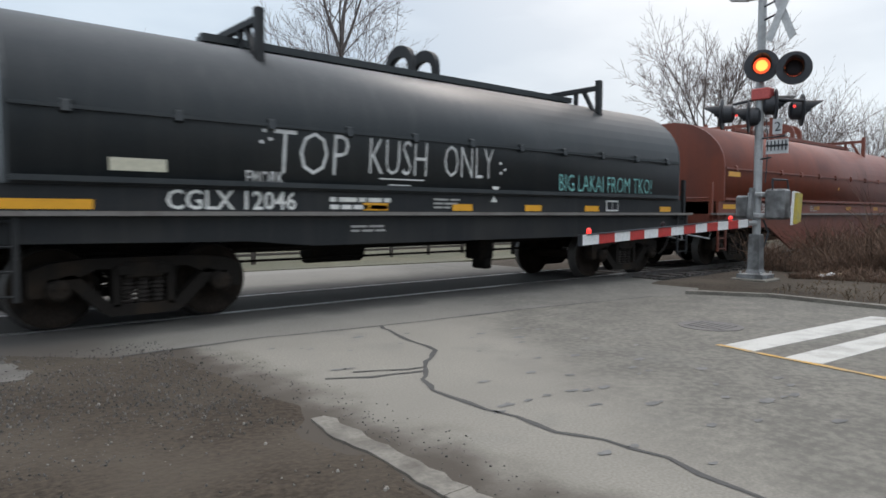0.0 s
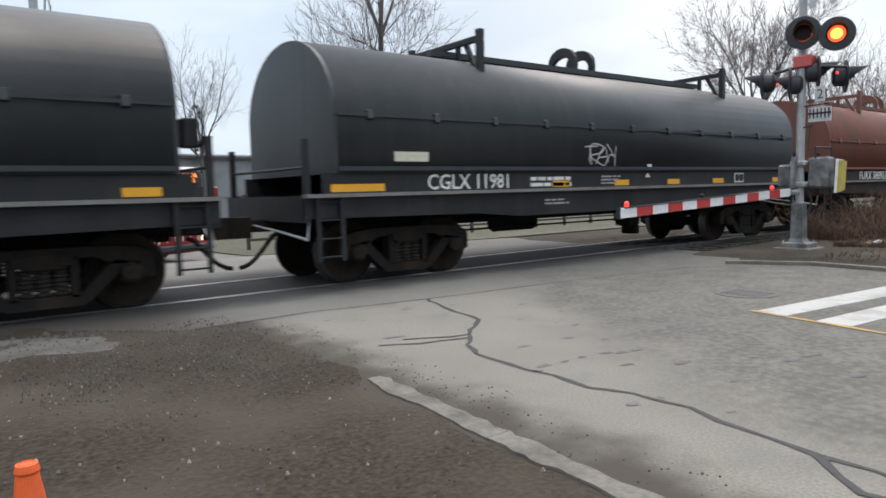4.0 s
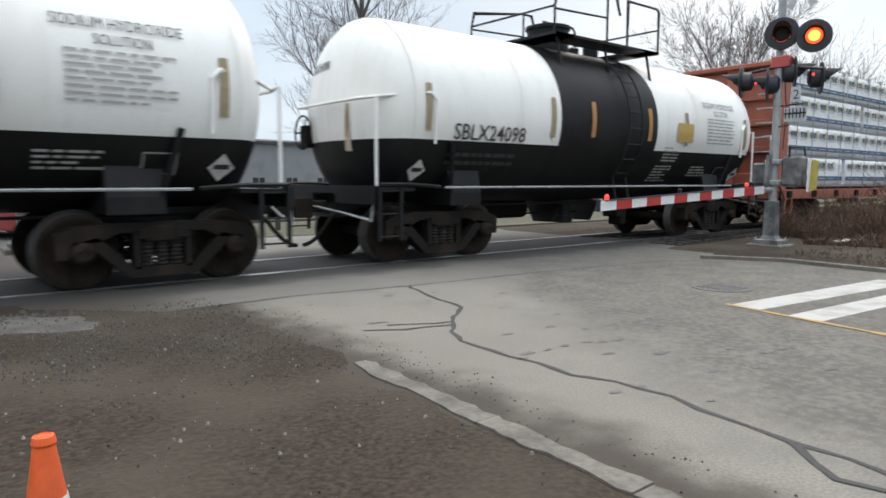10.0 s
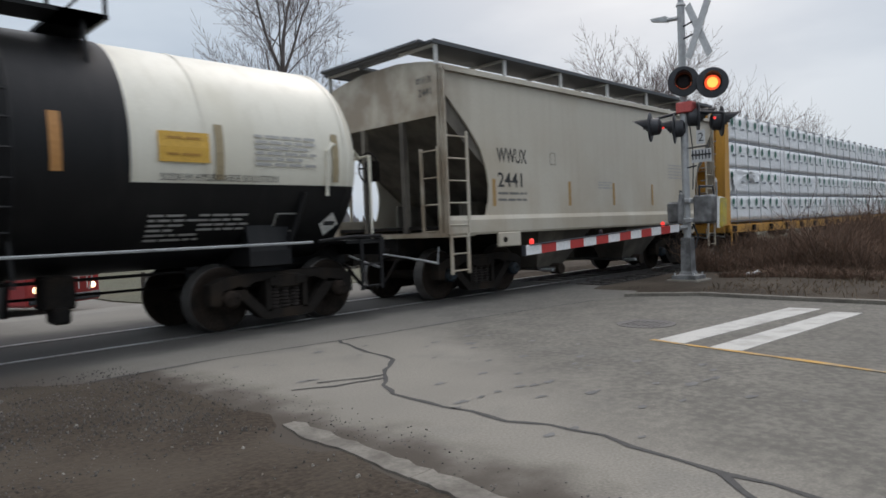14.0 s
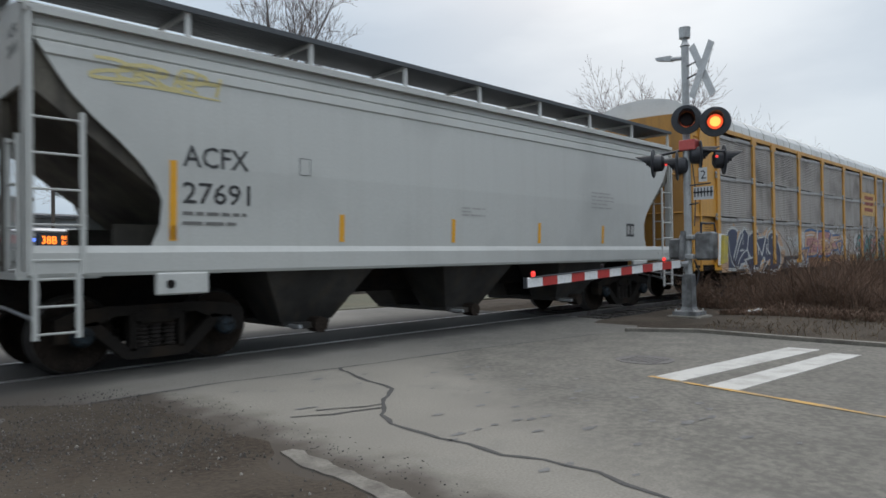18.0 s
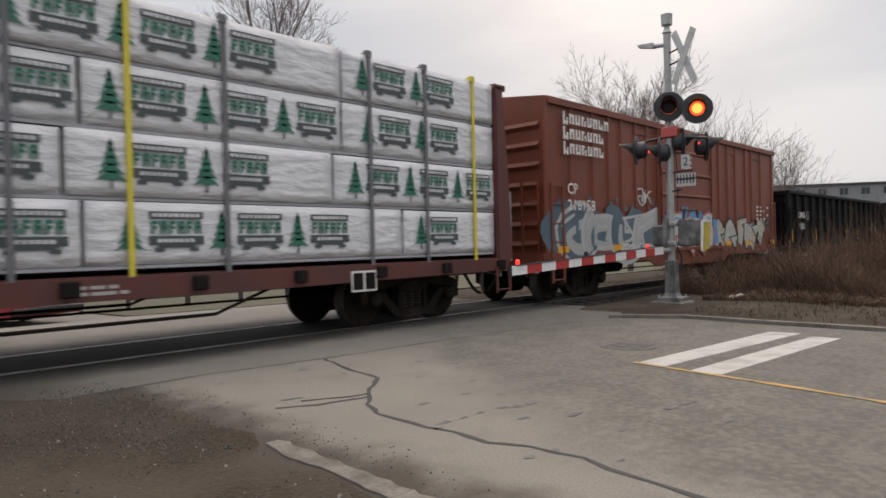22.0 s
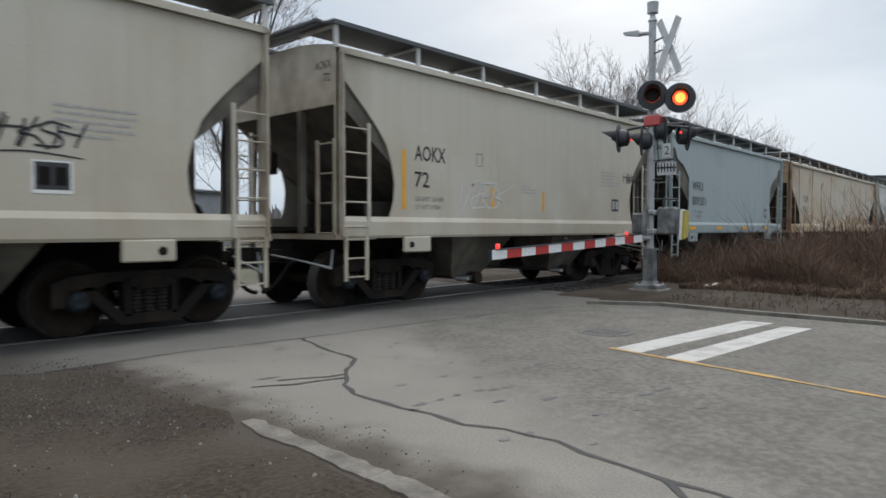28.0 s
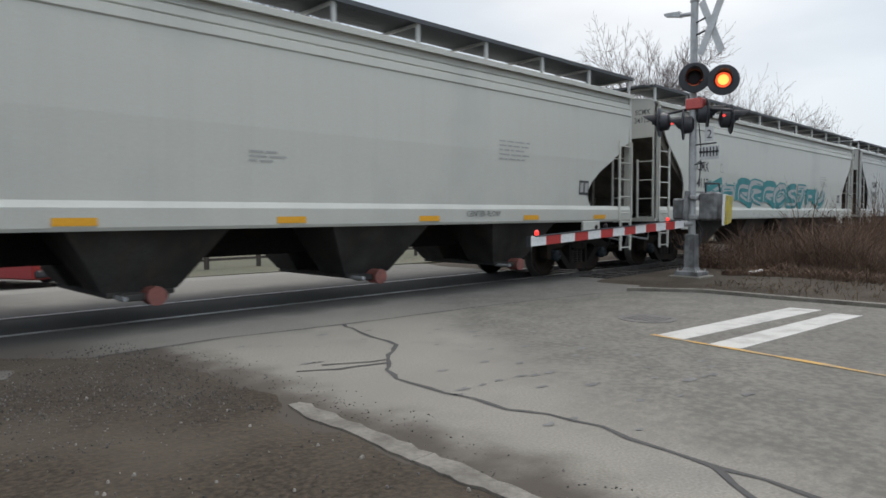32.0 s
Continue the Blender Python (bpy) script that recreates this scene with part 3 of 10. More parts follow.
def make_sideframe(s):
    bm = bmesh.new()
    y0, y1 = s * 0.90, s * 1.10
    up = [(-1.16, 0.40), (-1.16, 0.68), (-0.98, 0.76), (-0.6, 0.80), (0.6, 0.80), (0.98, 0.76), (1.16, 0.68), (1.16, 0.40), (1.02, 0.40), (0.98, 0.60), (0.72, 0.58), (0.5, 0.68), (-0.5, 0.68), (-0.72, 0.58), (-0.98, 0.60), (-1.02, 0.40)]
    prism(bm, up, y0, y1, "y")
    low = [(-0.36, 0.14), (0.36, 0.14), (0.44, 0.18), (0.88, 0.60), (0.72, 0.64), (0.34, 0.27), (-0.34, 0.27), (-0.72, 0.64), (-0.88, 0.60), (-0.44, 0.18)]
    prism(bm, low, y0, y1, "y")
    for sx in (-1, 1):
        box(bm, sx * 0.34, sx * 0.26, min(y0, y1), max(y0, y1), 0.24, 0.70)
        box(bm, sx * 0.30, sx * 0.12, min(s * 1.10, s * 1.13), max(s * 1.10, s * 1.13), 0.60, 0.72, 0.01)
    bmesh.ops.recalc_face_normals(bm, faces=bm.faces)
    return bm


def make_spring():
    bm = bmesh.new()
    prof = [(0.05, 0.26)]
    for k in range(6):
        prof += [(0.062, 0.272 + k * 0.05), (0.085, 0.284 + k * 0.05), (0.085, 0.302 + k * 0.05), (0.062, 0.314 + k * 0.05)]
    lathe(bm, prof + [(0.05, 0.585)], "z", (0, 0, 0), 10)
    return bm


def make_cap():
    bm = bmesh.new()
    lathe(bm, [(0.125, 0.0), (0.125, -0.10), (0.10, -0.13), (0.08, -0.14), (0.05, -0.14)], "y", n=16)
    for k in range(3):
        a = k * math.tau / 3 + 0.5
        rod(bm, (0.06 * math.cos(a), -0.135, 0.06 * math.sin(a)), (0.06 * math.cos(a), -0.16, 0.06 * math.sin(a)), 0.018, 6)
    return bm


def make_bolster():
    bm = bmesh.new()
    box(bm, -0.22, 0.22, -1.12, 1.12, 0.56, 0.76, 0.02)
    lathe(bm, [(0.3, 0.76), (0.3, 0.88), (0.2, 0.90)], "z", n=14)
    for sx in (-1, 1):
        prism(bm, [(sx * 0.36, 0.30), (sx * 0.36, 0.42), (sx * 0.50, 0.40), (sx * 0.50, 0.32)], -0.78, 0.78, "y")
        rod(bm, (sx * 0.43, 0, 0.36), (0, 0, 0.5), 0.03, 6)
    return bm


ME_WHEEL = mesh_of("wheelset", make_wheelset(), M_RUSTWHEEL, True)
# the tread and its edge are worn bright
ME_WHEEL.materials.append(mat("worn_wheel_tread", (0.10, 0.095, 0.09), 0.45, 0.6, spot=(0.06, 0.05, 0.045), scale=5.0))
for f in ME_WHEEL.polygons:
    f.material_index = int(all(math.hypot(ME_WHEEL.vertices[v].co.x, ME_WHEEL.vertices[v].co.z) > 0.438 for v in f.vertices))
M_SPRING = mat("spring_steel", (0.028, 0.023, 0.02), 0.7, spec=0.2)
M_CAPBLUE = mat("blue_grey_bearing_cap", (0.02, 0.03, 0.038), 0.7, spot=(0.014, 0.014, 0.014), scale=14.0, spot_at=0.5, spec=0.2)
ME_SIDE = {s: mesh_of("side_frame", make_sideframe(s), M_FRAME) for s in (-1, 1)}
ME_SPRING = mesh_of("spring", make_spring(), M_SPRING)
ME_CAP = {k: mesh_of("bearing_cap", make_cap(), m, True) for k, m in (("dark", M_FRAME), ("blue", M_CAPBLUE), ("rust", M_RUSTWHEEL))}
ME_BOLSTER = mesh_of("bogie", make_bolster(), M_FRAME)
WHEELS = []


def bogie(car, x, cap="dark"):
    b = new("bogie", ME_BOLSTER)
    b.parent, b.location = car, (x, 0, 0)
    for s in (-1, 1):
        o = new("side_frame", ME_SIDE[s])
        o.parent = b
        for cx in (-0.17, 0.0, 0.17):
            o = new("spring", ME_SPRING)
            o.parent, o.location = b, (cx, s * 1.0, 0)
    for sx in (-1, 1):
        w = new("wheelset", ME_WHEEL)
        w.parent, w.location = b, (sx * 0.89, 0, 0.465)
        WHEELS.append((car, w, x + sx * 0.89))
        for s in (-1, 1):
            c = new("bearing_cap", ME_CAP[cap])
            c.parent = b
            c.location, c.rotation_euler = (sx * 0.89, s * 1.06, 0.465), (0, 0, 0 if s < 0 else math.pi)
    return b


def couplers(car, half):
    """Couplers, brake hoses and uncoupling levers at both ends."""
    for s in (-1, 1):
        bm = bmesh.new()
        x0, x1 = sorted((s * (half - 1.0), s * (half - 0.16)))
        box(bm, x0, x1, -0.11, 0.11, 0.80, 0.98, 0.02)
        prism(bm, [(s * (half - 0.3), -0.2), (s * (half - 0.02), -0.16), (s * (half + 0.10), -0.02), (s * (half + 0.05), 0.12), (s * (half - 0.12), 0.17), (s * (half - 0.3), 0.14)], 0.72, 1.02, "z")
        bmesh.ops.recalc_face_normals(bm, faces=bm.faces)
        part("coupler", bm, M_FRAME, car)
        bm = bmesh.new()
        pts = [(s * (half - 0.65), -0.34, 0.78)] + [(s * (half - 0.55 + 0.5 * k / 6), -0.34, 0.74 - 0.42 * math.sin(k / 6 * math.pi / 2)) for k in range(7)]
        pipe(bm, pts, 0.032, 7)
        part("brake_hose", bm, M_UNDER, car)
        bm = bmesh.new()
        pipe(bm, [(s * (half - 0.66), -1.35, 1.0), (s * (half - 0.62), -1.35, 0.72), (s * (half - 0.5), -0.7, 0.82), (s * (half - 0.35), -0.15, 0.9)], 0.016, 5)
        part("uncoupling_lever", bm, M_GREYSTEEL, car)


def ladder(car, x, y, z0, z1, w, rungs, material, rail=0.028, along="x"):
    d = (w / 2, 0, 0) if along == "x" else (0, w / 2, 0)
    stile = lambda s: box(bmesh.new(), x + s * d[0] - rail, x + s * d[0] + rail, y + s * d[1] - rail * 0.6, y + s * d[1] + rail * 0.6, z0, z1)
    lad = part("ladder", stile(-1), material, car)
    part("stile", stile(1), material, lad)
    for k in range(rungs):
        bm = bmesh.new()
        zz = z0 + 0.06 + (z1 - z0 - 0.12) * k / (rungs - 1)
        rod(bm, (x - d[0], y - d[1], zz), (x + d[0], y + d[1], zz), 0.014, 6)
        part("rung", bm, material, lad)
    return lad


def grab(car, pts, material, r=0.015, name="grab_iron"):
    return part(name, pipe(bmesh.new(), pts, r, 6), material, car)


def handwheel(car, x, y, z, s, material=None):
    bm = bmesh.new()
    n = 18
    ring = [(x, y + 0.28 * math.cos(i * math.tau / n), z + 0.28 * math.sin(i * math.tau / n)) for i in range(n + 1)]
    pipe(bm, ring, 0.018, 5)
    for i in range(0, n, 6):
        pipe(bm, [(x, y, z), ring[i]], 0.014, 5)
    box(bm, *sorted((x, x - s * 0.2)), y - 0.12, y + 0.12, z - 0.25, z + 0.12, 0.02)
    part("hand_brake", bm, material or M_UNDER, car)


def reflectors(car, xs, z0, z1, w, surf):
    for x in xs:
        strips(car, [(x, x + w, z0, z1)], M_REFLECT, surf, "reflector")


def under_gear(car, half, z=0.95, y=0.75):
    """Brake rigging and pipes under a wagon."""
    bm = bmesh.new()
    rod(bm, (-1.9, 0.35, z - 0.25), (-0.9, 0.35, z - 0.25), 0.2, 14)
    part("air_reservoir", bm, M_UNDER, car)
    bm = bmesh.new()
    box(bm, 0.9, 1.25, -0.75, -0.35, z - 0.45, z - 0.05, 0.03)
    box(bm, 0.98, 1.17, -0.80, -0.45, z - 0.62, z - 0.42, 0.03)
    part("brake_valve", bm, M_UNDER, car)
    bm = bmesh.new()
    pipe(bm, [(-half + 1, -0.5, z - 0.12), (half - 1, -0.5, z - 0.12)], 0.022, 6)
    pipe(bm, [(-half + 3, 0.1, z - 0.35), (half - 3, 0.1, z - 0.35)], 0.02, 6)
    part("brake_pipe", bm, M_UNDER, car)


def sill_box(car, name, poly_xz, y0, y1, material):
    bm = prism(bmesh.new(), poly_xz, y0, y1, "y")
    bmesh.ops.recalc_face_normals(bm, faces=bm.faces)
    return part(name, bm, material, car)


# ---- coil wagon ----
def coil_wagon(label, L, hood, sill, text, fish=False, loops="hoop", text_mat=None, cap="dark", zt=3.58):
    car = thing("coil_wagon", label, "freight wagon", "freight train")
    half = L / 2
    e = half - 1.05
    # hood: straight sides and a round top
    zb, zs, w = 1.60, 2.44, 1.48
    arc = [(-w, zb), (-w, zs)] + [(-w * math.cos(a), zs + (zt - zs) * math.sin(a)) for a in (math.pi * k / 22 for k in range(1, 22))] + [(w, zs), (w, zb)]
    bm = prism(bmesh.new(), arc, -e, e, "x")
    bmesh.ops.recalc_face_normals(bm, faces=bm.faces)
    hood_ob = part("hood", bm, hood, car)
    for p in hood_ob.data.polygons:
        p.use_smooth = len(p.vertices) == 4 and p.normal.z > -0.5
    for s in (-1, 1):
        bm = bmesh.new()
        prism(bm, arc, s * e, s * (e + 0.05), "x")
        bmesh.ops.recalc_face_normals(bm, faces=bm.faces)
        part("end_rim", bm, hood, hood_ob)
    bm = bmesh.new()
    for s in (-1, 1):
        box(bm, -e, e, *sorted((s * w, s * (w + 0.035))), zs - 0.07, zs - 0.03)
        box(bm, -e, e, *sorted((s * w, s * (w + 0.03))), zb + 0.03, zb + 0.09)
    part("hood_seam", bm, hood, hood_ob)
    n = 11
    for k in range(n):
        bm = bmesh.new()
        x = -e + 0.5 + (2 * e - 1.0) * k / (n - 1)
        prism(bm, [(-w - 0.06, zs - 0.1), (-w, zs - 0.12), (-w, zs + 0.03), (-w - 0.04, zs + 0.01)], x - 0.045, x + 0.045, "x")
        bmesh.ops.recalc_face_normals(bm, faces=bm.faces)
        part("hood_bracket", bm, hood, hood_ob)
    bm = bmesh.new()
    box(bm, -e * 0.62, e * 0.62, -0.42, -0.30, zt - 0.02, zt + 0.08)
    box(bm, -e * 0.62, e * 0.62, 0.30, 0.42, zt - 0.02, zt + 0.08)
    part("roof_rail", bm, hood, hood_ob)
    # lifting frames: a beam across the hood on two posts, with raking struts
    dark = hood if hood is not M_BLACKHOOD else M_BLACK
    foot = lambda v: zs + (zt - zs) * math.sqrt(1 - (v / w) ** 2) - 0.05
    narrow = text[0].startswith("CIGX")
    vy = 0.75 if narrow else 0.98
    for s in (-1, 1):
        fx = s * 3.62 + (0.97 if narrow else 0.33)
        top = zt + (0.24 if narrow else 0.27)
        bm = bmesh.new()
        box(bm, fx - 0.05, fx + 0.05, -vy - 0.04, vy + 0.04, top - 0.09, top)
        for v in (-vy, vy):
            u = v * 0.62
            box(bm, fx - 0.055, fx + 0.055, v - 0.05, v + 0.05, foot(v) - 0.16, top + 0.10)
            prism(bm, [(u - 0.04, top - 0.06), (u + 0.04, top - 0.06), (v * 0.93 + 0.04, foot(v)), (v * 0.93 - 0.04, foot(v))], fx - 0.035, fx + 0.035, "x")
            box(bm, fx - 0.035, fx + 0.035, v * 0.42 - 0.035, v * 0.42 + 0.035, foot(v * 0.42), top - 0.04)
        bmesh.ops.recalc_face_normals(bm, faces=bm.faces)
        part("lifting_frame", bm, dark, hood_ob)
    if loops == "hoop":
        # two thick hooks that straddle the ridge
        for lx in (-0.26, 0.26):
            bm = bmesh.new()
            out = [(-0.36, zt - 0.06)] + [(-0.36 * math.cos(a), zt + 0.25 + 0.30 * math.sin(a)) for a in (math.pi * k / 10 for k in range(11))] + [(0.36, zt - 0.06)]
            inn = [(0.24, zt - 0.06)] + [(0.25 * math.cos(a), zt + 0.19 + 0.17 * math.sin(a)) for a in (math.pi * k / 10 for k in range(11))] + [(-0.25, zt - 0.06)]
            prism(bm, out + inn, lx - 0.05, lx + 0.05, "x")
            bmesh.ops.recalc_face_normals(bm, faces=bm.faces)
            part("crane_loop", bm, dark, hood_ob)
    else:
        bm = bmesh.new()
        for y in (-0.3, 0.3):
            pipe(bm, [(-0.42, y, zt - 0.05), (-0.26, y, zt + 0.50), (0.26, y, zt + 0.50), (0.42, y, zt - 0.05)], 0.045, 5)
        box(bm, -0.34, 0.34, -0.34, 0.34, zt + 0.46, zt + 0.56, 0.02)
        part("crane_loop", bm, dark, hood_ob)
    # frame
    fe = half - 0.55
    y = 1.44
    if fish:
        poly = [(-fe, 1.27), (-fe, 0.98), (-fe + 3.0, 0.95), (-fe + 4.45, 0.34), (fe - 4.45, 0.34), (fe - 3.0, 0.95), (fe, 0.98), (fe, 1.27)]
    else:
        poly = [(-fe, 1.27), (-fe, 1.0), (-fe + 3.0, 0.96), (-fe + 3.9, 0.88), (fe - 3.9, 0.88), (fe - 3.0, 0.96), (fe, 1.0), (fe, 1.27)]
    for s in (-1, 1):
        sill_box(car, "side_sill", poly, s * y, s * (y - 0.06), sill)
        bm = bmesh.new()
        box(bm, -fe, fe, *sorted((s * (y - 0.05), s * (y + 0.12))), 1.275, 1.325)
        part("walkway", bm, M_EDGE, car, "worn grey walkway edge")
        bm = bmesh.new()
        box(bm, -e - 0.2, e + 0.2, *sorted((s * (y - 0.08), s * (y - 0.005))), 1.325, 1.60)
        part("side_panel", bm, sill, car)
    bm = bmesh.new()
    box(bm, -fe + 0.1, fe - 0.1, -1.36, 1.36, 1.05, 1.26)
    box(bm, -fe + 0.3, fe - 0.3, -0.3, 0.3, 0.75, 1.06)
    part("underframe", bm, M_UNDER, car)
    for s in (-1, 1):
        bm = bmesh.new()
        box(bm, *sorted((s * (fe - 0.1), s * fe)), -1.42, 1.42, 0.95, 1.30)
        part("end_sill", bm, sill, car)
        bm = bmesh.new()
        for yy in (-1.36, 1.36):
            box(bm, *sorted((s * (fe - 0.12), s * (fe - 0.04))), yy - 0.04, yy + 0.04, 1.3, 2.05)
        pipe(bm, [(s * (fe - 0.08), -1.36, 1.68), (s * (fe - 0.08), 1.36, 1.68)], 0.02, 6)
        part("end_railing", bm, sill, car)
        ladder(car, s * (fe - 0.35), -y - 0.06, 0.42, 1.28, 0.36, 4, sill)
    handwheel(car, fe - 0.02, -0.75, 2.2, 1, sill)
    under_gear(car, half)
    couplers(car, half)
    for s in (-1, 1):
        bogie(car, s * (half - 2.4), cap)
    surf = flat_side(-y - 0.004)
    tm = text_mat or M_LETTER
    if text:
        write_on(car, text[0], -half + text[1], 1.462, 0.235, tm, surf, text[2], bold=0.012)
    lines_of_print(car, -half + text[1] + text[2] + 0.5, 1.52, 1.0, 2, tm, surf, 0.1, 0.06, seed=len(label))
    lines_of_print(car, -half + text[1] + text[2] + 2.3, 1.53, 0.55, 3, M_DIMLETTER, surf, 0.06, 0.03, seed=len(label) + 1)
    return car, surf, flat_side(-w - 0.006), half


# ---- tank wagon ----
def tank_wagon(label, L, text, paint, seed=1, print_=True, warn=None, cap="rust", zcut=1.78, bands=(-1.68, 1.68)):
    car = thing("tank_wagon", label, "tank wagon", "freight train")
    half = L / 2
    R, zc = 1.50, 2.40
    c0 = half - 1.35
    n = 48

    def barrel(x0, x1, r=R, keep=None):
        bm = bmesh.new()
        m = max(1, int((x1 - x0) / 1.5))
        rows = []
        for i in range(m + 1):
            x = x0 + (x1 - x0) * i / m
            rows.append([bm.verts.new((x, r * math.cos(k * math.tau / n), zc + r * math.sin(k * math.tau / n))) for k in range(n)])
        for p, q in zip(rows, rows[1:]):
            for k in range(n):
                bm.faces.new((p[k], q[k], q[(k + 1) % n], p[(k + 1) % n]))
        return bm

    def head(s):
        bm = bmesh.new()
        rows = []
        for i in range(7):
            a = i / 6 * math.pi / 2
            r, x = R * math.cos(a) + 1e-3, s * (c0 + 0.62 * math.sin(a))
            rows.append([bm.verts.new((x, r * math.cos(k * math.tau / n), zc + r * math.sin(k * math.tau / n))) for k in range(n)])
        for p, q in zip(rows, rows[1:]):
            for k in range(n):
                bm.faces.new((p[k], q[k], q[(k + 1) % n], p[(k + 1) % n]))
        bmesh.ops.recalc_face_normals(bm, faces=bm.faces)
        return bm

    def two_tone(bm, name):
        bmesh.ops.bisect_plane(bm, geom=[*bm.verts, *bm.edges, *bm.faces], plane_co=(0, 0, zcut), plane_no=(0, 0, 1))
        ob = part(name, bm, paint, car, smooth=True)
        ob.data.materials.append(M_TANKBLACK)
        for p in ob.data.polygons:
            p.material_index = int(p.center.z < zcut)
        return ob

    two_tone(barrel(-c0, c0), "barrel")
    two_tone(head(-1), "tank_end")
    two_tone(head(1), "tank_end")
    bw = bands[1]
    part("centre_band", barrel(*bands, R + 0.012), M_TANKBLACK, car, "glossy black centre band", smooth=True)
    for x in (-c0, -c0 * 0.55, c0 * 0.55, c0):
        bm = barrel(x - 0.03, x + 0.03, R + 0.010)
        bmesh.ops.bisect_plane(bm, geom=[*bm.verts, *bm.edges, *bm.faces], plane_co=(0, 0, zcut), plane_no=(0, 0, -1), clear_outer=True)
        part("weld_seam", bm, paint, car, smooth=True)
    # manway, platform and rails
    bm = bmesh.new()
    lathe(bm, [(0.42, R + zc - 0.15), (0.42, R + zc + 0.42), (0.46, R + zc + 0.42), (0.46, R + zc + 0.48), (0.3, R + zc + 0.52)], "z", (-0.55, 0, 0), 20)
    part("manway", bm, M_TANKBLACK, car, smooth=False)
    part("valve", lathe(bmesh.new(), [(0.16, R + zc - 0.1), (0.16, R + zc + 0.3), (0.1, R + zc + 0.34)], "z", (0.5, -0.25, 0), 14), M_TANKBLACK, car)
    bm = bmesh.new()
    lathe(bm, [(0.12, R + zc - 0.1), (0.12, R + zc + 0.24), (0.06, R + zc + 0.28)], "z", (0.6, 0.3, 0), 12)
    part("valve", bm, M_TANKBLACK, car)
    zp = R + zc + 0.04
    bm = bmesh.new()
    for y0, y1 in ((-1.15, -0.62), (0.62, 1.15)):
        box(bm, -1.6, 1.6, y0, y1, zp, zp + 0.05)
    box(bm, 1.1, 1.65, -1.15, 1.15, zp, zp + 0.05)
    box(bm, -1.65, -1.1, -1.15, 1.15, zp, zp + 0.05)
    for x in (-1.4, 0, 1.4):
        for y in (-1.0, 1.0):
            pipe(bm, [(x, y, zp), (x, y * 1.15, zp - 0.75)], 0.03, 5)
    part("platform", bm, M_TANKBLACK, car)
    for y in (-1.13, 1.13):
        rail = part("handrail", pipe(bmesh.new(), [(-1.62, y, zp + 0.5), (-1.55, y, zp + 0.78), (-0.15, y, zp + 0.98), (0.15, y, zp + 0.98), (0.3, y, zp + 0.6)], 0.024, 6), M_TANKBLACK, car)
        grab(car, [(0.55, y, zp), (0.55, y, zp + 0.92), (1.55, y, zp + 0.92), (1.62, y, zp + 0.85), (1.62, y, zp)], M_TANKBLACK, 0.024, "handrail")
        grab(car, [(-1.62, y, zp + 0.45), (-0.1, y, zp + 0.5)], M_TANKBLACK, 0.02, "handrail")
        for x, h in ((-1.62, 0.52), (-0.1, 0.95), (1.62, 0.86)):
            grab(car, [(x, y, zp), (x, y, zp + h)], M_TANKBLACK, 0.024, "rail_post")
    for x in (-1.62, 1.62):
        grab(car, [(x, -1.13, zp + 0.5), (x, 1.13, zp + 0.5)], M_TANKBLACK, 0.02, "handrail")
    # ladder that follows the band
    for s in (-1, 1):
        bm = bmesh.new()
        for dx in (0.05, 0.47):
            pts = [(dx, s * (R + 0.12) * math.cos(a), zc + (R + 0.12) * math.sin(a)) for a in (math.radians(d) for d in range(-40, 62, 12))]
            pipe(bm, [(dx, s * 1.35, 0.85)] + pts, 0.022, 5)
        lad = part("ladder", bm, M_TANKBLACK, car)
        for d in range(-36, 60, 11):
            a = math.radians(d)
            p = (s * (R + 0.12) * math.cos(a), zc + (R + 0.12) * math.sin(a))
            part("rung", rod(bmesh.new(), (0.05, *p), (0.47, *p), 0.016, 5), M_TANKBLACK, lad)
    # frame
    fe = half - 0.6
    for s in (-1, 1):
        part("stub_sill", box(bmesh.new(), *sorted((s * (c0 - 1.7), s * fe)), -0.35, 0.35, 0.72, 1.10), M_TANKBLACK, car)
        part("end_beam", box(bmesh.new(), *sorted((s * (fe - 0.12), s * fe)), -1.4, 1.4, 0.95, 1.22), M_TANKBLACK, car)
        bm = prism(bmesh.new(), [(-1.25, 0.9), (1.25, 0.9), (1.25, 1.1), (1.1, 1.75), (0.6, 1.2), (-0.6, 1.2), (-1.1, 1.75), (-1.25, 1.1)], *sorted((s * (c0 - 1.5), s * (c0 - 0.85))), "x")
        bmesh.ops.recalc_face_normals(bm, faces=bm.faces)
        part("saddle", bm, M_TANKBLACK, car)
        part("end_platform", box(bmesh.new(), *sorted((s * (fe - 0.75), s * (fe - 0.13))), -1.42, 1.42, 1.14, 1.19), M_TANKBLACK, car)
    for s in (-1, 1):
        grab(car, [(-c0 + 0.6, s * 1.42, 1.19), (c0 - 0.6, s * 1.42, 1.19)], M_GREYSTEEL, 0.02, "side_rod")
        for e in (-1, 1):
            grab(car, [(e * (c0 - 0.5), s * 1.42, 1.2), (e * (c0 + 0.1), s * 1.44, 1.24), (e * (fe - 0.1), s * 1.44, 1.24)], M_TANKBLACK, 0.03, "side_rod")
            grab(car, [(e * (c0 - 0.9), s * 1.2, 1.05), (e * (c0 - 0.7), s * 1.45, 1.9)], M_TANKBLACK, 0.04, "brace")
            ladder(car, e * (fe - 0.3), s * 1.44, 0.42, 1.2, 0.38, 3, M_TANKBLACK)
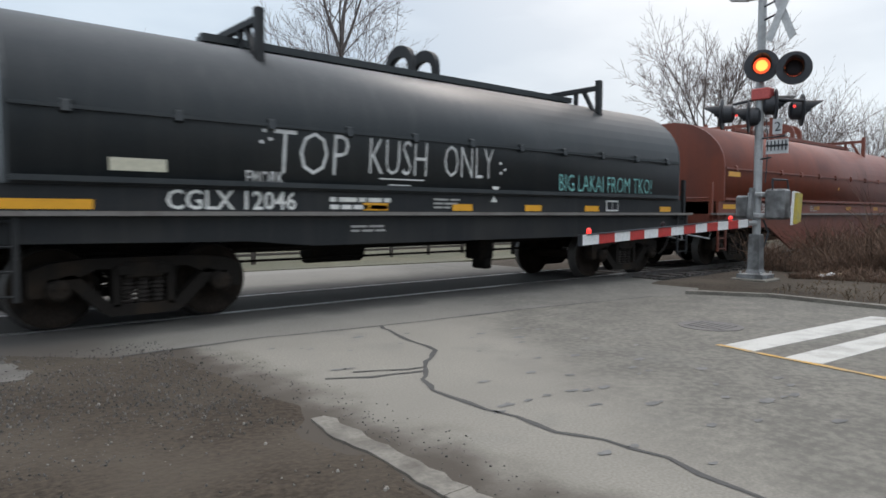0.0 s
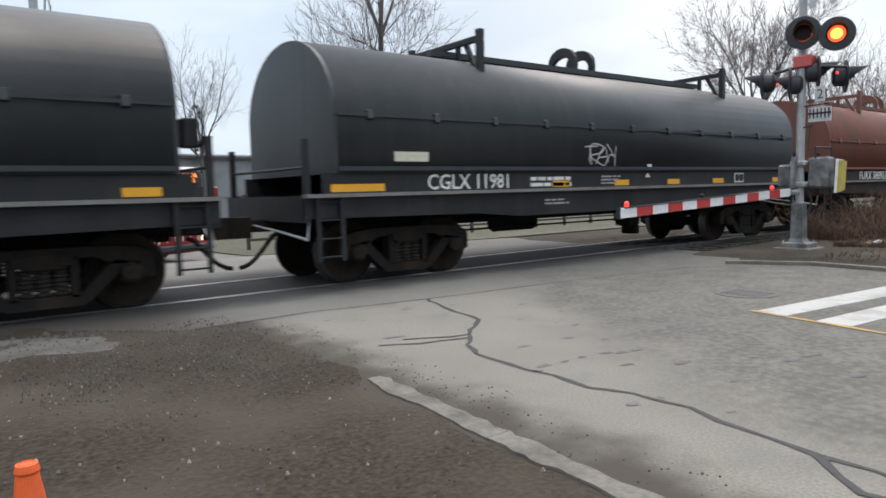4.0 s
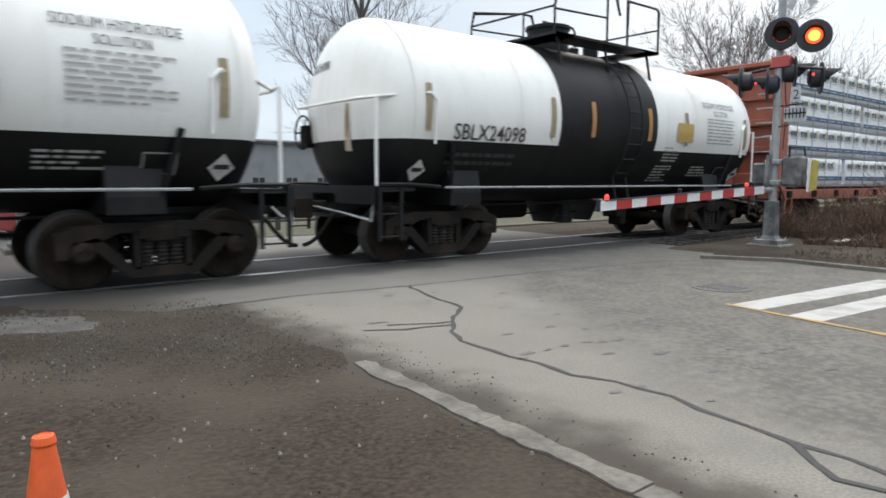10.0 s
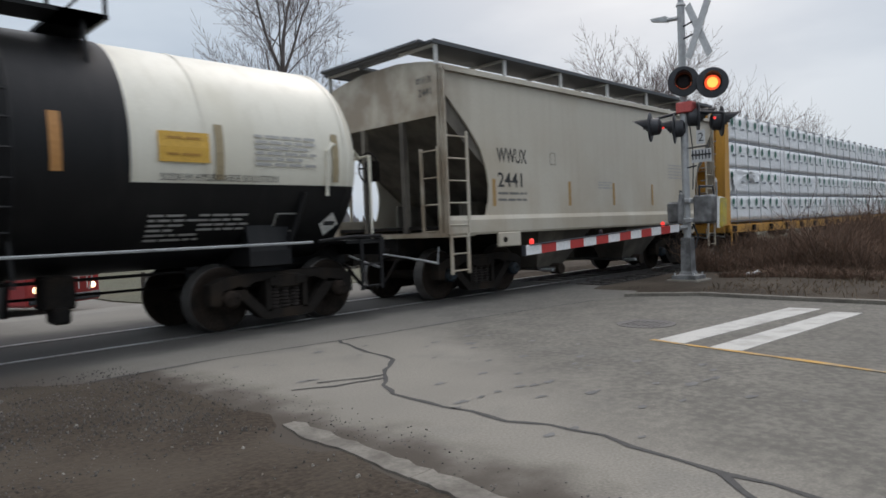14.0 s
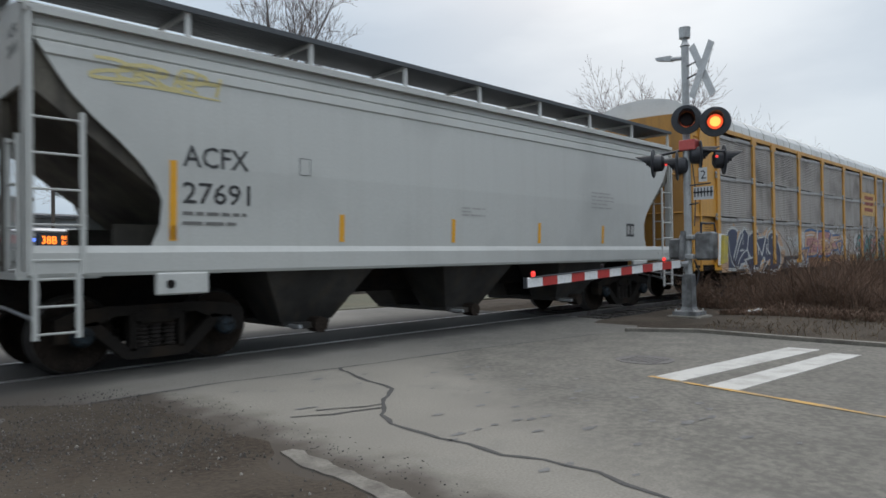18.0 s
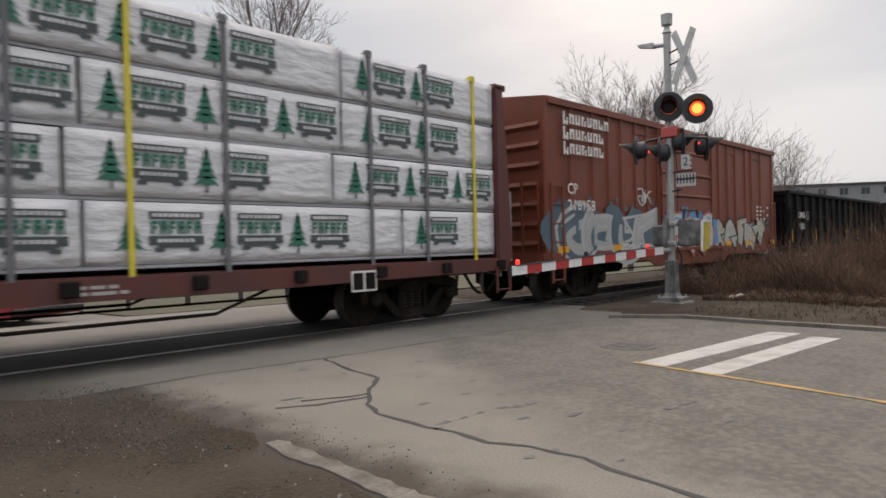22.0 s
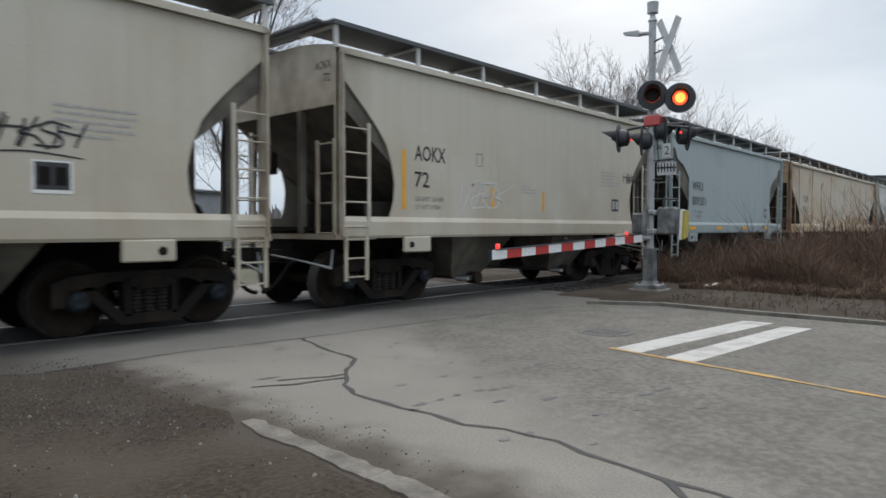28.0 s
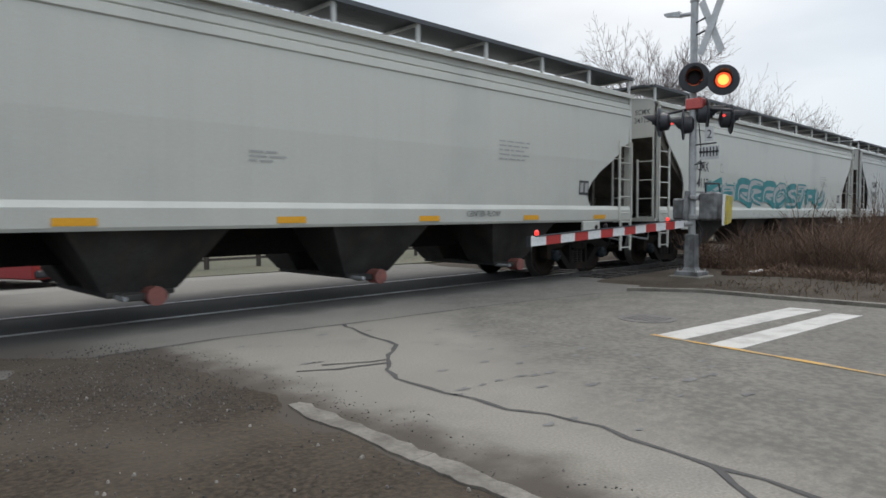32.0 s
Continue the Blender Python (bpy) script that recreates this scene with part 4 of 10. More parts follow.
    for e in (-1, 1):
        xe = e * (c0 + 0.7)
        grab(car, [(e * (c0 - 0.35), -1.48, 1.85), (e * (c0 - 0.35), -1.52, 2.5), (e * (c0 - 0.25), -1.5, 2.6), (e * (c0 + 0.3), -1.3, 2.55), (xe, -0.9, 2.5), (xe, 0.9, 2.5), (e * (c0 + 0.3), 1.3, 2.55)], paint, 0.026, "end_handrail")
        grab(car, [(e * (fe - 0.15), -1.3, 1.2), (e * (fe - 0.15), -1.3, 2.5), (xe, -0.9, 2.5)], paint, 0.024, "end_handrail")
    handwheel(car, -fe + 0.15, 0.95, 2.1, -1)
    bm = bmesh.new()
    rod(bm, (0, 0, 0.55), (0, 0, 0.95), 0.16, 12)
    rod(bm, (0, 0, 0.42), (0, 0, 0.56), 0.22, 12)
    for x in (-0.6, 0.6):
        prism(bm, [(-0.5, 0.9), (0.5, 0.9), (0.25, 0.45), (-0.25, 0.45)], x - 0.03, x + 0.03, "x")
    bmesh.ops.recalc_face_normals(bm, faces=bm.faces)
    part("bottom_outlet", bm, M_TANKBLACK, car)
    under_gear(car, half, 0.98)
    couplers(car, half)
    for s in (-1, 1):
        bogie(car, s * (half - 2.2), cap)

    def surf(x, z, off=0.022):
        return (x, -math.sqrt(max(0.01, (R + off) ** 2 - (z - zc) ** 2)), z)
    if text:
        write_on(car, text[0], -half + text[1], text[2], 0.25, M_BLACKLETTER, surf, text[3], bold=0.005)
        lines_of_print(car, -half + text[1] - 0.05, text[2] - 0.32, text[3] * 0.95, 2, M_BLACKLETTER, surf, 0.13, 0.06, seed=seed)
        # the same mark on the near end
        for tx, yy, zz, hh, ww in ((text[0], 0.85, 3.12, 0.15, 0.75),):
            if tx:
                vs, fs = letters(tx, hh, ww, bold=0.01)
                pts = []
                for a, b in vs:
                    rr = math.hypot(yy - a, zz + b - zc)
                    pts.append((-(c0 + 0.62 * math.sqrt(max(0, 1 - (rr / R) ** 2)) + 0.012), yy - a, zz + b))
                paint_mesh("lettering", pts, fs, M_BLACKLETTER, car)
    rust = []
    for k in range(9):
        zz = 1.75 + 0.09 * k
        for ya in (-0.52, -0.36 - 0.012 * k):
            rr = math.hypot(ya, zz - zc)
            rust.append((-(c0 + 0.62 * math.sqrt(max(0, 1 - (rr / R) ** 2)) + 0.008), ya, zz))
    paint_mesh("rust_stain", rust, [(2 * k, 2 * k + 1, 2 * k + 3, 2 * k + 2) for k in range(8)], mat("rust_stained_white", (0.5, 0.42, 0.32), 0.6, spot=(0.22, 0.13, 0.07), scale=3.0, spot_at=0.5), car)
    # vertical amber markers and print
    for x in (-c0 + 0.22, bands[0] - 0.2, bw + 1.1, c0 - 0.2):
        strips(car, [(x - 0.055, x + 0.055, 2.05, 2.75)], M_REFLECT if seed % 2 else mat("faded_marker", (0.3, 0.24, 0.14), 0.6), surf, "marker_strip")
    for x in (-0.9, 0.9):
        strips(car, [(x - 0.06, x + 0.06, 2.1, 2.75)], mat("faded_orange_marker", (0.42, 0.2, 0.06), 0.6), surf, "marker_strip")
    if print_:
        write_on(car, "SODIUM HYDROXIDE", c0 - 2.0, 2.98, 0.13, M_BLACKLETTER, surf, 1.35)
        write_on(car, "SOLUTION", c0 - 1.6, 2.80, 0.12, M_BLACKLETTER, surf, 0.6)
        lines_of_print(car, c0 - 1.9, 2.68, 1.15, 8, M_DIMLETTER, surf, 0.075, 0.03, seed=seed + 2)
        lines_of_print(car, bw + 0.35, 2.0, 0.6, 5, M_DIMLETTER, surf, 0.065, 0.03, seed=seed + 3)
    lines_of_print(car, bw + 0.25, 1.62, 0.7, 6, M_DIMLETTER, surf, 0.06, 0.028, seed=seed + 4)
    lines_of_print(car, c0 - 2.2, 1.62, 0.7, 4, M_DIMLETTER, surf, 0.06, 0.028, seed=seed + 5)
    strips(car, [(c0 - 1.1, c0 - 0.7, 1.36, 1.62)], M_DIMLETTER, surf, "stencil_frame")
    strips(car, [(c0 - 1.08, c0 - 0.72, 1.38, 1.60)], M_TANKBLACK, lambda x, z: surf(x, z, 0.026), "stencil_frame")
    for x in (-c0 + 0.2, c0 - 0.15):
        vs = [surf(x + dx, 1.45 + dz, 0.024) for dx, dz in ((0, -0.17), (0.17, 0), (0, 0.17), (-0.17, 0))]
        paint_mesh("warning_placard", vs, [(0, 1, 2, 3)], M_LETTER, car, "diamond warning placard")
        strips(car, [(x - 0.1, x + 0.1, 1.43, 1.49)], M_BLACKLETTER, lambda a, b: surf(a, b, 0.028), "placard_print")
    if warn:
        strips(car, [(warn[0], warn[1], warn[2], warn[3])], mat("caution_panel", warn[4], 0.5), lambda a, b: surf(a, b, 0.03), "caution_panel")
    return car, surf, half


# ---- covered hopper wagon ----
M_GREYPRINT = mat("worn_grey_print", (0.16, 0.155, 0.145), 0.7)
M_GRATE = mat("steel_walkway_grating", (0.075, 0.08, 0.086), 0.6, 0.3)
M_BRACKET = mat("pale_painted_bracket", (0.5, 0.5, 0.48), 0.55)


def hopper_wagon(label, L, paint, text, bays=2, round_side=False, zt=4.08, seed=1, curve=True, text_mat=None, stripe=0.0, cap="blue", weights=None, over=0.62):
    car = thing("covered_hopper_wagon", label, "hopper wagon", "freight train")
    half = L / 2
    e = half - over
    y = 1.56
    zb = 1.48
    nx = 28
    # the side's outline: a gentle bulge with three pressed ledges under the roof, or a plain sheet
    prof = [(zb, 0.0), (1.9, 0.02), (2.5, 0.045), (3.1, 0.04), (zt - 0.52, 0.03), (zt - 0.5, 0.05), (zt - 0.38, 0.04), (zt - 0.36, 0.0), (zt - 0.34, 0.02), (zt - 0.24, 0.01), (zt - 0.22, -0.03), (zt - 0.2, -0.01), (zt - 0.1, -0.02), (zt, -0.04)] if round_side else [(zb, 0.0), (1.8, 0.0), (2.1, 0.0), (2.4, 0.0), (2.7, 0.0), (3.0, 0.0), (3.3, 0.0), (3.6, 0.0), (zt - 0.25, 0.0), (zt, 0.0)]
    pz, po = [q[0] for q in prof], [q[1] for q in prof]
    zs_ = sorted({*pz, 1.75, 2.05, 2.25, 2.45, 2.7, 2.84, 2.95, 3.05, 3.19, 3.34, 3.5, 3.64, 3.66})

    def cut(z):
        """How far the side sheet starts from the wagon's end at a height."""
        if curve == "low":
            return float(np.interp(z, (1.48, 1.6, 1.75, 2.0, 2.3, 2.5, 2.62, 2.85, 2.88, 3.1, 3.8), (1.65, 1.8, 1.83, 1.7, 1.3, 0.9, 0.62, 0.46, 0.2, 0.15, 0.05)))
        if curve == "angular":
            return float(np.interp(z, (1.57, 1.98, 2.84, 3.19, 3.34, 3.64, 3.66), (1.24, 1.43, 1.41, 0.97, 0.55, 0.37, 0.05)))
        if curve:
            zz, oo = ((1.48, 1.6, 2.05, 2.3, 2.6, 2.95, 3.2, 3.72), (1.30, 1.40, 1.44, 1.34, 1.08, 0.68, 0.44, 0.10)) if round_side else ((1.48, 1.6, 2.0, 2.31, 2.67, 2.9, 3.12, 3.64), (1.05, 1.12, 1.18, 1.13, 1.0, 0.82, 0.62, 0.07))
            return float(np.interp(z, zz, oo))
        return float(np.interp(z, (1.48, 1.75, 2.0, 2.55, 2.65, 3.25), (1.62, 1.66, 1.52, 1.0, 0.75, 0.10)))

    for s in (-1, 1):
        bm = bmesh.new()
        rows = []
        for z in zs_:
            a = -e + cut(z)
            rows.append([[bm.verts.new((a + (-2 * a) * i / nx, s * (y + float(np.interp(z, pz, po)) - d), z)) for i in range(nx + 1)] for d in (0.0, 0.03)])
        for p, q in zip(rows, rows[1:]):
            for d in (0, 1):
                for i in range(nx):
                    bm.faces.new((p[d][i], p[d][i + 1], q[d][i + 1], q[d][i]))
            for i in (0, nx):
                bm.faces.new((p[0][i], p[1][i], q[1][i], q[0][i]))
        bmesh.ops.recalc_face_normals(bm, faces=bm.faces)
        part("side_sheet", bm, paint, car, smooth=False)
    # roof
    bm = bmesh.new()
    roof = [(-y - 0.02, zt - 0.1), (-y - 0.02, zt), (-y + 0.12, zt + 0.06), (-1.0, zt + 0.14), (-0.5, zt + 0.2), (0.5, zt + 0.2), (1.0, zt + 0.14), (y - 0.12, zt + 0.06), (y + 0.02, zt), (y + 0.02, zt - 0.1)]
    prism(bm, roof, -e + 0.02, e - 0.02, "x")
    bmesh.ops.recalc_face_normals(bm, faces=bm.faces)
    part("roof", bm, paint, car)
    for s in (-1, 1):
        bm = bmesh.new()
        box(bm, -e, e, *sorted((s * (y + 0.0), s * (y + 0.07))), zt - 0.10, zt - 0.02)
        part("top_chord", bm, paint, car)
    # running boards
    zr = zt + 0.40
    slat = mesh_of("slat", box(bmesh.new(), -e - 0.1, e + 0.1, -0.042, 0.042, -0.045, 0.0), M_GRATE)
    cross = mesh_of("cross_slat", box(bmesh.new(), -0.06, 0.06, -1.4, 1.4, -0.05, -0.01), M_GRATE)
    for s in (-1, 1):
        board = new("running_board", mesh_of("running_board", box(bmesh.new(), -e - 0.1, e + 0.1, -0.02, 0.02, -0.07, 0.0), M_GRATE))
        board.parent, board.location = car, (0, s * 1.55, zr)
        for k in range(9):
            o = new("slat", slat)
            o.parent, o.location = board, (0, s * (0.70 + 0.095 * k - 1.55), 0)
        for k in range(3):
            o = new("cross_slat", cross)
            o.parent, o.location = board, (s * e - 0.24 + 0.16 * k, -s * 1.55, 0)
    n = int(L / 1.75)
    for k in range(n + 1):
        x = -e + 2 * e * k / n
        for s in (-1, 1):
            bm = bmesh.new()
            box(bm, x - 0.035, x + 0.035, s * 1.5 - 0.02, s * 1.5 + 0.02, zt, zr + 0.01)
            box(bm, x - 0.025, x + 0.025, *sorted((s * 0.6, s * 1.5)), zr - 0.09, zr - 0.05)
            bmesh.ops.recalc_face_normals(bm, faces=bm.faces)
            part("running_board_bracket", bm, M_BRACKET, car)
    nh = 10 if bays > 2 else 6
    for k in range(nh):
        x = -e + 2 * e * (k + 0.5) / nh
        bm = box(bmesh.new(), x - 0.55, x + 0.55, -0.4, 0.4, zt + 0.19, zt + 0.3, 0.03)
        part("hatch_cover", bm, paint, car)
    # end: upper wall, slope sheet, corner posts
    for s in (-1, 1):
        bm = bmesh.new()
        prism(bm, [(-y, zt - 0.85), (y, zt - 0.85), (y, zt + 0.0), (0.6, zt + 0.17), (-0.6, zt + 0.17), (-y, zt + 0.0)], *sorted((s * (e - 0.04), s * e)), "x")
        bmesh.ops.recalc_face_normals(bm, faces=bm.faces)
        part("end_wall", bm, paint, car)
        bm = bmesh.new()
        prism(bm, [(s * (e - 0.045), zt - 0.84), (s * (e - 2.44), 1.35), (s * (e - 3.2), 1.35), (s * (e - 1.9), zt - 0.4), (s * (e - 0.06), zt - 0.4)], -y + 0.04, y - 0.04, "y")
        bmesh.ops.recalc_face_normals(bm, faces=bm.faces)
        # the end recess's shade is painted in: dark sheet, inner posts and gussets
        part("slope_sheet", bm, M_BAY, car, "grimy sloping end sheet darkened for shade")
        for yy in (-y + 0.06, -0.55, 0.55, y - 0.06):
            bm = box(bmesh.new(), *sorted((s * (e - 0.1), s * e)), yy - 0.05, yy + 0.05, 1.2, zt - 0.85)
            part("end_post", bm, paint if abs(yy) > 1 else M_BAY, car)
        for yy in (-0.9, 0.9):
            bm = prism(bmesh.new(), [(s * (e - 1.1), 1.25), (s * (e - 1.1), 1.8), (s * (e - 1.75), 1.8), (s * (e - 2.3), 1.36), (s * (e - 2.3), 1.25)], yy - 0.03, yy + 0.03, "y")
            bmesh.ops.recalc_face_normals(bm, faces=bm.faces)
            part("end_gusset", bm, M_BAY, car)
        bm = bmesh.new()
        box(bm, *sorted((s * (e - 0.75), s * (e + 0.05))), -y, y, 1.16, 1.24)
        part("end_platform", bm, paint, car)
        post = part("corner_post", box(bmesh.new(), *sorted((s * e, s * (e - (0.09 if curve else 0.2)))), -y - 0.02, -y + 0.06, 1.16, zt), paint, car)
        wl, tall, nr = (0.56, 2.98, 5) if curve else (0.65, 2.62, 4)
        rail = part("ladder", box(bmesh.new(), *sorted((s * (e - wl + 0.03), s * (e - wl - 0.03))), -y - 0.07, -y - 0.03, 1.2, tall, 0.01), paint, car)
        box_end = part("stile", box(bmesh.new(), *sorted((s * (e - 0.02), s * (e - 0.07))), -y - 0.07, -y - 0.03, 1.2, tall if curve == "low" else zt - 0.05, 0.01), paint, rail)
        for k in range(nr):
            part("rung", rod(bmesh.new(), (s * (e - 0.04), -y - 0.05, 1.36 + (0.43 if not curve else 0.38) * k), (s * (e - wl), -y - 0.05, 1.36 + (0.43 if not curve else 0.38) * k), 0.014, 6), paint, rail)
        ladder(car, s * (e - (0.30 if curve else 0.42)), -y - 0.05, 0.52 if curve else 0.62, 1.22, 0.42, 3, paint)
        ladder(car, s * (e + 0.03), -1.28, 1.2, 2.7, 0.42, 4, paint, along="y")
        ladder(car, s * (e - 0.25), y + 0.03, 0.55, zt - 0.1, 0.4, 9, paint)
    write_end = [(-e - 0.004, -0.98, zt - 0.22, text[0], 0.40), (-e - 0.004, -1.36 + 0.08 * len(text[1]), zt - 0.42, text[1], 0.08 * len(text[1]))] if text else []
    for ex, ey, ez, tx, tw in write_end:
        vs, fs = letters(tx, 0.13, tw, bold=0.01)
        paint_mesh("lettering", [(ex, ey - a, ez + b) for a, b in vs], fs, text_mat or M_BLACKLETTER, car)
    handwheel(car, -e - 0.1, 0.3, 2.5, -1)
    bm = bmesh.new()
    rod(bm, (e - 0.7, -0.7, 1.5), (e - 0.7, 0.4, 1.5), 0.2, 14)
    box(bm, e - 1.0, e - 0.5, 0.5, 0.9, 1.3, 1.8, 0.03)
    part("brake_cylinder", bm, M_UNDER, car)
    # side sill
    for s in (-1, 1):
        bm = bmesh.new()
        prism(bm, [(s * (y - 0.1), 1.2), (s * (y + 0.02), 1.18), (s * (y + 0.04), 1.22), (s * (y + 0.05), 1.44), (s * (y + 0.005), 1.52), (s * (y - 0.1), 1.52)], -e + 0.02, e - 0.02, "x")
        bmesh.ops.recalc_face_normals(bm, faces=bm.faces)
        part("side_sill", bm, paint, car)
        for ex in (-1, 1):
            bm = box(bmesh.new(), *sorted((ex * (e - 1.35), ex * (e - 2.0))), *sorted((s * (y - 0.02), s * (y + 0.05))), 0.93, 1.2, 0.02)
            part("jacking_pad", bm, paint, car)
            bm = rod(bmesh.new(), (ex * (e - 1.52), s * (y + 0.04), 1.06), (ex * (e - 1.52), s * (y + 0.06), 1.06), 0.055, 12)
            part("jacking_hole", bm, M_UNDER, car)
    bm = bmesh.new()
    box(bm, -e, e, -0.32, 0.32, 0.75, 1.15)
    box(bm, -e + 0.05, e - 0.05, -y + 0.1, y - 0.1, 1.3, 1.36)
    part("centre_sill", bm, M_UNDER, car)
    # hopper bays
    span = 2 * (half - 2.6)
    bl = span / bays
    for k in range(bays):
        xc = -span / 2 + bl * (k + 0.5)
        bm = bmesh.new()
        for s in (-1, 1):
            top = [bm.verts.new(p) for p in ((xc - bl * 0.30, s * (y - 0.03), 1.32), (xc + bl * 0.30, s * (y - 0.03), 1.32), (xc + bl * 0.30, s * 0.3, 1.32), (xc - bl * 0.30, s * 0.3, 1.32))]
            bot = [bm.verts.new(p) for p in ((xc - 0.45, s * 1.0, 0.42), (xc + 0.45, s * 1.0, 0.42), (xc + 0.45, s * 0.35, 0.42), (xc - 0.45, s * 0.35, 0.42))]
            for i in range(4):
                bm.faces.new((top[i], top[(i + 1) % 4], bot[(i + 1) % 4], bot[i]))
            bm.faces.new(bot)
            bm.faces.new(top)
        bmesh.ops.recalc_face_normals(bm, faces=bm.faces)
        # bay colour includes the shade below the sill, deeper on round-sided wagons
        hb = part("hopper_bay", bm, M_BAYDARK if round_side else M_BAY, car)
        bm = bmesh.new()
        box(bm, xc - 0.42, xc + 0.42, -1.0, 1.0, 0.35, 0.43, 0.015)
        box(bm, xc - 0.28, xc + 0.28, -1.16, -0.98, 0.31, 0.40, 0.015)
        part("outlet_gate", bm, M_BAYDARK, hb)
        bm = bmesh.new()
        rod(bm, (xc + 0.1, -1.24, 0.36), (xc + 0.1, -1.0, 0.36), 0.12, 14)
        part("outlet_cap", bm, M_RUSTWHEEL if not stripe else mat("red_outlet_cap", (0.24, 0.085, 0.07), 0.6, spot=(0.12, 0.06, 0.05), scale=4.0), hb)
        bm = bmesh.new()
        rod(bm, (xc - 0.3, -1.3, 0.36), (xc - 0.3, -0.9, 0.36), 0.03, 8)
        part("gate_shaft", bm, M_GREYSTEEL, hb)
    couplers(car, half)
    for s in (-1, 1):
        bogie(car, s * (half - 2.05), cap)

    def surf(x, z):
        return (x, -(y + float(np.interp(z, pz, po)) + 0.006), z)
    tm = text_mat or M_BLACKLETTER
    if text:
        mark, num, tx = text
        write_on(car, mark, -half + tx, 2.62, 0.27, tm, surf, 0.88 if mark != "AOKX" else 0.78, bold=0.01)
        write_on(car, num, -half + tx, 2.17, 0.27, tm, surf, 0.18 * len(num), bold=0.01)
        if weights:
            for k, (tx2, w2) in enumerate(weights):
                write_on(car, tx2, -half + tx + 0.02, 1.84 - 0.14 * k, 0.075, M_GREYPRINT, surf, w2)
        else:
            lines_of_print(car, -half + tx, 1.94, 0.85, 2, M_GREYPRINT, surf, 0.12, 0.045, seed=seed)
        xx = -half + tx + 1.65
        for r in ((xx, xx + 0.18, 2.50, 2.51), (xx, xx + 0.18, 2.73, 2.74), (xx, xx + 0.01, 2.50, 2.74), (xx + 0.17, xx + 0.18, 2.50, 2.74)):
            strips(car, [r], tm, surf, "stencil_frame")
        lines_of_print(car, -0.6, 2.2, 0.6, 3, M_DIMLETTER, surf, 0.06, 0.03, seed=seed + 1)
        lines_of_print(car, half * 0.45, 2.7, 0.9, 5, M_DIMLETTER, surf, 0.08, 0.03, seed=seed + 2)
        sx = half - 3.5 if mark == "TILX" else half - 2.75
        strips(car, [(sx, sx + 0.35, 1.75, 2.05)], M_BLACKLETTER, surf, "inspection_stencil")
        if mark == "TILX":
            for r in ((sx - 0.03, sx + 0.38, 2.05, 2.07), (sx - 0.03, sx + 0.38, 1.71, 1.75), (sx - 0.03, sx, 1.75, 2.05), (sx + 0.35, sx + 0.38, 1.75, 2.05)):
                strips(car, [r], M_LETTER, surf, "stencil_frame")
        strips(car, [(sx + 0.03, sx + 0.15, 1.80, 2.0), (sx + 0.20, sx + 0.32, 1.80, 2.0)], M_DIMLETTER if mark != "TILX" else M_UNDER, lambda a, b: (surf(a, b)[0], surf(a, b)[1] - 0.004, b), "inspection_stencil")
    return car, surf, half


# ---- centre-beam flat wagon with wrapped lumber ----
M_PALESTRAP = mat("thin_grey_strap", (0.33, 0.34, 0.35), 0.6)
M_DARKSTRAP = mat("grey_web_strap", (0.13, 0.13, 0.135), 0.7)


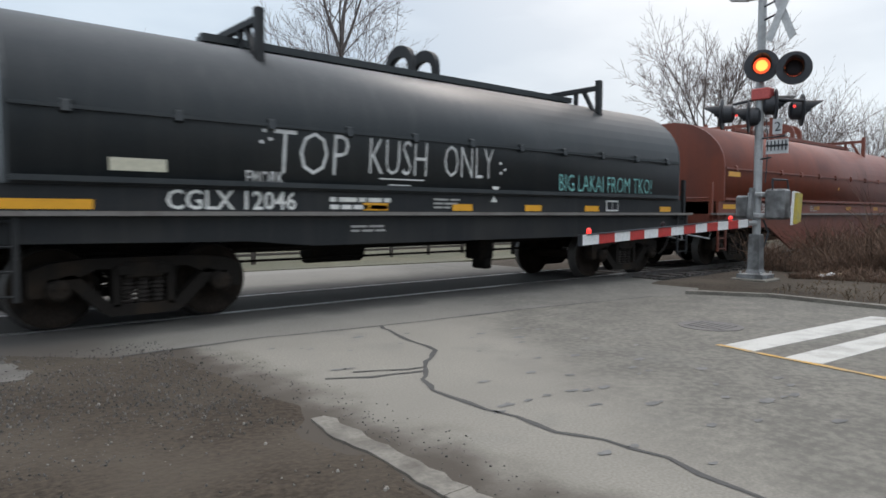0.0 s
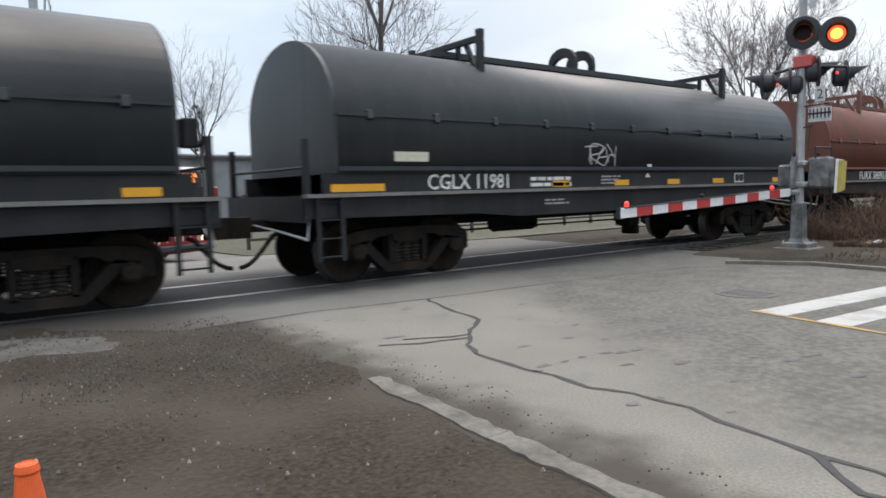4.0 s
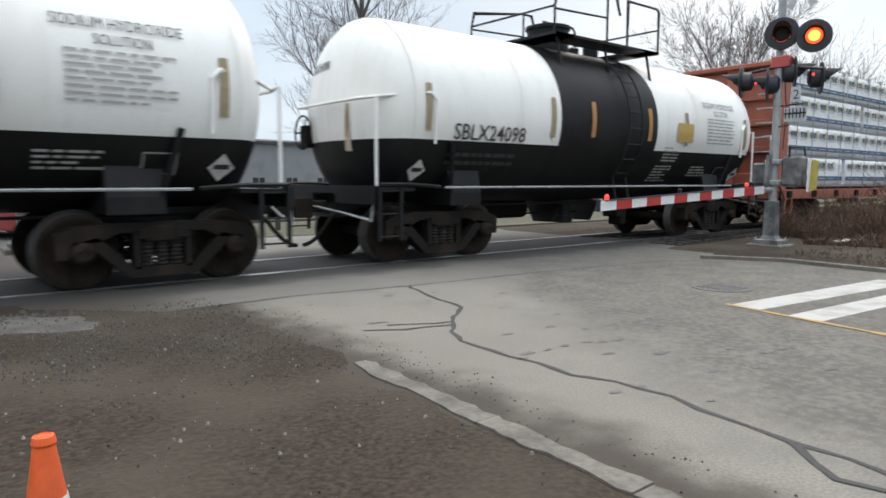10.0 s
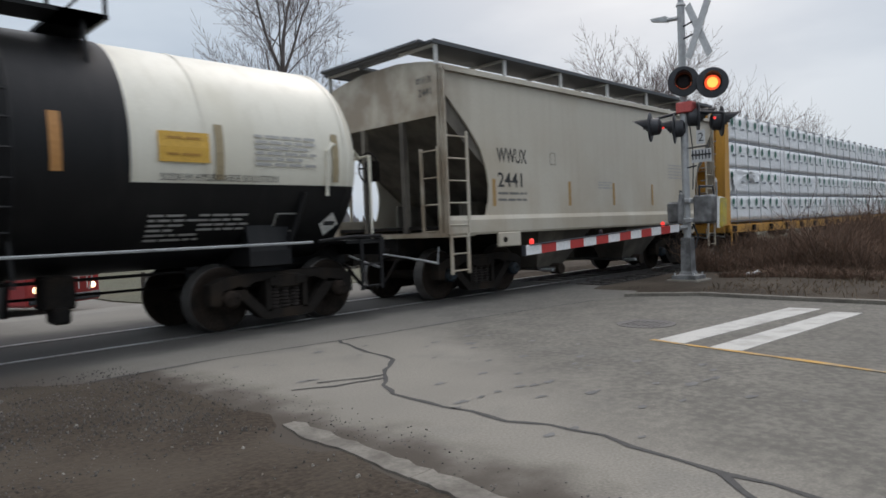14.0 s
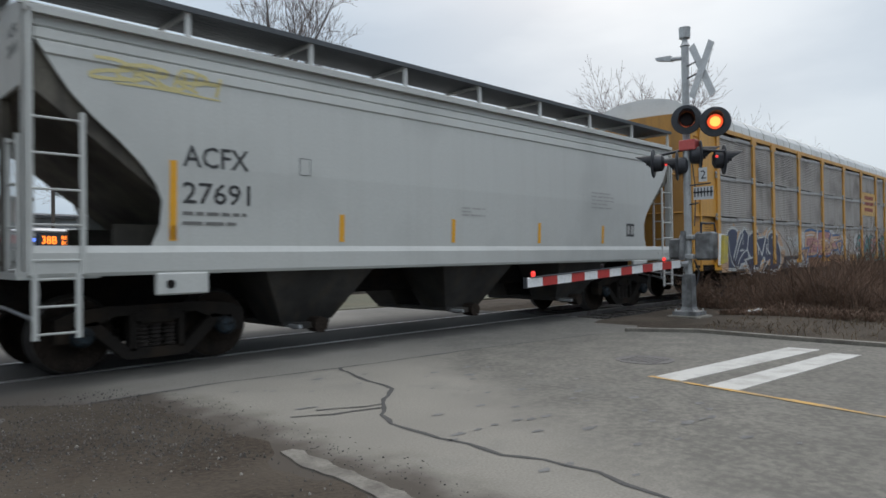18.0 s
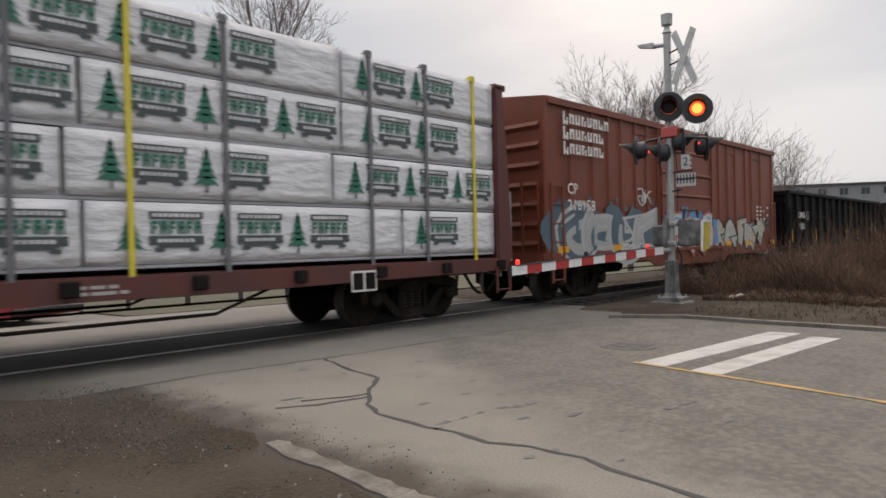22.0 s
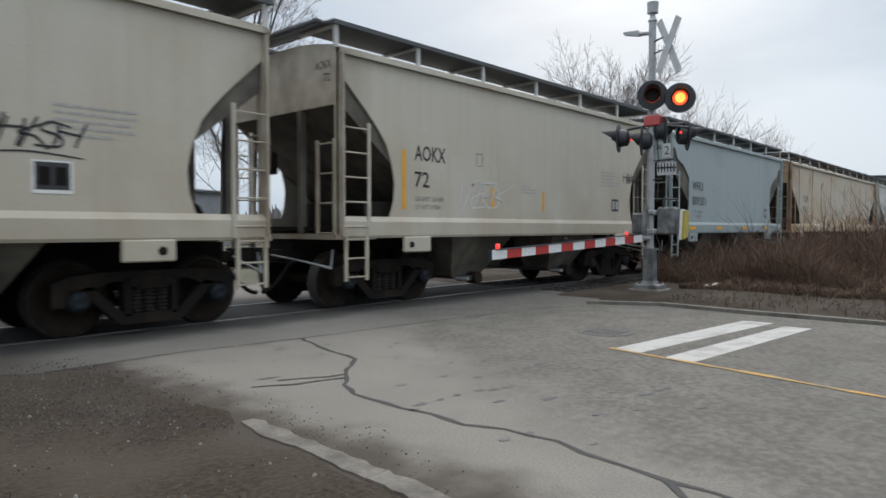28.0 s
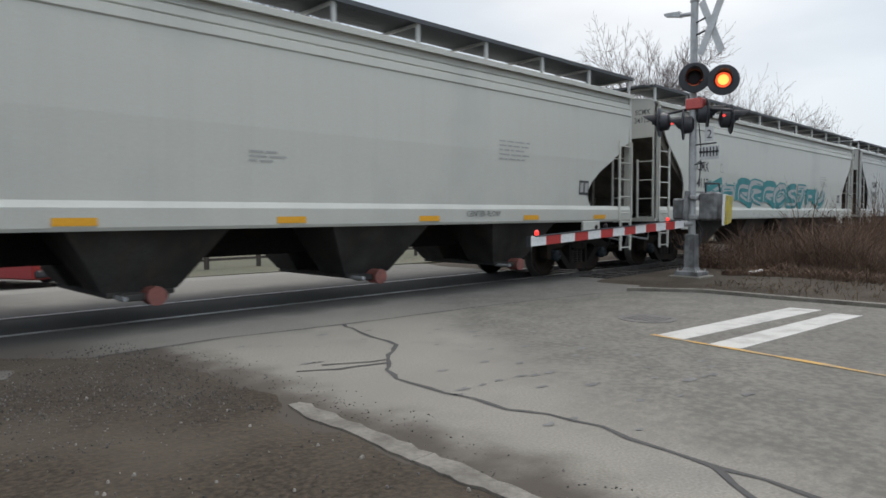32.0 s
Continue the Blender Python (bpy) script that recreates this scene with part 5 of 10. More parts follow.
def lumber_wagon(label, L, paint, style, text=None, tiers=4, seed=1):
    car = thing("centre_beam_wagon", label, "flat wagon", "freight train")
    half = L / 2
    e = half - 0.85
    rnd = random.Random(seed)
    bm = bmesh.new()
    box(bm, -e - 0.25, e + 0.25, -1.45, 1.45, 1.0, 1.08)
    box(bm, -e, e, -0.35, 0.35, 0.72, 1.0)
    part("deck", bm, paint, car)
    for s in (-1, 1):
        bm = bmesh.new()
        prism(bm, [(-e - 0.25, 1.06), (-e - 0.25, 0.84), (-e + 2.5, 0.82), (-e + 4.5, 0.80), (e - 4.5, 0.80), (e - 2.5, 0.82), (e + 0.25, 0.84), (e + 0.25, 1.06)], s * 1.45, s * 1.53, "y")
        bmesh.ops.recalc_face_normals(bm, faces=bm.faces)
        part("side_sill", bm, paint, car)
        n = int(2 * e / 1.45)
        for k in range(n + 1):
            x = -e + 2 * e * k / n
            bm = box(bmesh.new(), x - 0.1, x + 0.1, *sorted((s * 1.53, s * 1.60))  , 0.86, 1.04, 0.015)
            part("winch", bm, M_UNDER, car)
        for x0 in (-e * 0.55, e * 0.15):
            pipe_bm = pipe(bmesh.new(), [(x0, s * 1.4, 0.8), (x0 + 0.8, s * 1.4, 0.52), (x0 + 3.2, s * 1.4, 0.52), (x0 + 4.0, s * 1.4, 0.8)], 0.025, 6)
            part("truss_rod", pipe_bm, M_UNDER, car)
    for s in (-1, 1):
        bulk = part("bulkhead", box(bmesh.new(), *sorted((s * e, s * (e + 0.05))), -1.45, 1.45, 1.08, 4.38), paint, car)
        for yy, hw in ((-1.33, 0.14), (-0.02, 0.17), (1.33, 0.14)):
            bm = prism(bmesh.new(), [(s * (e + 0.05), 1.05), (s * (e + 0.46), 1.05), (s * (e + 0.40), 2.4), (s * (e + 0.24), 4.36), (s * (e + 0.05), 4.36)], yy - hw, yy + hw, "y")
            bmesh.ops.recalc_face_normals(bm, faces=bm.faces)
            part("bulkhead_post", bm, paint, bulk)
        for zz, hz, dp in ((1.35, 0.16, 0.30), (2.15, 0.08, 0.26), (2.85, 0.09, 0.22), (3.5, 0.06, 0.18), (4.1, 0.14, 0.18)):
            for ya, yb in ((-1.19, -0.19), (0.15, 1.19)):
                bm = box(bmesh.new(), *sorted((s * (e + 0.05), s * (e + dp))), ya, yb, zz - hz, zz + hz, 0.02)
                part("bulkhead_rail", bm, paint, bulk)
        for ya in (-1.0, 0.4):
            bm = prism(bmesh.new(), [(s * (e + 0.05), 1.5), (s * (e + 0.34), 1.5), (s * (e + 0.05), 2.1)], ya, ya + 0.06, "y")
            bmesh.ops.recalc_face_normals(bm, faces=bm.faces)
            part("bulkhead_gusset", bm, paint, bulk)
        bm = box(bmesh.new(), *sorted((s * (e + 0.02), s * (e + 0.36))), -1.47, 1.47, 4.30, 4.42, 0.02)
        part("bulkhead_cap", bm, paint, bulk)
        for zz in [1.3 + 0.38 * k for k in range(8)]:
            gx0 = e + 0.46 - 0.06 * (zz - 1.05)
            grab(bulk, [(s * (gx0 - 0.04), -1.2, zz), (s * (gx0 + 0.03), -1.18, zz), (s * (gx0 + 0.03), -0.75, zz), (s * (gx0 - 0.2), -0.72, zz)], M_GREYSTEEL, 0.014, "grab_iron")
        bm = box(bmesh.new(), *sorted((s * (e + 0.25), s * (e + 0.42))), -1.4, 1.4, 0.84, 1.04)
        part("end_sill", bm, paint, car)
        grab(car, [(s * (e + 0.62), -1.3, 1.0), (s * (e + 0.62), -1.3, 2.35), (s * (e + 0.55), -1.25, 2.45), (s * (e + 0.45), -1.0, 2.45)], M_GREYSTEEL, 0.03, "end_handrail")
    bm = box(bmesh.new(), -e, e, -0.04, 0.04, 1.08, 4.3)
    part("centre_beam", bm, paint, car)
    # lumber packs: each wrapped bundle is a part
    zlo, zhi = 1.16, 4.40
    th = (zhi - zlo) / tiers
    surf = flat_side(-1.445)
    for tier in range(tiers):
        x = -e + 0.02
        z0 = zlo + tier * th
        while x < e - 0.3:
            w = min(rnd.choice((3.66, 4.88, 4.88)), e - 0.02 - x)
            if e - x - w < 1.5:
                w = e - 0.02 - x
            dy, dz = rnd.uniform(-0.02, 0.015), rnd.uniform(-0.02, 0.0)
            for s in (-1, 1):
                bm = bmesh.new()
                nx, nz = max(4, int(w / 0.22)), 6
                g = random.Random(seed * 100 + tier * 10 + int(x * 7) + s)
                rows = [[bm.verts.new((x + 0.01 + (w - 0.02) * i / nx, s * (1.425 + dy + (0.009 * noise.noise((x + w * i / nx * 2.2 + j * 0.7, seed + tier * 3.1, j * 0.5 + i * 0.25)) - 0.004 if 0 < i < nx and 0 < j < nz else -0.008)), z0 + 0.035 + (th - 0.05 + dz) * j / nz)) for i in range(nx + 1)] for j in range(nz + 1)]
                for p, q in zip(rows, rows[1:]):
                    for i in range(nx):
                        bm.faces.new((p[i], p[i + 1], q[i + 1], q[i]))
                ends = [[bm.verts.new((r[i].co.x, s * 0.08, r[i].co.z)) for i in (0, nx)] for r in (rows[0], rows[-1])]
                bm.faces.new((rows[0][0], ends[0][0], ends[0][1], rows[0][-1], *rows[0][-2:0:-1]))
                bm.faces.new((rows[-1][0], *rows[-1][1:], ends[1][1], ends[1][0]))
                bm.faces.new([r[0] for r in rows] + [ends[1][0], ends[0][0]])
                bm.faces.new([r[nx] for r in rows] + [ends[1][1], ends[0][1]])
                bmesh.ops.recalc_face_normals(bm, faces=bm.faces)
                pk = part("lumber_pack", bm, M_WRAPTREE if style == "trees" else M_WRAP, car)
                for f in pk.data.polygons:
                    f.use_smooth = abs(f.normal.y) > 0.8
                if s < 0:
                    sf = flat_side(-1.444 - dy)
                    print_wrap(pk, x, w, z0, th, sf, style, g)
            x += w + (0.03 if rnd.random() < 0.8 else 0.22)
        bm = box(bmesh.new(), -e + 0.05, e - 0.05, -1.41, 1.41, z0 - 0.01, z0 + 0.03)
        part("dunnage", bm, M_WRAPGREY, car)
    n = int(2 * e / (1.2 if style == "trees" else 0.95))
    for k in range(n):
        x = -e + 2 * e * (k + 0.5) / n
        bm = bmesh.new()
        m = (M_STRAP if k % 5 == 1 else M_DARKSTRAP) if style == "trees" else M_PALESTRAP
        wd = 0.035 if m is M_STRAP else 0.035 if style == "trees" else 0.008
        if style == "trees" and k % 5 == 3:
            continue
        box(bm, x - wd, x + wd, -1.468, -1.455, 1.0, 4.42)
        box(bm, x - wd, x + wd, -1.46, -0.1, 4.405, 4.42)
        box(bm, x - 0.05, x + 0.05, -1.475, -1.38, 4.33, 4.44)
        part("tie_down", bm, m, car)
    under_gear(car, half, 0.9)
    couplers(car, half)
    for s in (-1, 1):
        bogie(car, s * (half - 2.75))
        ladder(car, s * (e + 0.05), -1.56, 0.42, 0.9, 0.38, 2, paint)
    sl = flat_side(-1.535)
    if text:
        write_on(car, text[0], text[2], 0.93, 0.17, M_LETTER, sl, text[3], bold=0.01)
        write_on(car, text[1], text[2] + text[3] + 0.55, 0.93, 0.17, M_LETTER, sl, text[4], bold=0.01)
    lines_of_print(car, 3.0, 0.98, 0.7, 2, M_DIMLETTER, sl, 0.07, 0.04, seed=seed)
    strips(car, [(e - 3.6, e - 3.1, 0.66, 0.98)], M_LETTER, flat_side(-1.54), "inspection_stencil")
    strips(car, [(e - 3.57, e - 3.37, 0.69, 0.95), (e - 3.33, e - 3.13, 0.69, 0.95)], M_UNDER, flat_side(-1.545), "inspection_stencil")
    return car, sl, half


def print_wrap(pk, x, w, z0, th, sf, style, g):
    """Printed marks on a bundle's wrap: bars and plain shapes in the maker's colours."""
    def quadset(m, rects, nm="wrap_print"):
        return tagged(strips(pk, rects, m, sf, nm), kind="stuff")
    if style == "band":
        quadset(M_WRAPBLUE, [(x + 0.03, x + w - 0.03, z0 + 0.16, z0 + 0.28)], "wrap_band")
        bars, gold, dash, faint = [], [], [], []
        a = x + g.uniform(0.05, 0.25)
        while a < x + w - 0.55:
            for k, lw in enumerate((0.075, 0.07, 0.085, 0.095)):
                xa = a + k * 0.098
                bars += [(xa, xa + lw * 0.36, z0 + 0.50, z0 + 0.66), (xa + lw * 0.62, xa + lw, z0 + 0.50, z0 + 0.64), (xa + lw * 0.36, xa + lw * 0.62, z0 + 0.56 + 0.03 * (k % 2), z0 + 0.66)]
            gold += [(a + 0.40, a + 0.50, z0 + 0.49, z0 + 0.55), (a + 0.44, a + 0.53, z0 + 0.55, z0 + 0.65), (a + 0.36, a + 0.50, z0 + 0.65, z0 + 0.71)]
            faint += [(a + 0.02, a + 0.15, z0 + 0.44, z0 + 0.465), (a + 0.17, a + 0.36, z0 + 0.44, z0 + 0.465)]
            dash += [(a + 0.04, a + 0.2, z0 + 0.205, z0 + 0.23), (a + 0.22, a + 0.42, z0 + 0.205, z0 + 0.23)]
            a += 0.60
        quadset(M_WRAPDARK, bars)
        quadset(M_WRAPGOLD, gold)
        quadset(M_WRAPFAINT, faint)
        tagged(strips(pk, dash, M_WRAPFAINT, lambda p, q: (sf(p, q)[0], sf(p, q)[1] - 0.003, q), "wrap_print"), kind="stuff")
    elif style == "house":
        grey = []
        a = x + g.uniform(0.1, 0.3)
        while a < x + w - 0.5:
            vs = [(0, 0.30), (0, 0.48), (0.04, 0.55), (0.11, 0.58), (0.18, 0.55), (0.22, 0.48), (0.22, 0.38), (0.16, 0.36), (0.16, 0.30), (0.11, 0.30), (0.10, 0.36), (0.06, 0.36), (0.05, 0.30)]
            paint_mesh("wrap_print", [sf(a + p * 0.8, z0 + 0.20 + q * 0.9) for p, q in vs], [tuple(range(len(vs)))], M_WRAPGREEN, pk)
            for k in range(6):
                grey.append((a + 0.10 + k * 0.05, a + 0.135 + k * 0.05, z0 + 0.38, z0 + 0.44))
            a += 0.62
        quadset(M_WRAPDARK, grey)
    else:
        grey, box_r, pale, dark = [], [], [], []
        a = x + g.uniform(0.0, 0.3)
        while a < x + w - 1.1:
            vs, fs = [], []
            for k in range(5):
                hw, zz = 0.185 - k * 0.034, z0 + 0.2 + k * 0.085
                n = len(vs)
                vs += [sf(a + 0.2 - hw, zz), sf(a + 0.2 - hw * 0.45, zz + 0.035), sf(a + 0.2, zz + 0.01), sf(a + 0.2 + hw * 0.45, zz + 0.035), sf(a + 0.2 + hw, zz), sf(a + 0.2 + hw * 0.3, zz + 0.13), sf(a + 0.2 - hw * 0.3, zz + 0.13)]
                fs.append(tuple(range(n, n + 7)))
            n = len(vs)
            vs += [sf(a + 0.2 - 0.035, z0 + 0.62), sf(a + 0.2 + 0.035, z0 + 0.62), sf(a + 0.2, z0 + 0.72)]
            fs.append((n, n + 1, n + 2))
            paint_mesh("wrap_print", vs, fs, M_WRAPGREEN, pk)
            b = a + 0.43
            dark += [(b, b + 0.68, z0 + 0.59, z0 + 0.68), (b - 0.01, b + 0.69, z0 + 0.27, z0 + 0.38), (b + 0.1, b + 0.58, z0 + 0.235, z0 + 0.27), (b + 0.06, b + 0.18, z0 + 0.19, z0 + 0.235), (b + 0.50, b + 0.62, z0 + 0.19, z0 + 0.235)]
            grey.append((a + 0.185, a + 0.215, z0 + 0.12, z0 + 0.2))
            for k in range(9):
                pale.append((b + 0.04 + k * 0.068, b + 0.085 + k * 0.068, z0 + 0.612, z0 + 0.658))
            for k in range(7):
                pale.append((b + 0.10 + k * 0.068, b + 0.145 + k * 0.068, z0 + 0.30, z0 + 0.345))
            for k in range(6):
                xa = b + 0.02 + k * 0.11
                box_r += [(xa, xa + 0.034, z0 + 0.405, z0 + 0.565), (xa + 0.034, xa + 0.085, z0 + 0.525, z0 + 0.565), (xa + 0.034, xa + 0.075, z0 + 0.465, z0 + 0.50)]
                if k % 2:
                    box_r += [(xa + 0.055, xa + 0.085, z0 + 0.405, z0 + 0.525)]
            a += 1.17
        quadset(M_WRAPDARK, grey)
        quadset(M_WRAPINK, dark)
        quadset(M_WRAPGREEN, box_r)
        tagged(strips(pk, pale, M_WRAPTREE, lambda p, q: (sf(p, q)[0], sf(p, q)[1] - 0.003, q), "wrap_print"), kind="stuff")


# ---- bi-level motor-car wagon with louvred sides ----
ME_CLIP = mesh_of("panel_clip", box(bmesh.new(), -0.035, 0.035, -0.03, 0.02, -0.045, 0.045, 0.012), M_GREYSTEEL)
M_SEAM = mat("dull_panel_seam", (0.33, 0.315, 0.30), 0.5, 0.2, spot=(0.2, 0.185, 0.17), scale=3.0)


def autorack(label, L):
    car = thing("autorack_wagon", label, "rail wagon", "freight train")
    half = L / 2
    e = half - 0.75
    y = 1.53
    zb, zt = 0.98, 4.85
    door = e - 11.2
    xs = [-11.2, -8.5, -6.8, -4.2, -1.45, 1.45, 4.2, 6.8, 8.5, 11.2]
    n = len(xs) - 1
    for s in (-1, 1):
        for k in range(n):
            x0, x1 = xs[k] + 0.07, xs[k + 1] - 0.07
            for j in range(3):
                z0 = zb + 0.22 + j * 1.2
                bm = bmesh.new()
                prof = []
                m = 19
                for q in range(m):
                    za, zc2 = z0 + 1.12 * q / m, z0 + 1.12 * (q + 1) / m
                    prof += [(s * (y + 0.009), za), (s * (y + 0.02), za + 0.012), (s * (y + 0.02), zc2 - 0.02), (s * (y + 0.009), zc2 - 0.008)]
                va, vb = [bm.verts.new((x0, *p)) for p in prof], [bm.verts.new((x1, *p)) for p in prof]
                for i in range(len(prof) - 1):
                    bm.faces.new((va[i], va[i + 1], vb[i + 1], vb[i]))
                bmesh.ops.recalc_face_normals(bm, faces=bm.faces)
                pan = part("louvred_panel", bm, M_GALV, car)
                bm = box(bmesh.new(), x0, (x0 + x1) / 2, *sorted((s * (y + 0.03), s * (y + 0.05))), z0 + 1.06, z0 + 1.16)
                box(bm, (x0 + x1) / 2, x1, *sorted((s * (y + 0.03), s * (y + 0.045))), z0 + 1.10, z0 + 1.19)
                part("panel_seam", bm, M_SEAM, pan)
        for k, x in enumerate(xs):
            bm = box(bmesh.new(), x - 0.095, x + 0.095, *sorted((s * (y - 0.02), s * (y + 0.075))), zb, zt)
            if k < n and k > 0:
                box(bm, x - 0.2, x + 0.2, *sorted((s * (y + 0.04), s * (y + 0.085))), zt - 0.14, zt + 0.06)
            post = part("side_post", bm, M_YELLOW, car)
            if s < 0:
                for j in range(3):
                    for dx in (-0.14, 0.14):
                        for dz in (0.0, 0.11):
                            o = new("panel_clip", ME_CLIP)
                            o.parent, o.location = post, (x + dx, -y - 0.05, zb + 1.34 + j * 1.2 + dz)
                bm = box(bmesh.new(), x - 0.11, x + 0.11, -y - 0.09, -y - 0.02, zb - 0.04, zb + 0.3, 0.03)
                part("post_foot", bm, M_YELLOW, post)
        bm = bmesh.new()
        box(bm, -e, e, *sorted((s * (y - 0.05), s * (y + 0.06))), zt, zt + 0.12)
        part("top_rail", bm, M_YELLOW, car)
        bm = bmesh.new()
        box(bm, -e + (door + 0.05 if s < 0 else 0.0), e, *sorted((s * (y - 0.08), s * (y + 0.02))), 0.76, zb + 0.22)
        part("side_sill", bm, M_YELLOW if s > 0 else mat("dirty_yellow_sill", (0.30, 0.16, 0.05), 0.6, spot=(0.12, 0.08, 0.05)), car)
        for ex in (-1, 1):
            xa, xb = sorted((ex * (e - door), ex * e))
            for nm, x0, x1, y0, y1, z0, z1 in (("end_panel", xa, xb, -0.06, 0.02, 2.46, zt), ("recessed_panel", xa, xb, -0.12, -0.06, 1.0, 2.42), ("panel_edge", xa, xa + 0.12, -0.06, 0.03, 1.0, 2.36), ("panel_ledge", xa, xb, -0.06, 0.035, 2.36, 2.46)):
                part(nm, box(bmesh.new(), x0, x1, *sorted((s * (y + y0), s * (y + y1))), z0, z1, 0.008), M_YELLOW, car)
            lad = ladder(car, ex * (e - 0.25), s * (y + 0.05), 0.85, zt + 0.1, 0.48, 12, M_YELLOW, rail=0.035)
    # roof
    roof = [(-y, zt + 0.1)] + [(-y * math.cos(a), zt + 0.1 + 0.78 * math.sin(a) ** 0.7) for a in (math.pi * k / 14 for k in range(1, 14))] + [(y, zt + 0.1)]
    m = int(2 * e / 0.6)
    for k in range(m):
        bm = prism(bmesh.new(), [(a * (1 + 0.004 * (k % 2)), b + 0.006 * (k % 2)) for a, b in roof], -e + 2 * e * k / m, -e + 2 * e * (k + 0.93) / m, "x")
        bmesh.ops.recalc_face_normals(bm, faces=bm.faces)
        part("roof_sheet", bm, M_ROOFGALV, car)
    bm = prism(bmesh.new(), [(a * 0.99, b - 0.03) for a, b in roof], -e + 0.05, e - 0.05, "x")
    bmesh.ops.recalc_face_normals(bm, faces=bm.faces)
    part("roof_lining", bm, M_ROOFGALV, car)
    # end doors, curved
    for ex in (-1, 1):
        bm = bmesh.new()
        out = [(ex * (e - 0.02), -y + 0.05), (ex * (e + 0.25), -y * 0.6), (ex * (e + 0.34), 0), (ex * (e + 0.25), y * 0.6), (ex * (e - 0.02), y - 0.05)]
        prism(bm, out, 1.0, zt + 0.3, "z")
        bmesh.ops.recalc_face_normals(bm, faces=bm.faces)
        dr = part("end_door", bm, M_ENDDOOR, car, "grimy yellow end door")
        for zz in (1.5, 2.45, 3.5):
            bm = bmesh.new()
            pipe(bm, [(p[0] + ex * 0.02, p[1], zz) for p in out], 0.02, 5)
            part("door_rod", bm, M_YELLOW, dr)
    bm = bmesh.new()
    box(bm, -e, e, -y + 0.08, y - 0.08, 0.85, 1.05)
    box(bm, -e, e, -0.35, 0.35, 0.7, 0.9)
    box(bm, -e + 5.2, e - 5.2, -1.15, 1.15, 0.46, 0.86)
    part("underframe", bm, M_UNDER, car)
    for zz in (2.35, 3.6):
        bm = box(bmesh.new(), -e + 0.3, e - 0.3, -y + 0.04, y - 0.04, zz, zz + 0.05)
        part("inner_deck", bm, M_UNDER, car)
    under_gear(car, half, 0.9)
    couplers(car, half)
    for s in (-1, 1):
        bogie(car, s * (half - 4.0))
    surf = flat_side(-y - 0.085)
    sl = flat_side(-y - 0.028)
    xr = -half + 1.9
    strips(car, [(xr + 0.25, xr + 0.75, 0.84, 1.06)], M_REFLECT, sl, "reflector")
    for k in range(1, 7):
        strips(car, [(xr + 3.6 * k, xr + 3.6 * k + 0.4, 0.95, 1.1)], M_REFLECT, sl, "reflector")
    write_on(car, "TTGX", -6.95, 0.97, 0.2, M_LETTER, sl, 0.75, bold=0.01)
    write_on(car, "965789", -5.6, 0.97, 0.2, M_LETTER, sl, 1.1, bold=0.01)
    notice = part("notice_plate", box(bmesh.new(), -e + 0.12, -e + 0.40, -y - 0.10, -y - 0.085, 1.55, 1.83, 0.005), M_GREYSTEEL, car, "square grey plate with a crossed dark disc")
    part("notice_disc", rod(bmesh.new(), (-e + 0.26, -y - 0.10, 1.69), (-e + 0.26, -y - 0.106, 1.69), 0.115, 20), M_UNDER, notice)
    part("notice_slash", prism(bmesh.new(), [(-e + 0.17, 1.74), (-e + 0.20, 1.77), (-e + 0.35, 1.64), (-e + 0.32, 1.61)], -y - 0.112, -y - 0.106, "y"), M_YELLOW, notice)
    strips(car, [(4.28, 6.72, 2.95, 4.0)], mat("faded_owner_panel", (0.55, 0.34, 0.11), 0.6, spot=(0.45, 0.27, 0.1), scale=1.5), flat_side(-y - 0.045), "owner_panel")
    lines_of_print(car, 4.75, 3.85, 1.5, 3, mat("maroon_print", (0.26, 0.045, 0.03), 0.6), flat_side(-y - 0.052), 0.27, 0.17, seed=4)
    lines_of_print(car, -e + 0.95, 2.15, 0.45, 4, mat("brown_print", (0.25, 0.12, 0.03), 0.6), flat_side(-y + 0.05), 0.07, 0.03, seed=5)
    part("stencil_plate", prism(bmesh.new(), [(-e + 0.018, -y + 0.07), (-e - 0.145, -y + 0.46), (-e - 0.15, -y + 0.455), (-e + 0.012, -y + 0.065)], 3.15, 3.42, "z"), mat("dark_stencil", (0.12, 0.05, 0.02), 0.6), car)
    # painted pieces along the lower panels, crossed by dark lines at the louvre slots
    slot = (zb + 0.22, 1.12 / 19, 0.2)

    def spray(name, c, c2=None):
        return mat(name, c, 0.6, spot=c2, scale=2.5, spot_soft=0.3, gaps=slot)
    L_NAVY, L_WHITE, L_PEACH = spray("navy_spray_on_louvres", (0.028, 0.035, 0.085), (0.05, 0.06, 0.10)), spray("white_spray_on_louvres", (0.52, 0.52, 0.5)), spray("peach_spray_on_louvres", (0.56, 0.34, 0.20), (0.46, 0.30, 0.2))
    L_BLUE, L_PINK, L_TEAL, L_DEEP = spray("blue_spray_on_louvres", (0.03, 0.11, 0.27)), spray("pink_spray_on_louvres", (0.42, 0.19, 0.18)), spray("teal_spray_on_louvres", (0.03, 0.20, 0.19), (0.05, 0.28, 0.26)), spray("deep_teal_on_louvres", (0.02, 0.10, 0.11))
    lou = flat_side(-y - 0.026)
    M_SILLDARK, M_SILLRUST = mat("charcoal_sill_paint", (0.035, 0.036, 0.045), 0.6, spot=(0.06, 0.05, 0.05), scale=2.0), mat("rust_brown_sill_paint", (0.17, 0.075, 0.035), 0.7, spot=(0.3, 0.17, 0.09), scale=1.5)
    under_sl = flat_side(-y - 0.0225)
    strips(car, [(-e + door + 0.06, -4.3, 0.77, 1.19)], M_SILLDARK, under_sl, "sill_paint")
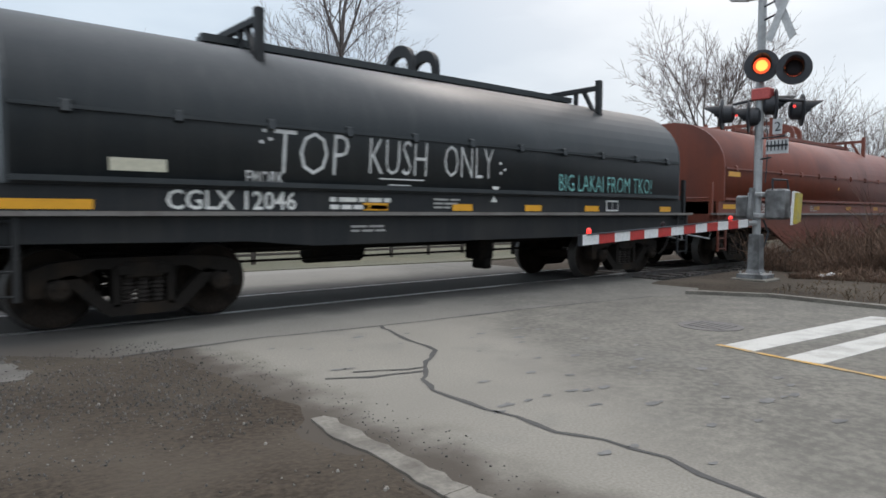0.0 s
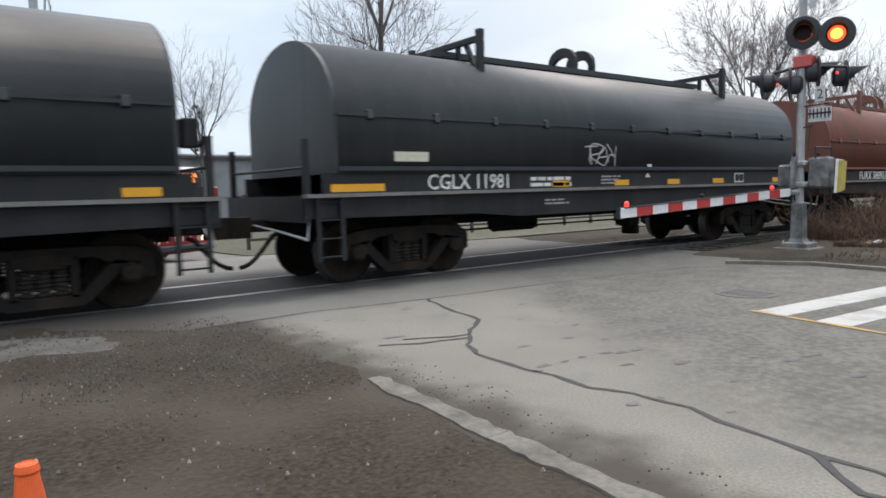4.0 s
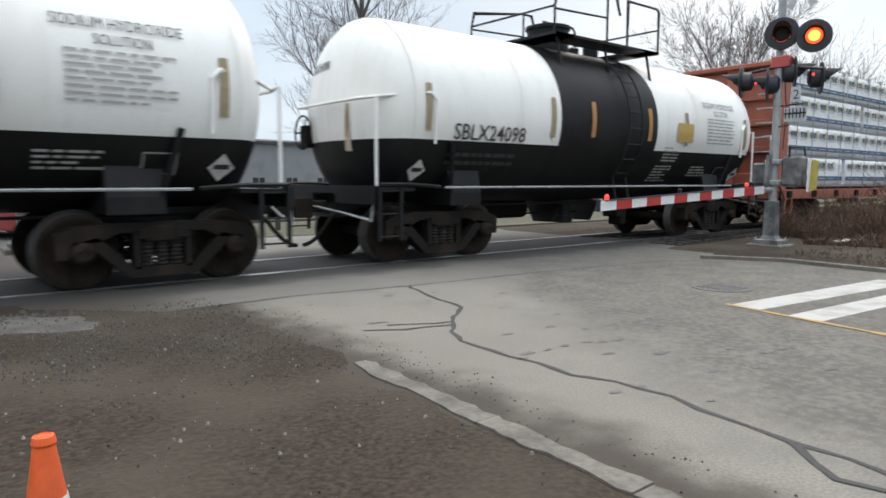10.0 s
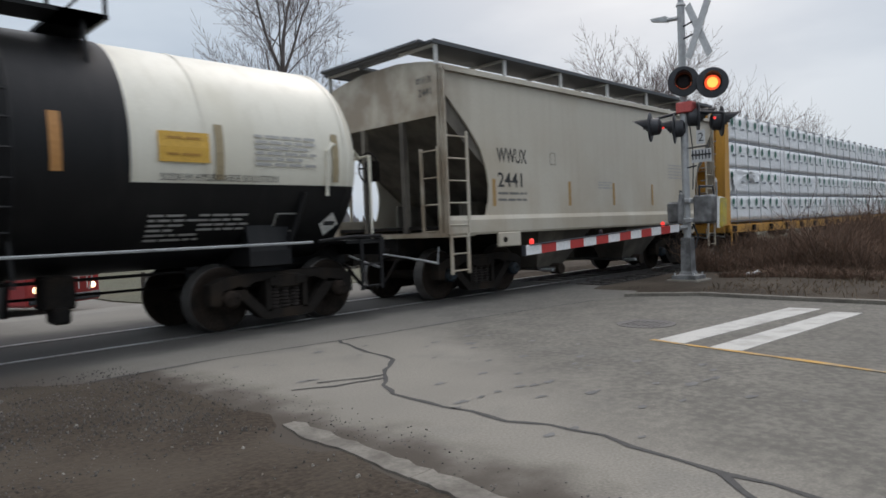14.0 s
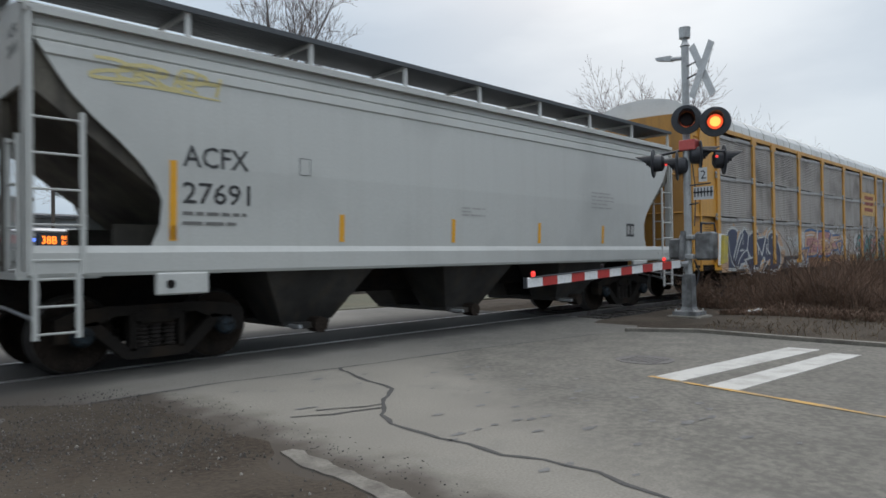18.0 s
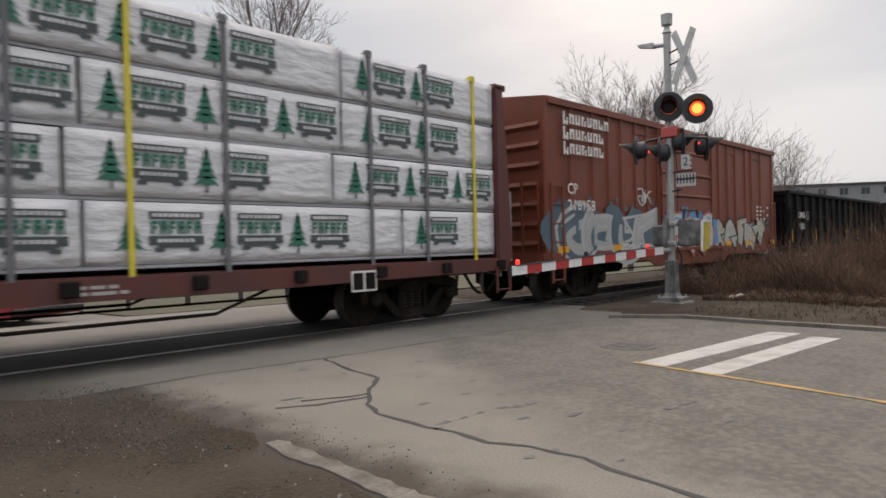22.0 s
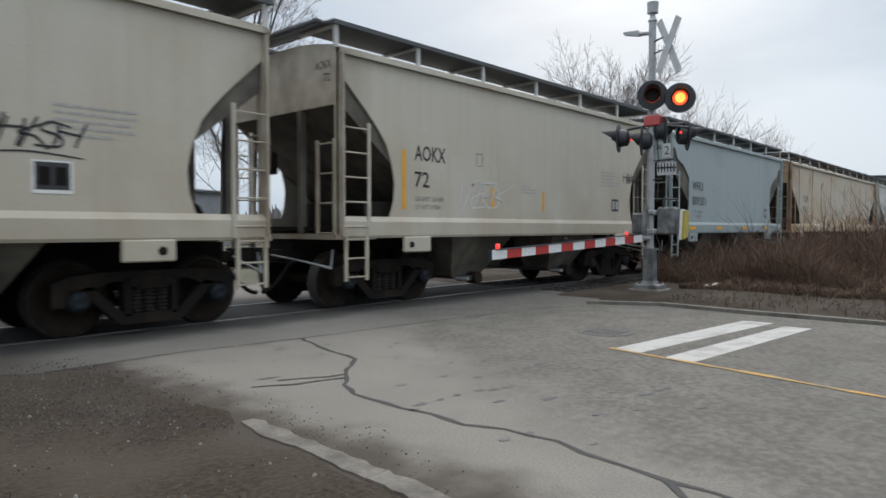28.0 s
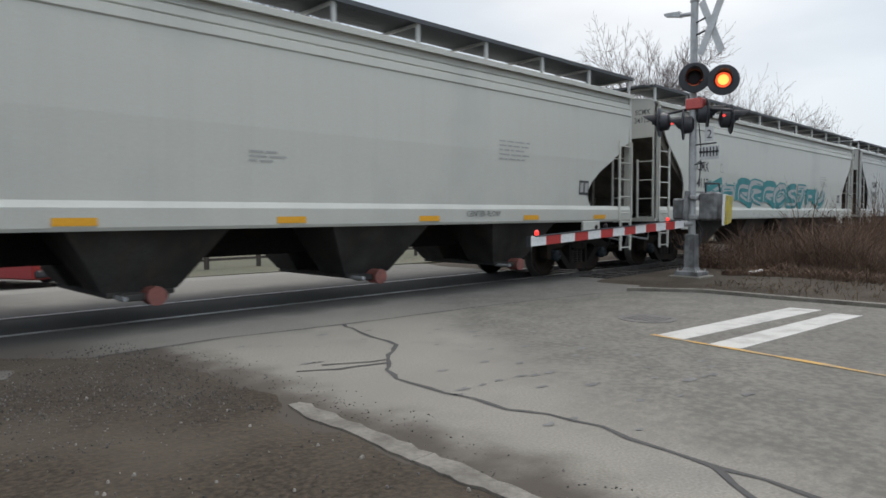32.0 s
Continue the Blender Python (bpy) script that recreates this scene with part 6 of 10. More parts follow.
    strips(car, [(-4.3, -3.1, 0.77, 1.19)], L_WHITE, under_sl, "sill_paint")
    strips(car, [(-3.1, 0.9, 0.77, 1.19)], M_SILLRUST, under_sl, "sill_paint")
    strips(car, [(3.4, 8.6, 0.80, 1.19)], L_TEAL, under_sl, "sill_paint")
    blob_letters(car, -10.6, 1.40, 4.2, 1.25, 5, [L_NAVY], L_WHITE, lou, seed=21, back=L_PEACH, fat=0.5)
    scrawl(car, -10.2, 1.40, 3.4, 1.2, 5, L_WHITE, flat_side(-y - 0.034), 0.05, 29)
    strips(car, [(-10.98, -10.3, 0.77, 1.19)], L_PEACH, flat_side(-y - 0.025), "sill_paint")
    scrawl(car, -5.6, 1.62, 1.6, 0.5, 4, L_WHITE, flat_side(-y - 0.03), 0.05, 22)
    scrawl(car, -6.35, 1.45, 0.5, 0.16, 4, L_WHITE, flat_side(-y - 0.03), 0.03, 23)
    blob_letters(car, -3.6, 1.65, 4.6, 0.95, 3, [L_PEACH, L_PINK], L_BLUE, lou, seed=24, back=L_WHITE, fat=0.55, shine=L_WHITE)
    blob_letters(car, 3.4, 1.62, 4.8, 0.85, 7, [L_TEAL, L_PINK, L_DEEP], M_SPRAYK, lou, seed=25, back=L_WHITE, fat=0.42, shine=L_WHITE)
    blob_letters(car, 8.7, 1.7, 1.2, 0.5, 3, [L_PINK, L_WHITE], L_WHITE, lou, seed=26)
    blob_letters(car, 1.5, 0.99, 0.7, 0.36, 2, [L_WHITE], L_WHITE, flat_side(-y - 0.024), seed=27, fat=0.6)
    scrawl(car, 1.6, 0.99, 0.4, 0.2, 2, M_SPRAYK, flat_side(-y - 0.034), 0.02, 28)
    return car


# ---- boxcar ----
def boxcar(label, L):
    car = thing("boxcar", label, "boxcar", "freight train")
    half = L / 2
    e = half - 0.75
    y = 1.50
    zb, zt = 1.05, 4.38
    bm = box(bmesh.new(), -e, e, -y, y, zb, zt)
    part("body", bm, M_BOXRED, car)
    for s in (-1, 1):
        for row in ((-e, -6.1, -5.2, -4.5, -3.9, -3.2, -2.6), (1.5, 2.05, 2.73, 3.39, 4.26, 4.81, 5.67, 6.81)):
            for x in row:
                bm = bmesh.new()
                prism(bm, [(x - 0.07, s * y), (x - 0.04, s * (y + 0.05)), (x + 0.04, s * (y + 0.05)), (x + 0.07, s * y)], zb - 0.05, zt - 0.02, "z")
                bmesh.ops.recalc_face_normals(bm, faces=bm.faces)
                part("side_post", bm, M_BOXRED, car)
            for x, x2 in ((row[2], row[3]), (row[5], row[6])):
                bm = box(bmesh.new(), x + 0.08, x2 - 0.08, *sorted((s * y, s * (y + 0.03))), zt - 0.38, zt - 0.30)
                part("panel_rib", bm, M_BOXRED, car)
        bm = box(bmesh.new(), -1.98, 1.3, *sorted((s * y, s * (y + 0.06))), zb + 0.08, zt - 0.15)
        door = part("door", bm, M_BOXRED, car)
        for zz in (1.7, 1.95, 2.55, 3.15, 3.75):
            bm = prism(bmesh.new(), [(s * (y + 0.06), zz - 0.05), (s * (y + 0.10), zz - 0.02), (s * (y + 0.10), zz + 0.02), (s * (y + 0.06), zz + 0.05)], -1.95, 1.27, "x")
            bmesh.ops.recalc_face_normals(bm, faces=bm.faces)
            part("door_rib", bm, M_BOXRED, door)
        for xx in (-1.95, 1.3, -2.15):
            bm = rod(bmesh.new(), (xx, s * (y + 0.1), zb), (xx, s * (y + 0.1), zt - 0.15), 0.025, 6)
            part("lock_rod", bm, M_BOXRED, door)
        bm = box(bmesh.new(), -e, e, *sorted((s * y, s * (y + 0.08))), zt - 0.12, zt + 0.02)
        part("top_rail", bm, M_BOXRED, car)
        bm = bmesh.new()
        prism(bm, [(-e, 1.12), (-e, 0.86), (-2.6, 0.84), (-2.2, 0.66), (2.2, 0.66), (2.6, 0.84), (e, 0.86), (e, 1.12)], s * y, s * (y + 0.06), "y")
        bmesh.ops.recalc_face_normals(bm, faces=bm.faces)
        part("side_sill", bm, M_BOXRED, car)
        bm = box(bmesh.new(), -4.2, 2.2, *sorted((s * (y + 0.06), s * (y + 0.12))), zb + 0.0, zb + 0.08)
        part("door_track", bm, M_BOXRED, car)
        for ex in (-1, 1):
            ladder(car, ex * (e - 0.3), s * (y + 0.07), 0.5, 2.6, 0.42, 6, M_BOXRED)
    roof = [(-y - 0.05, zt), (-y, zt + 0.04), (0, zt + 0.22), (y, zt + 0.04), (y + 0.05, zt)]
    bm = prism(bmesh.new(), roof, -e, e, "x")
    bmesh.ops.recalc_face_normals(bm, faces=bm.faces)
    part("roof", bm, M_BOXRED, car)
    for s in (-1, 1):
        for zz in [1.3 + 0.42 * k for k in range(7)]:
            bm = prism(bmesh.new(), [(s * e, zz - 0.09), (s * (e + 0.07), zz), (s * e, zz + 0.09)], -1.35, 1.35, "y")
            bmesh.ops.recalc_face_normals(bm, faces=bm.faces)
            part("end_corrugation", bm, M_BOXRED, car)
        bm = box(bmesh.new(), *sorted((s * e, s * (e + 0.12))), -y, y, 0.85, 1.12)
        part("end_sill", bm, M_BOXRED, car)
        ladder(car, s * (e + 0.1), -1.15, 0.9, 2.7, 0.42, 5, M_BOXRED, along="y")
    handwheel(car, -e - 0.15, 0.5, 2.6, -1)
    bm = bmesh.new()
    box(bm, -e, e, -0.35, 0.35, 0.72, 1.05)
    box(bm, -e, e, -y + 0.05, y - 0.05, 0.98, 1.06)
    part("underframe", bm, M_UNDER, car)
    under_gear(car, half, 0.9)
    couplers(car, half)
    for s in (-1, 1):
        bogie(car, s * (half - 2.6))
    surf = flat_side(-y - 0.105)
    wall = flat_side(-y - 0.008)
    dsurf = flat_side(-y - 0.066)
    # owner's name, as plain bars
    for k, (n, zz) in enumerate(((8, 4.0), (7, 3.68), (7, 3.36))):
        bars = []
        for i in range(n):
            xa, hh = -6.5 + 0.24 * i, 0.11 if i else 0.14
            bars += [(xa, xa + 0.065, zz - hh, zz + hh), (xa + 0.12, xa + 0.185, zz - hh, zz + (hh if i % 3 else 0.02)), (xa + 0.065, xa + 0.12, zz + (0.05 if i % 2 else -0.1), zz + (0.1 if i % 2 else -0.05))]
        strips(car, bars, M_LETTER, surf, "owner_name")
    write_on(car, "CP", -6.38, 2.5, 0.24, M_LETTER, surf, 0.4, bold=0.01)
    write_on(car, "216158", -6.38, 2.15, 0.24, M_LETTER, surf, 1.1, bold=0.01)
    vs, fs = letters("CP 216158", 0.17, 0.95, bold=0.01)
    paint_mesh("lettering", [(-e - 0.09, 0.75 - a, 4.12 + b) for a, b in vs], fs, M_LETTER, car)
    for i, tx in enumerate(("CLOSE AND LOCK", "DOORS BEFORE", "MOVING CAR")):
        write_on(car, tx, -0.73 + 0.05 * i, 3.66 - 0.16 * i, 0.11, M_LETTER, dsurf, 0.78 - 0.08 * i, bold=0.012)
    lines_of_print(car, -1.5, 2.95, 0.33, 3, M_LETTER, dsurf, 0.08, 0.045, seed=3)
    for q in range(4):
        lines_of_print(car, 5.0 + 0.33 * q, 2.4, 0.16, 5, M_LETTER, surf, 0.13, 0.06, seed=20 + q)
    strips(car, [(5.8, 6.2, 1.68, 2.0)], M_BLACKLETTER, surf, "inspection_stencil")
    for x in (-e + 0.3, -e + 2.6, 2.4, 4.1, e - 0.6):
        strips(car, [(x, x + 0.42, 1.12, 1.26)], M_REFLECT, flat_side(-y - 0.068), "reflector")
    silver = mat("silver_white_spray", (0.46, 0.46, 0.45), 0.5, spot=(0.36, 0.36, 0.36), scale=3.0, spot_soft=0.3)
    cream = mat("cream_spray", (0.44, 0.38, 0.28), 0.6, spot=(0.3, 0.22, 0.13), scale=2.5, spot_soft=0.3)
    slate = mat("slate_blue_spray", (0.055, 0.10, 0.13), 0.6, spot=(0.11, 0.16, 0.19), scale=1.2, spot_soft=0.3)
    blob_letters(car, -1.5, 1.58, 2.75, 1.0, 4, [silver], mat("salmon_red_spray", (0.42, 0.10, 0.085), 0.6), flat_side(-y - 0.104), seed=36, back=M_SPRAYB, fat=0.5, shine=M_SPRAYB)
    blob_letters(car, 1.55, 1.48, 4.3, 1.0, 5, [cream, M_SPRAYG], M_SPRAYK, flat_side(-y - 0.055), seed=32, fat=0.42, shine=silver)
    blob_letters(car, -6.5, 1.55, 4.4, 1.3, 4, [slate, M_SPRAYG], silver, flat_side(-y - 0.055), seed=38, back=slate, fat=0.5, shine=silver)
    scrawl(car, -4.0, 1.1, 0.8, 0.3, 4, M_SPRAYW, flat_side(-y - 0.07), 0.05, 35)
    scrawl(car, -3.1, 2.45, 0.55, 0.4, 3, M_SPRAYW, flat_side(-y - 0.056), 0.04, 34)
    return car


# ---- gondola ----
M_SPRAYPB = mat("thin_pale_blue_spray", (0.07, 0.20, 0.33), 0.6, spot=(0.16, 0.28, 0.36), scale=4.0, spot_soft=0.3)


def gondola(label, L, text=None, tags=False, seed=1, zt=3.05):
    car = thing("gondola_wagon", label, "gondola wagon", "freight train")
    half = L / 2
    coat = M_BLUEGONDOLA if tags else M_GONDOLA
    e = half - 0.75
    y = 1.46
    zb = 0.98
    for s in (-1, 1):
        bm = box(bmesh.new(), -e, e, *sorted((s * y, s * (y - 0.03))), zb, zt)
        part("side_wall", bm, coat, car)
        n = 15
        for k in range(n + 1):
            x = -e + 0.05 + (2 * e - 0.1) * k / n
            bm = bmesh.new()
            prism(bm, [(x - 0.11, s * y), (x - 0.07, s * (y + 0.11)), (x + 0.07, s * (y + 0.11)), (x + 0.11, s * y)], zb, zt - 0.05, "z")
            bmesh.ops.recalc_face_normals(bm, faces=bm.faces)
            part("side_post", bm, coat, car)
        bm = box(bmesh.new(), -e, e, *sorted((s * (y - 0.06), s * (y + 0.14))), zt - 0.08, zt + 0.06, 0.02)
        part("top_chord", bm, coat, car)
        bm = box(bmesh.new(), -e, e, *sorted((s * (y - 0.03), s * (y + 0.07))), 0.86, zb + 0.05)
        part("side_sill", bm, coat, car)
        if not tags:
            # the side hangs lower between the bogies
            bm = prism(bmesh.new(), [(-half + 3.2, 0.9), (-half + 3.5, 0.66), (half - 3.5, 0.66), (half - 3.2, 0.9)], *sorted((s * (y - 0.02), s * (y + 0.075))), "y")
            bmesh.ops.recalc_face_normals(bm, faces=bm.faces)
            part("belly_plate", bm, coat, car)
            part("brake_rod", rod(bmesh.new(), (-half + 2.6, s * 1.0, 0.46), (-1.4, s * 1.0, 0.56), 0.016, 6), M_UNDER, car)
            part("rod_hanger", box(bmesh.new(), -half + 4.15, -half + 4.25, s * 1.0 - 0.02, s * 1.0 + 0.02, 0.44, 0.98), M_UNDER, car)
    for s in (-1, 1):
        bm = box(bmesh.new(), *sorted((s * e, s * (e - 0.04))), -y, y, zb, zt)
        part("end_wall", bm, coat, car)
        for zz in (1.5, 2.1, 2.7, 3.02):
            bm = box(bmesh.new(), *sorted((s * e, s * (e + 0.1))), -y, y, zz - 0.06, zz + 0.06)
            part("end_rib", bm, coat, car)
        ladder(car, s * (e - 0.28), -y - 0.13, 0.5, 2.4, 0.4, 5, coat)
        ladder(car, s * (e + 0.12), -1.1, 0.9, 2.6, 0.42, 5, coat, along="y")
    bm = bmesh.new()
    box(bm, -e, e, -y, y, 0.98, 1.06)
    box(bm, -e, e, -0.35, 0.35, 0.7, 1.0)
    box(bm, -e + 4.2, e - 4.2, -1.2, 1.2, 0.66, 1.0)
    part("floor_pan", bm, M_UNDER, car)
    handwheel(car, -e - 0.12, 0.4, 2.3, -1)
    under_gear(car, half, 0.9)
    couplers(car, half)
    for s in (-1, 1):
        bogie(car, s * (half - (2.2 if tags else 1.85)))
    surf = flat_side(-y - 0.006)
    px = (2 * e - 0.1) / 15
    if text:
        write_on(car, text[0], -6.5, 2.19, 0.25, M_LETTER, flat_side(-y - 0.115), 0.85, bold=0.012)
        write_on(car, text[1], -6.38, 1.76, 0.25, M_LETTER, flat_side(-y - 0.115), 0.62, bold=0.012)
    for k in (0, 3, 5, 8, 10, 13):
        x = -e + 0.05 + px * k + px * 0.1
        if tags:
            strips(car, [(x + 0.2, x + 0.66, 1.30, 1.43)], M_REFLECT, flat_side(-y - 0.01), "reflector")
            if k == 13:
                for q in range(3):
                    lines_of_print(car, x + 0.15 + 0.25 * q, 1.78, 0.12, 6, M_DIMLETTER, surf, 0.1, 0.04, seed=k + q)
            continue
    if not tags:
        for x in (-6.9, -3.77, -1.27, 1.17, 3.33, 6.95):
            strips(car, [(x - 0.055, x + 0.055, 1.14, 1.64)], M_REFLECT, surf, "reflector")
        for x, w in ((-4.85, 0.55), (-2.3, 0.42), (-1.2, 0.5), (-0.3, 0.3), (6.0, 0.4)):
            lines_of_print(car, x, 0.93, w, 2 if x < -4 else 1, M_LETTER, flat_side(-y - 0.081 if abs(x) < 5 else -y - 0.076), 0.06, 0.05, seed=int(x * 10) + 99)
        for r in ((-5.1, -4.78, 2.03, 2.05), (-5.1, -4.78, 2.33, 2.35), (-5.1, -5.08, 2.03, 2.35), (-4.8, -4.78, 2.03, 2.35)):
            strips(car, [r], M_LETTER, surf, "stencil_frame")
        write_on(car, "C", -4.99, 2.17, 0.13, M_LETTER, surf, bold=0.01)
        for q in range(3):
            lines_of_print(car, 6.2 + 0.22 * q, 1.9, 0.1, 4, M_DIMLETTER, surf, 0.1, 0.045, seed=60 + q)
    else:
        for k in range(0, 14):
            if k not in (1,):
                scrawl(car, -e + 0.3 + px * k, 1.62, px - 0.5, 0.52, 2 + k % 2, M_SPRAYPB if k < 13 else M_SPRAYW, surf, 0.024, seed * 50 + k)
        strips(car, [(-e + px * 4 + 0.3, -e + px * 4 + 0.8, 1.06, 1.14)], M_REFLECT, surf, "reflector")
    return car


def rust_runs(car, half, surf, n, z0, z1, width, seed, material):
    """Rust that has run down a side: narrow tapered streaks of uneven length."""
    rnd = random.Random(seed)
    for _ in range(n):
        x = rnd.uniform(-half + 2.3, half - 2.3)
        top = z1 - rnd.uniform(0, (z1 - z0) * 0.6) if width < 0.2 else z1 - rnd.uniform(0, 0.15)
        ln = rnd.uniform(0.25, 1.0) if width < 0.2 else rnd.uniform(0.1, 0.35)
        w = width * rnd.uniform(0.4, 1.3)
        vs, m = [], 8
        ph = rnd.uniform(0, 6)
        for k in range(m + 1):
            f = k / m
            q = w * (0.35 + 0.65 * math.sin(math.pi * min(1, 0.25 + 0.75 * f))) * 0.5 * (1 - 0.6 * f)
            xo = 0.02 * math.sin(ph + 5 * f)
            vs += [surf(x - q + xo, top - ln * f), surf(x + q + xo, top - ln * f)]
        paint_mesh("rust_streak", [(a, b - 0.001, cz) for a, b, cz in vs], [(2 * k, 2 * k + 1, 2 * k + 3, 2 * k + 2) for k in range(m)], material, car)


def long_run(car, x, top, low, w, surf, material, seed):
    """One long crooked run of rust from a seam down to the sill, wider where it has pooled."""
    rnd = random.Random(seed)
    vs, m = [], 18
    for k in range(m + 1):
        f = k / m
        q = w * (0.28 + 0.72 * abs(math.sin(seed + 5.3 * f))) * (1 - 0.72 * f) * 0.5 + 0.012
        xo = 0.05 * math.sin(seed * 1.7 + 4 * f) + 0.015 * rnd.uniform(-1, 1)
        z = top + (low - top) * f
        vs += [surf(x - q + xo, z), surf(x + q + xo, z)]
    paint_mesh("rust_streak", [(a, b - 0.002, cz) for a, b, cz in vs], [(2 * k, 2 * k + 1, 2 * k + 3, 2 * k + 2) for k in range(m)], material, car)


def amber_bars(car, surf, half, xs, z0=1.6, h=0.5, m=None):
    for x in xs:
        strips(car, [(-half + x, -half + x + 0.09, z0, z0 + h)], m or M_REFLECT, surf, "reflector")


def torn_wrap(car, x, z, w, h, bare=True):
    """A pack whose wrap has torn: a loose crumpled flap, and boards that show beneath it."""
    if bare:
        for k in range(5):
            bm = box(bmesh.new(), x + 0.05 * k, x + w, -1.452, -1.40, z + 0.035 * k, z + 0.035 * k + 0.031)
            part("bare_board", bm, mat("fresh_cut_lumber", (0.45, 0.29, 0.15), 0.7, grain=0.2, stretch=(0.2, 1, 6)), car, "fresh tan board showing under torn wrap")
    rnd = random.Random(int(z * 10))
    nx, nz = 12, 6
    bm = bmesh.new()
    rows = [[bm.verts.new((x + w * (i / nx) * (1.0 - 0.25 * j / nz) + rnd.uniform(-0.02, 0.02), -1.47 - rnd.uniform(0.0, 0.09), z + h - (h * 0.85 * j / nz) * (0.55 + 0.45 * math.cos(i * 0.4)) + rnd.uniform(-0.02, 0.02))) for i in range(nx + 1)] for j in range(nz + 1)]
    for p, q in zip(rows, rows[1:]):
        for i in range(nx):
            bm.faces.new((p[i], p[i + 1], q[i + 1], q[i]))
    part("torn_flap", bm, M_DARKSTRAP if bare else M_WRAP, car, "loose torn flap of wrap", smooth=True)


def plain_figure(car, x, z, w, h, surf):
    """A painted creature, as plain shapes only."""
    def oval(cx, cz, rx, rz, m, d, n=20):
        vs = []
        for i in range(n):
            a = math.tau * i / n
            p = surf(x + w * (cx + rx * math.cos(a)), z + h * (cz + rz * math.sin(a)))
            vs.append((p[0], p[1] - d, p[2]))
        paint_mesh("graffiti", vs, [tuple(range(n))], m, car)
    oval(0.1, 0.3, 0.12, 0.09, M_SPRAYP, 0.001)
    oval(0.92, 0.3, 0.12, 0.09, M_SPRAYP, 0.001)
    oval(0.5, 0.33, 0.34, 0.27, M_SPRAYK, 0.002)
    oval(0.5, 0.72, 0.34, 0.2, M_SPRAYK, 0.002)
    oval(0.5, 0.93, 0.22, 0.08, M_SPRAYG, 0.003)
    oval(0.26, 0.9, 0.1, 0.08, M_SPRAYG, 0.0025)
    oval(0.76, 0.9, 0.1, 0.08, M_SPRAYG, 0.0025)
    oval(0.5, 0.56, 0.25, 0.1, M_SPRAYG, 0.004)
    oval(0.36, 0.33, 0.2, 0.13, M_SPRAYG, 0.0035)
    oval(0.66, 0.3, 0.16, 0.13, M_SPRAYN, 0.0038)
    oval(0.34, 0.05, 0.13, 0.05, M_SPRAYK, 0.002)
    oval(0.68, 0.05, 0.13, 0.05, M_SPRAYK, 0.002)
    oval(0.52, 0.04, 0.07, 0.06, M_SPRAYW, 0.0028)


# ---- the train, wagon by wagon ----
BOUNDS = [0.43, 14.83, 30.76, 46.99, 61.32, 75.92, 90.52, 105.19, 119.88, 134.46, 147.81, 160.49, 183.39, 195.48, 207.73, 219.83,
          243.02, 258.63, 274.03, 301.26, 323.98, 339.54, 356.37, 373.09, 389.61, 401.62, 413.52, 425.35, 444.73, 464.17, 482.41, 503.9]
RUN = [(0, 0.0), (4, 57.88), (8, 114.76), (12, 171.54), (16, 228.86), (20, 285.33), (24, 340.76), (28, 395.69), (32, 449.47)]
LEN = [b - a for a, b in zip(BOUNDS, BOUNDS[1:])]
CARS = []


def tag_word(car, word, x, z, h, m, surf, w=None, bold=0.01, shear=0.0):
    return write_on(car, word, x, z, h, m, surf, w, "graffiti_tag", shear, bold)


def black_coil(i, mark, num, label):
    car, sl, hood, half = coil_wagon(label, LEN[i], M_BLACKHOOD, M_BLACK, (mark + " " + num, 2.55, 1.62))
    for x in (0.95, 5.2, 6.85, 8.5, 10.15, 12.7):
        strips(car, [(-half + x, -half + x + (0.85 if x < 2 else 0.42), 1.345, 1.45)], M_REFLECT, sl, "reflector")
    strips(car, [(-half + 1.95, -half + 2.55, 1.76, 1.9)], mat("pale_notice_plate", (0.5, 0.47, 0.36), 0.5), hood, "notice_plate")
    strips(car, [(half - 3.6, half - 3.2, 1.35, 1.56)], M_LETTER, sl, "inspection_stencil")
    strips(car, [(half - 3.57, half - 3.41, 1.38, 1.53), (half - 3.39, half - 3.23, 1.38, 1.53)], M_BLACK, flat_side(-1.452), "inspection_stencil")
    lines_of_print(car, -half + 5.0, 1.14, 0.6, 2, M_DIMLETTER, flat_side(-1.446), 0.06, 0.03, seed=i)
    paint_mesh("arrow_mark", [hood(0.55 + a, 1.62 + b) for a, b in ((0, 0), (0.09, 0.12), (-0.09, 0.12))], [(0, 1, 2)], M_LETTER, car)
    paint_mesh("arrow_mark", [sl(0.55 + a, 1.49 + b) for a, b in ((-0.08, 0), (0.08, 0), (0, 0.1))], [(0, 1, 2)], M_LETTER, car)
    return car, hood, half


c, hood, half = black_coil(0, "CGLX", "12046", "black coil wagon with a rounded hood and white graffiti")
CARS.append(c)
tag_word(c, "TOP", -3.35, 2.08, 0.55, M_SPRAYW, hood, 1.1, -0.014, 0.1)
tag_word(c, "KUSH", -1.93, 2.1, 0.5, M_SPRAYW, hood, 1.05, -0.014, 0.1)
tag_word(c, "ONLY", -0.55, 2.1, 0.48, M_SPRAYW, hood, 1.05, -0.014, 0.05)
tag_word(c, "BIG LAKAI FROM TKO!", 2.15, 1.86, 0.3, M_SPRAYT, hood, 2.95, -0.01)
write_on(c, "EMORK", -3.72, 1.74, 0.17, M_SPRAYW, hood, 0.5, "tag", bold=0.004)
for dx, dz in ((-0.18, 0.34), (-0.1, 0.24), (-0.22, 0.2), (3.95, 0.14), (4.05, 0.04), (3.96, -0.02)):
    strips(c, [(-3.32 + dx, -3.27 + dx, 1.96 + dz, 2.0 + dz)], M_SPRAYW, hood, "tag_dot")
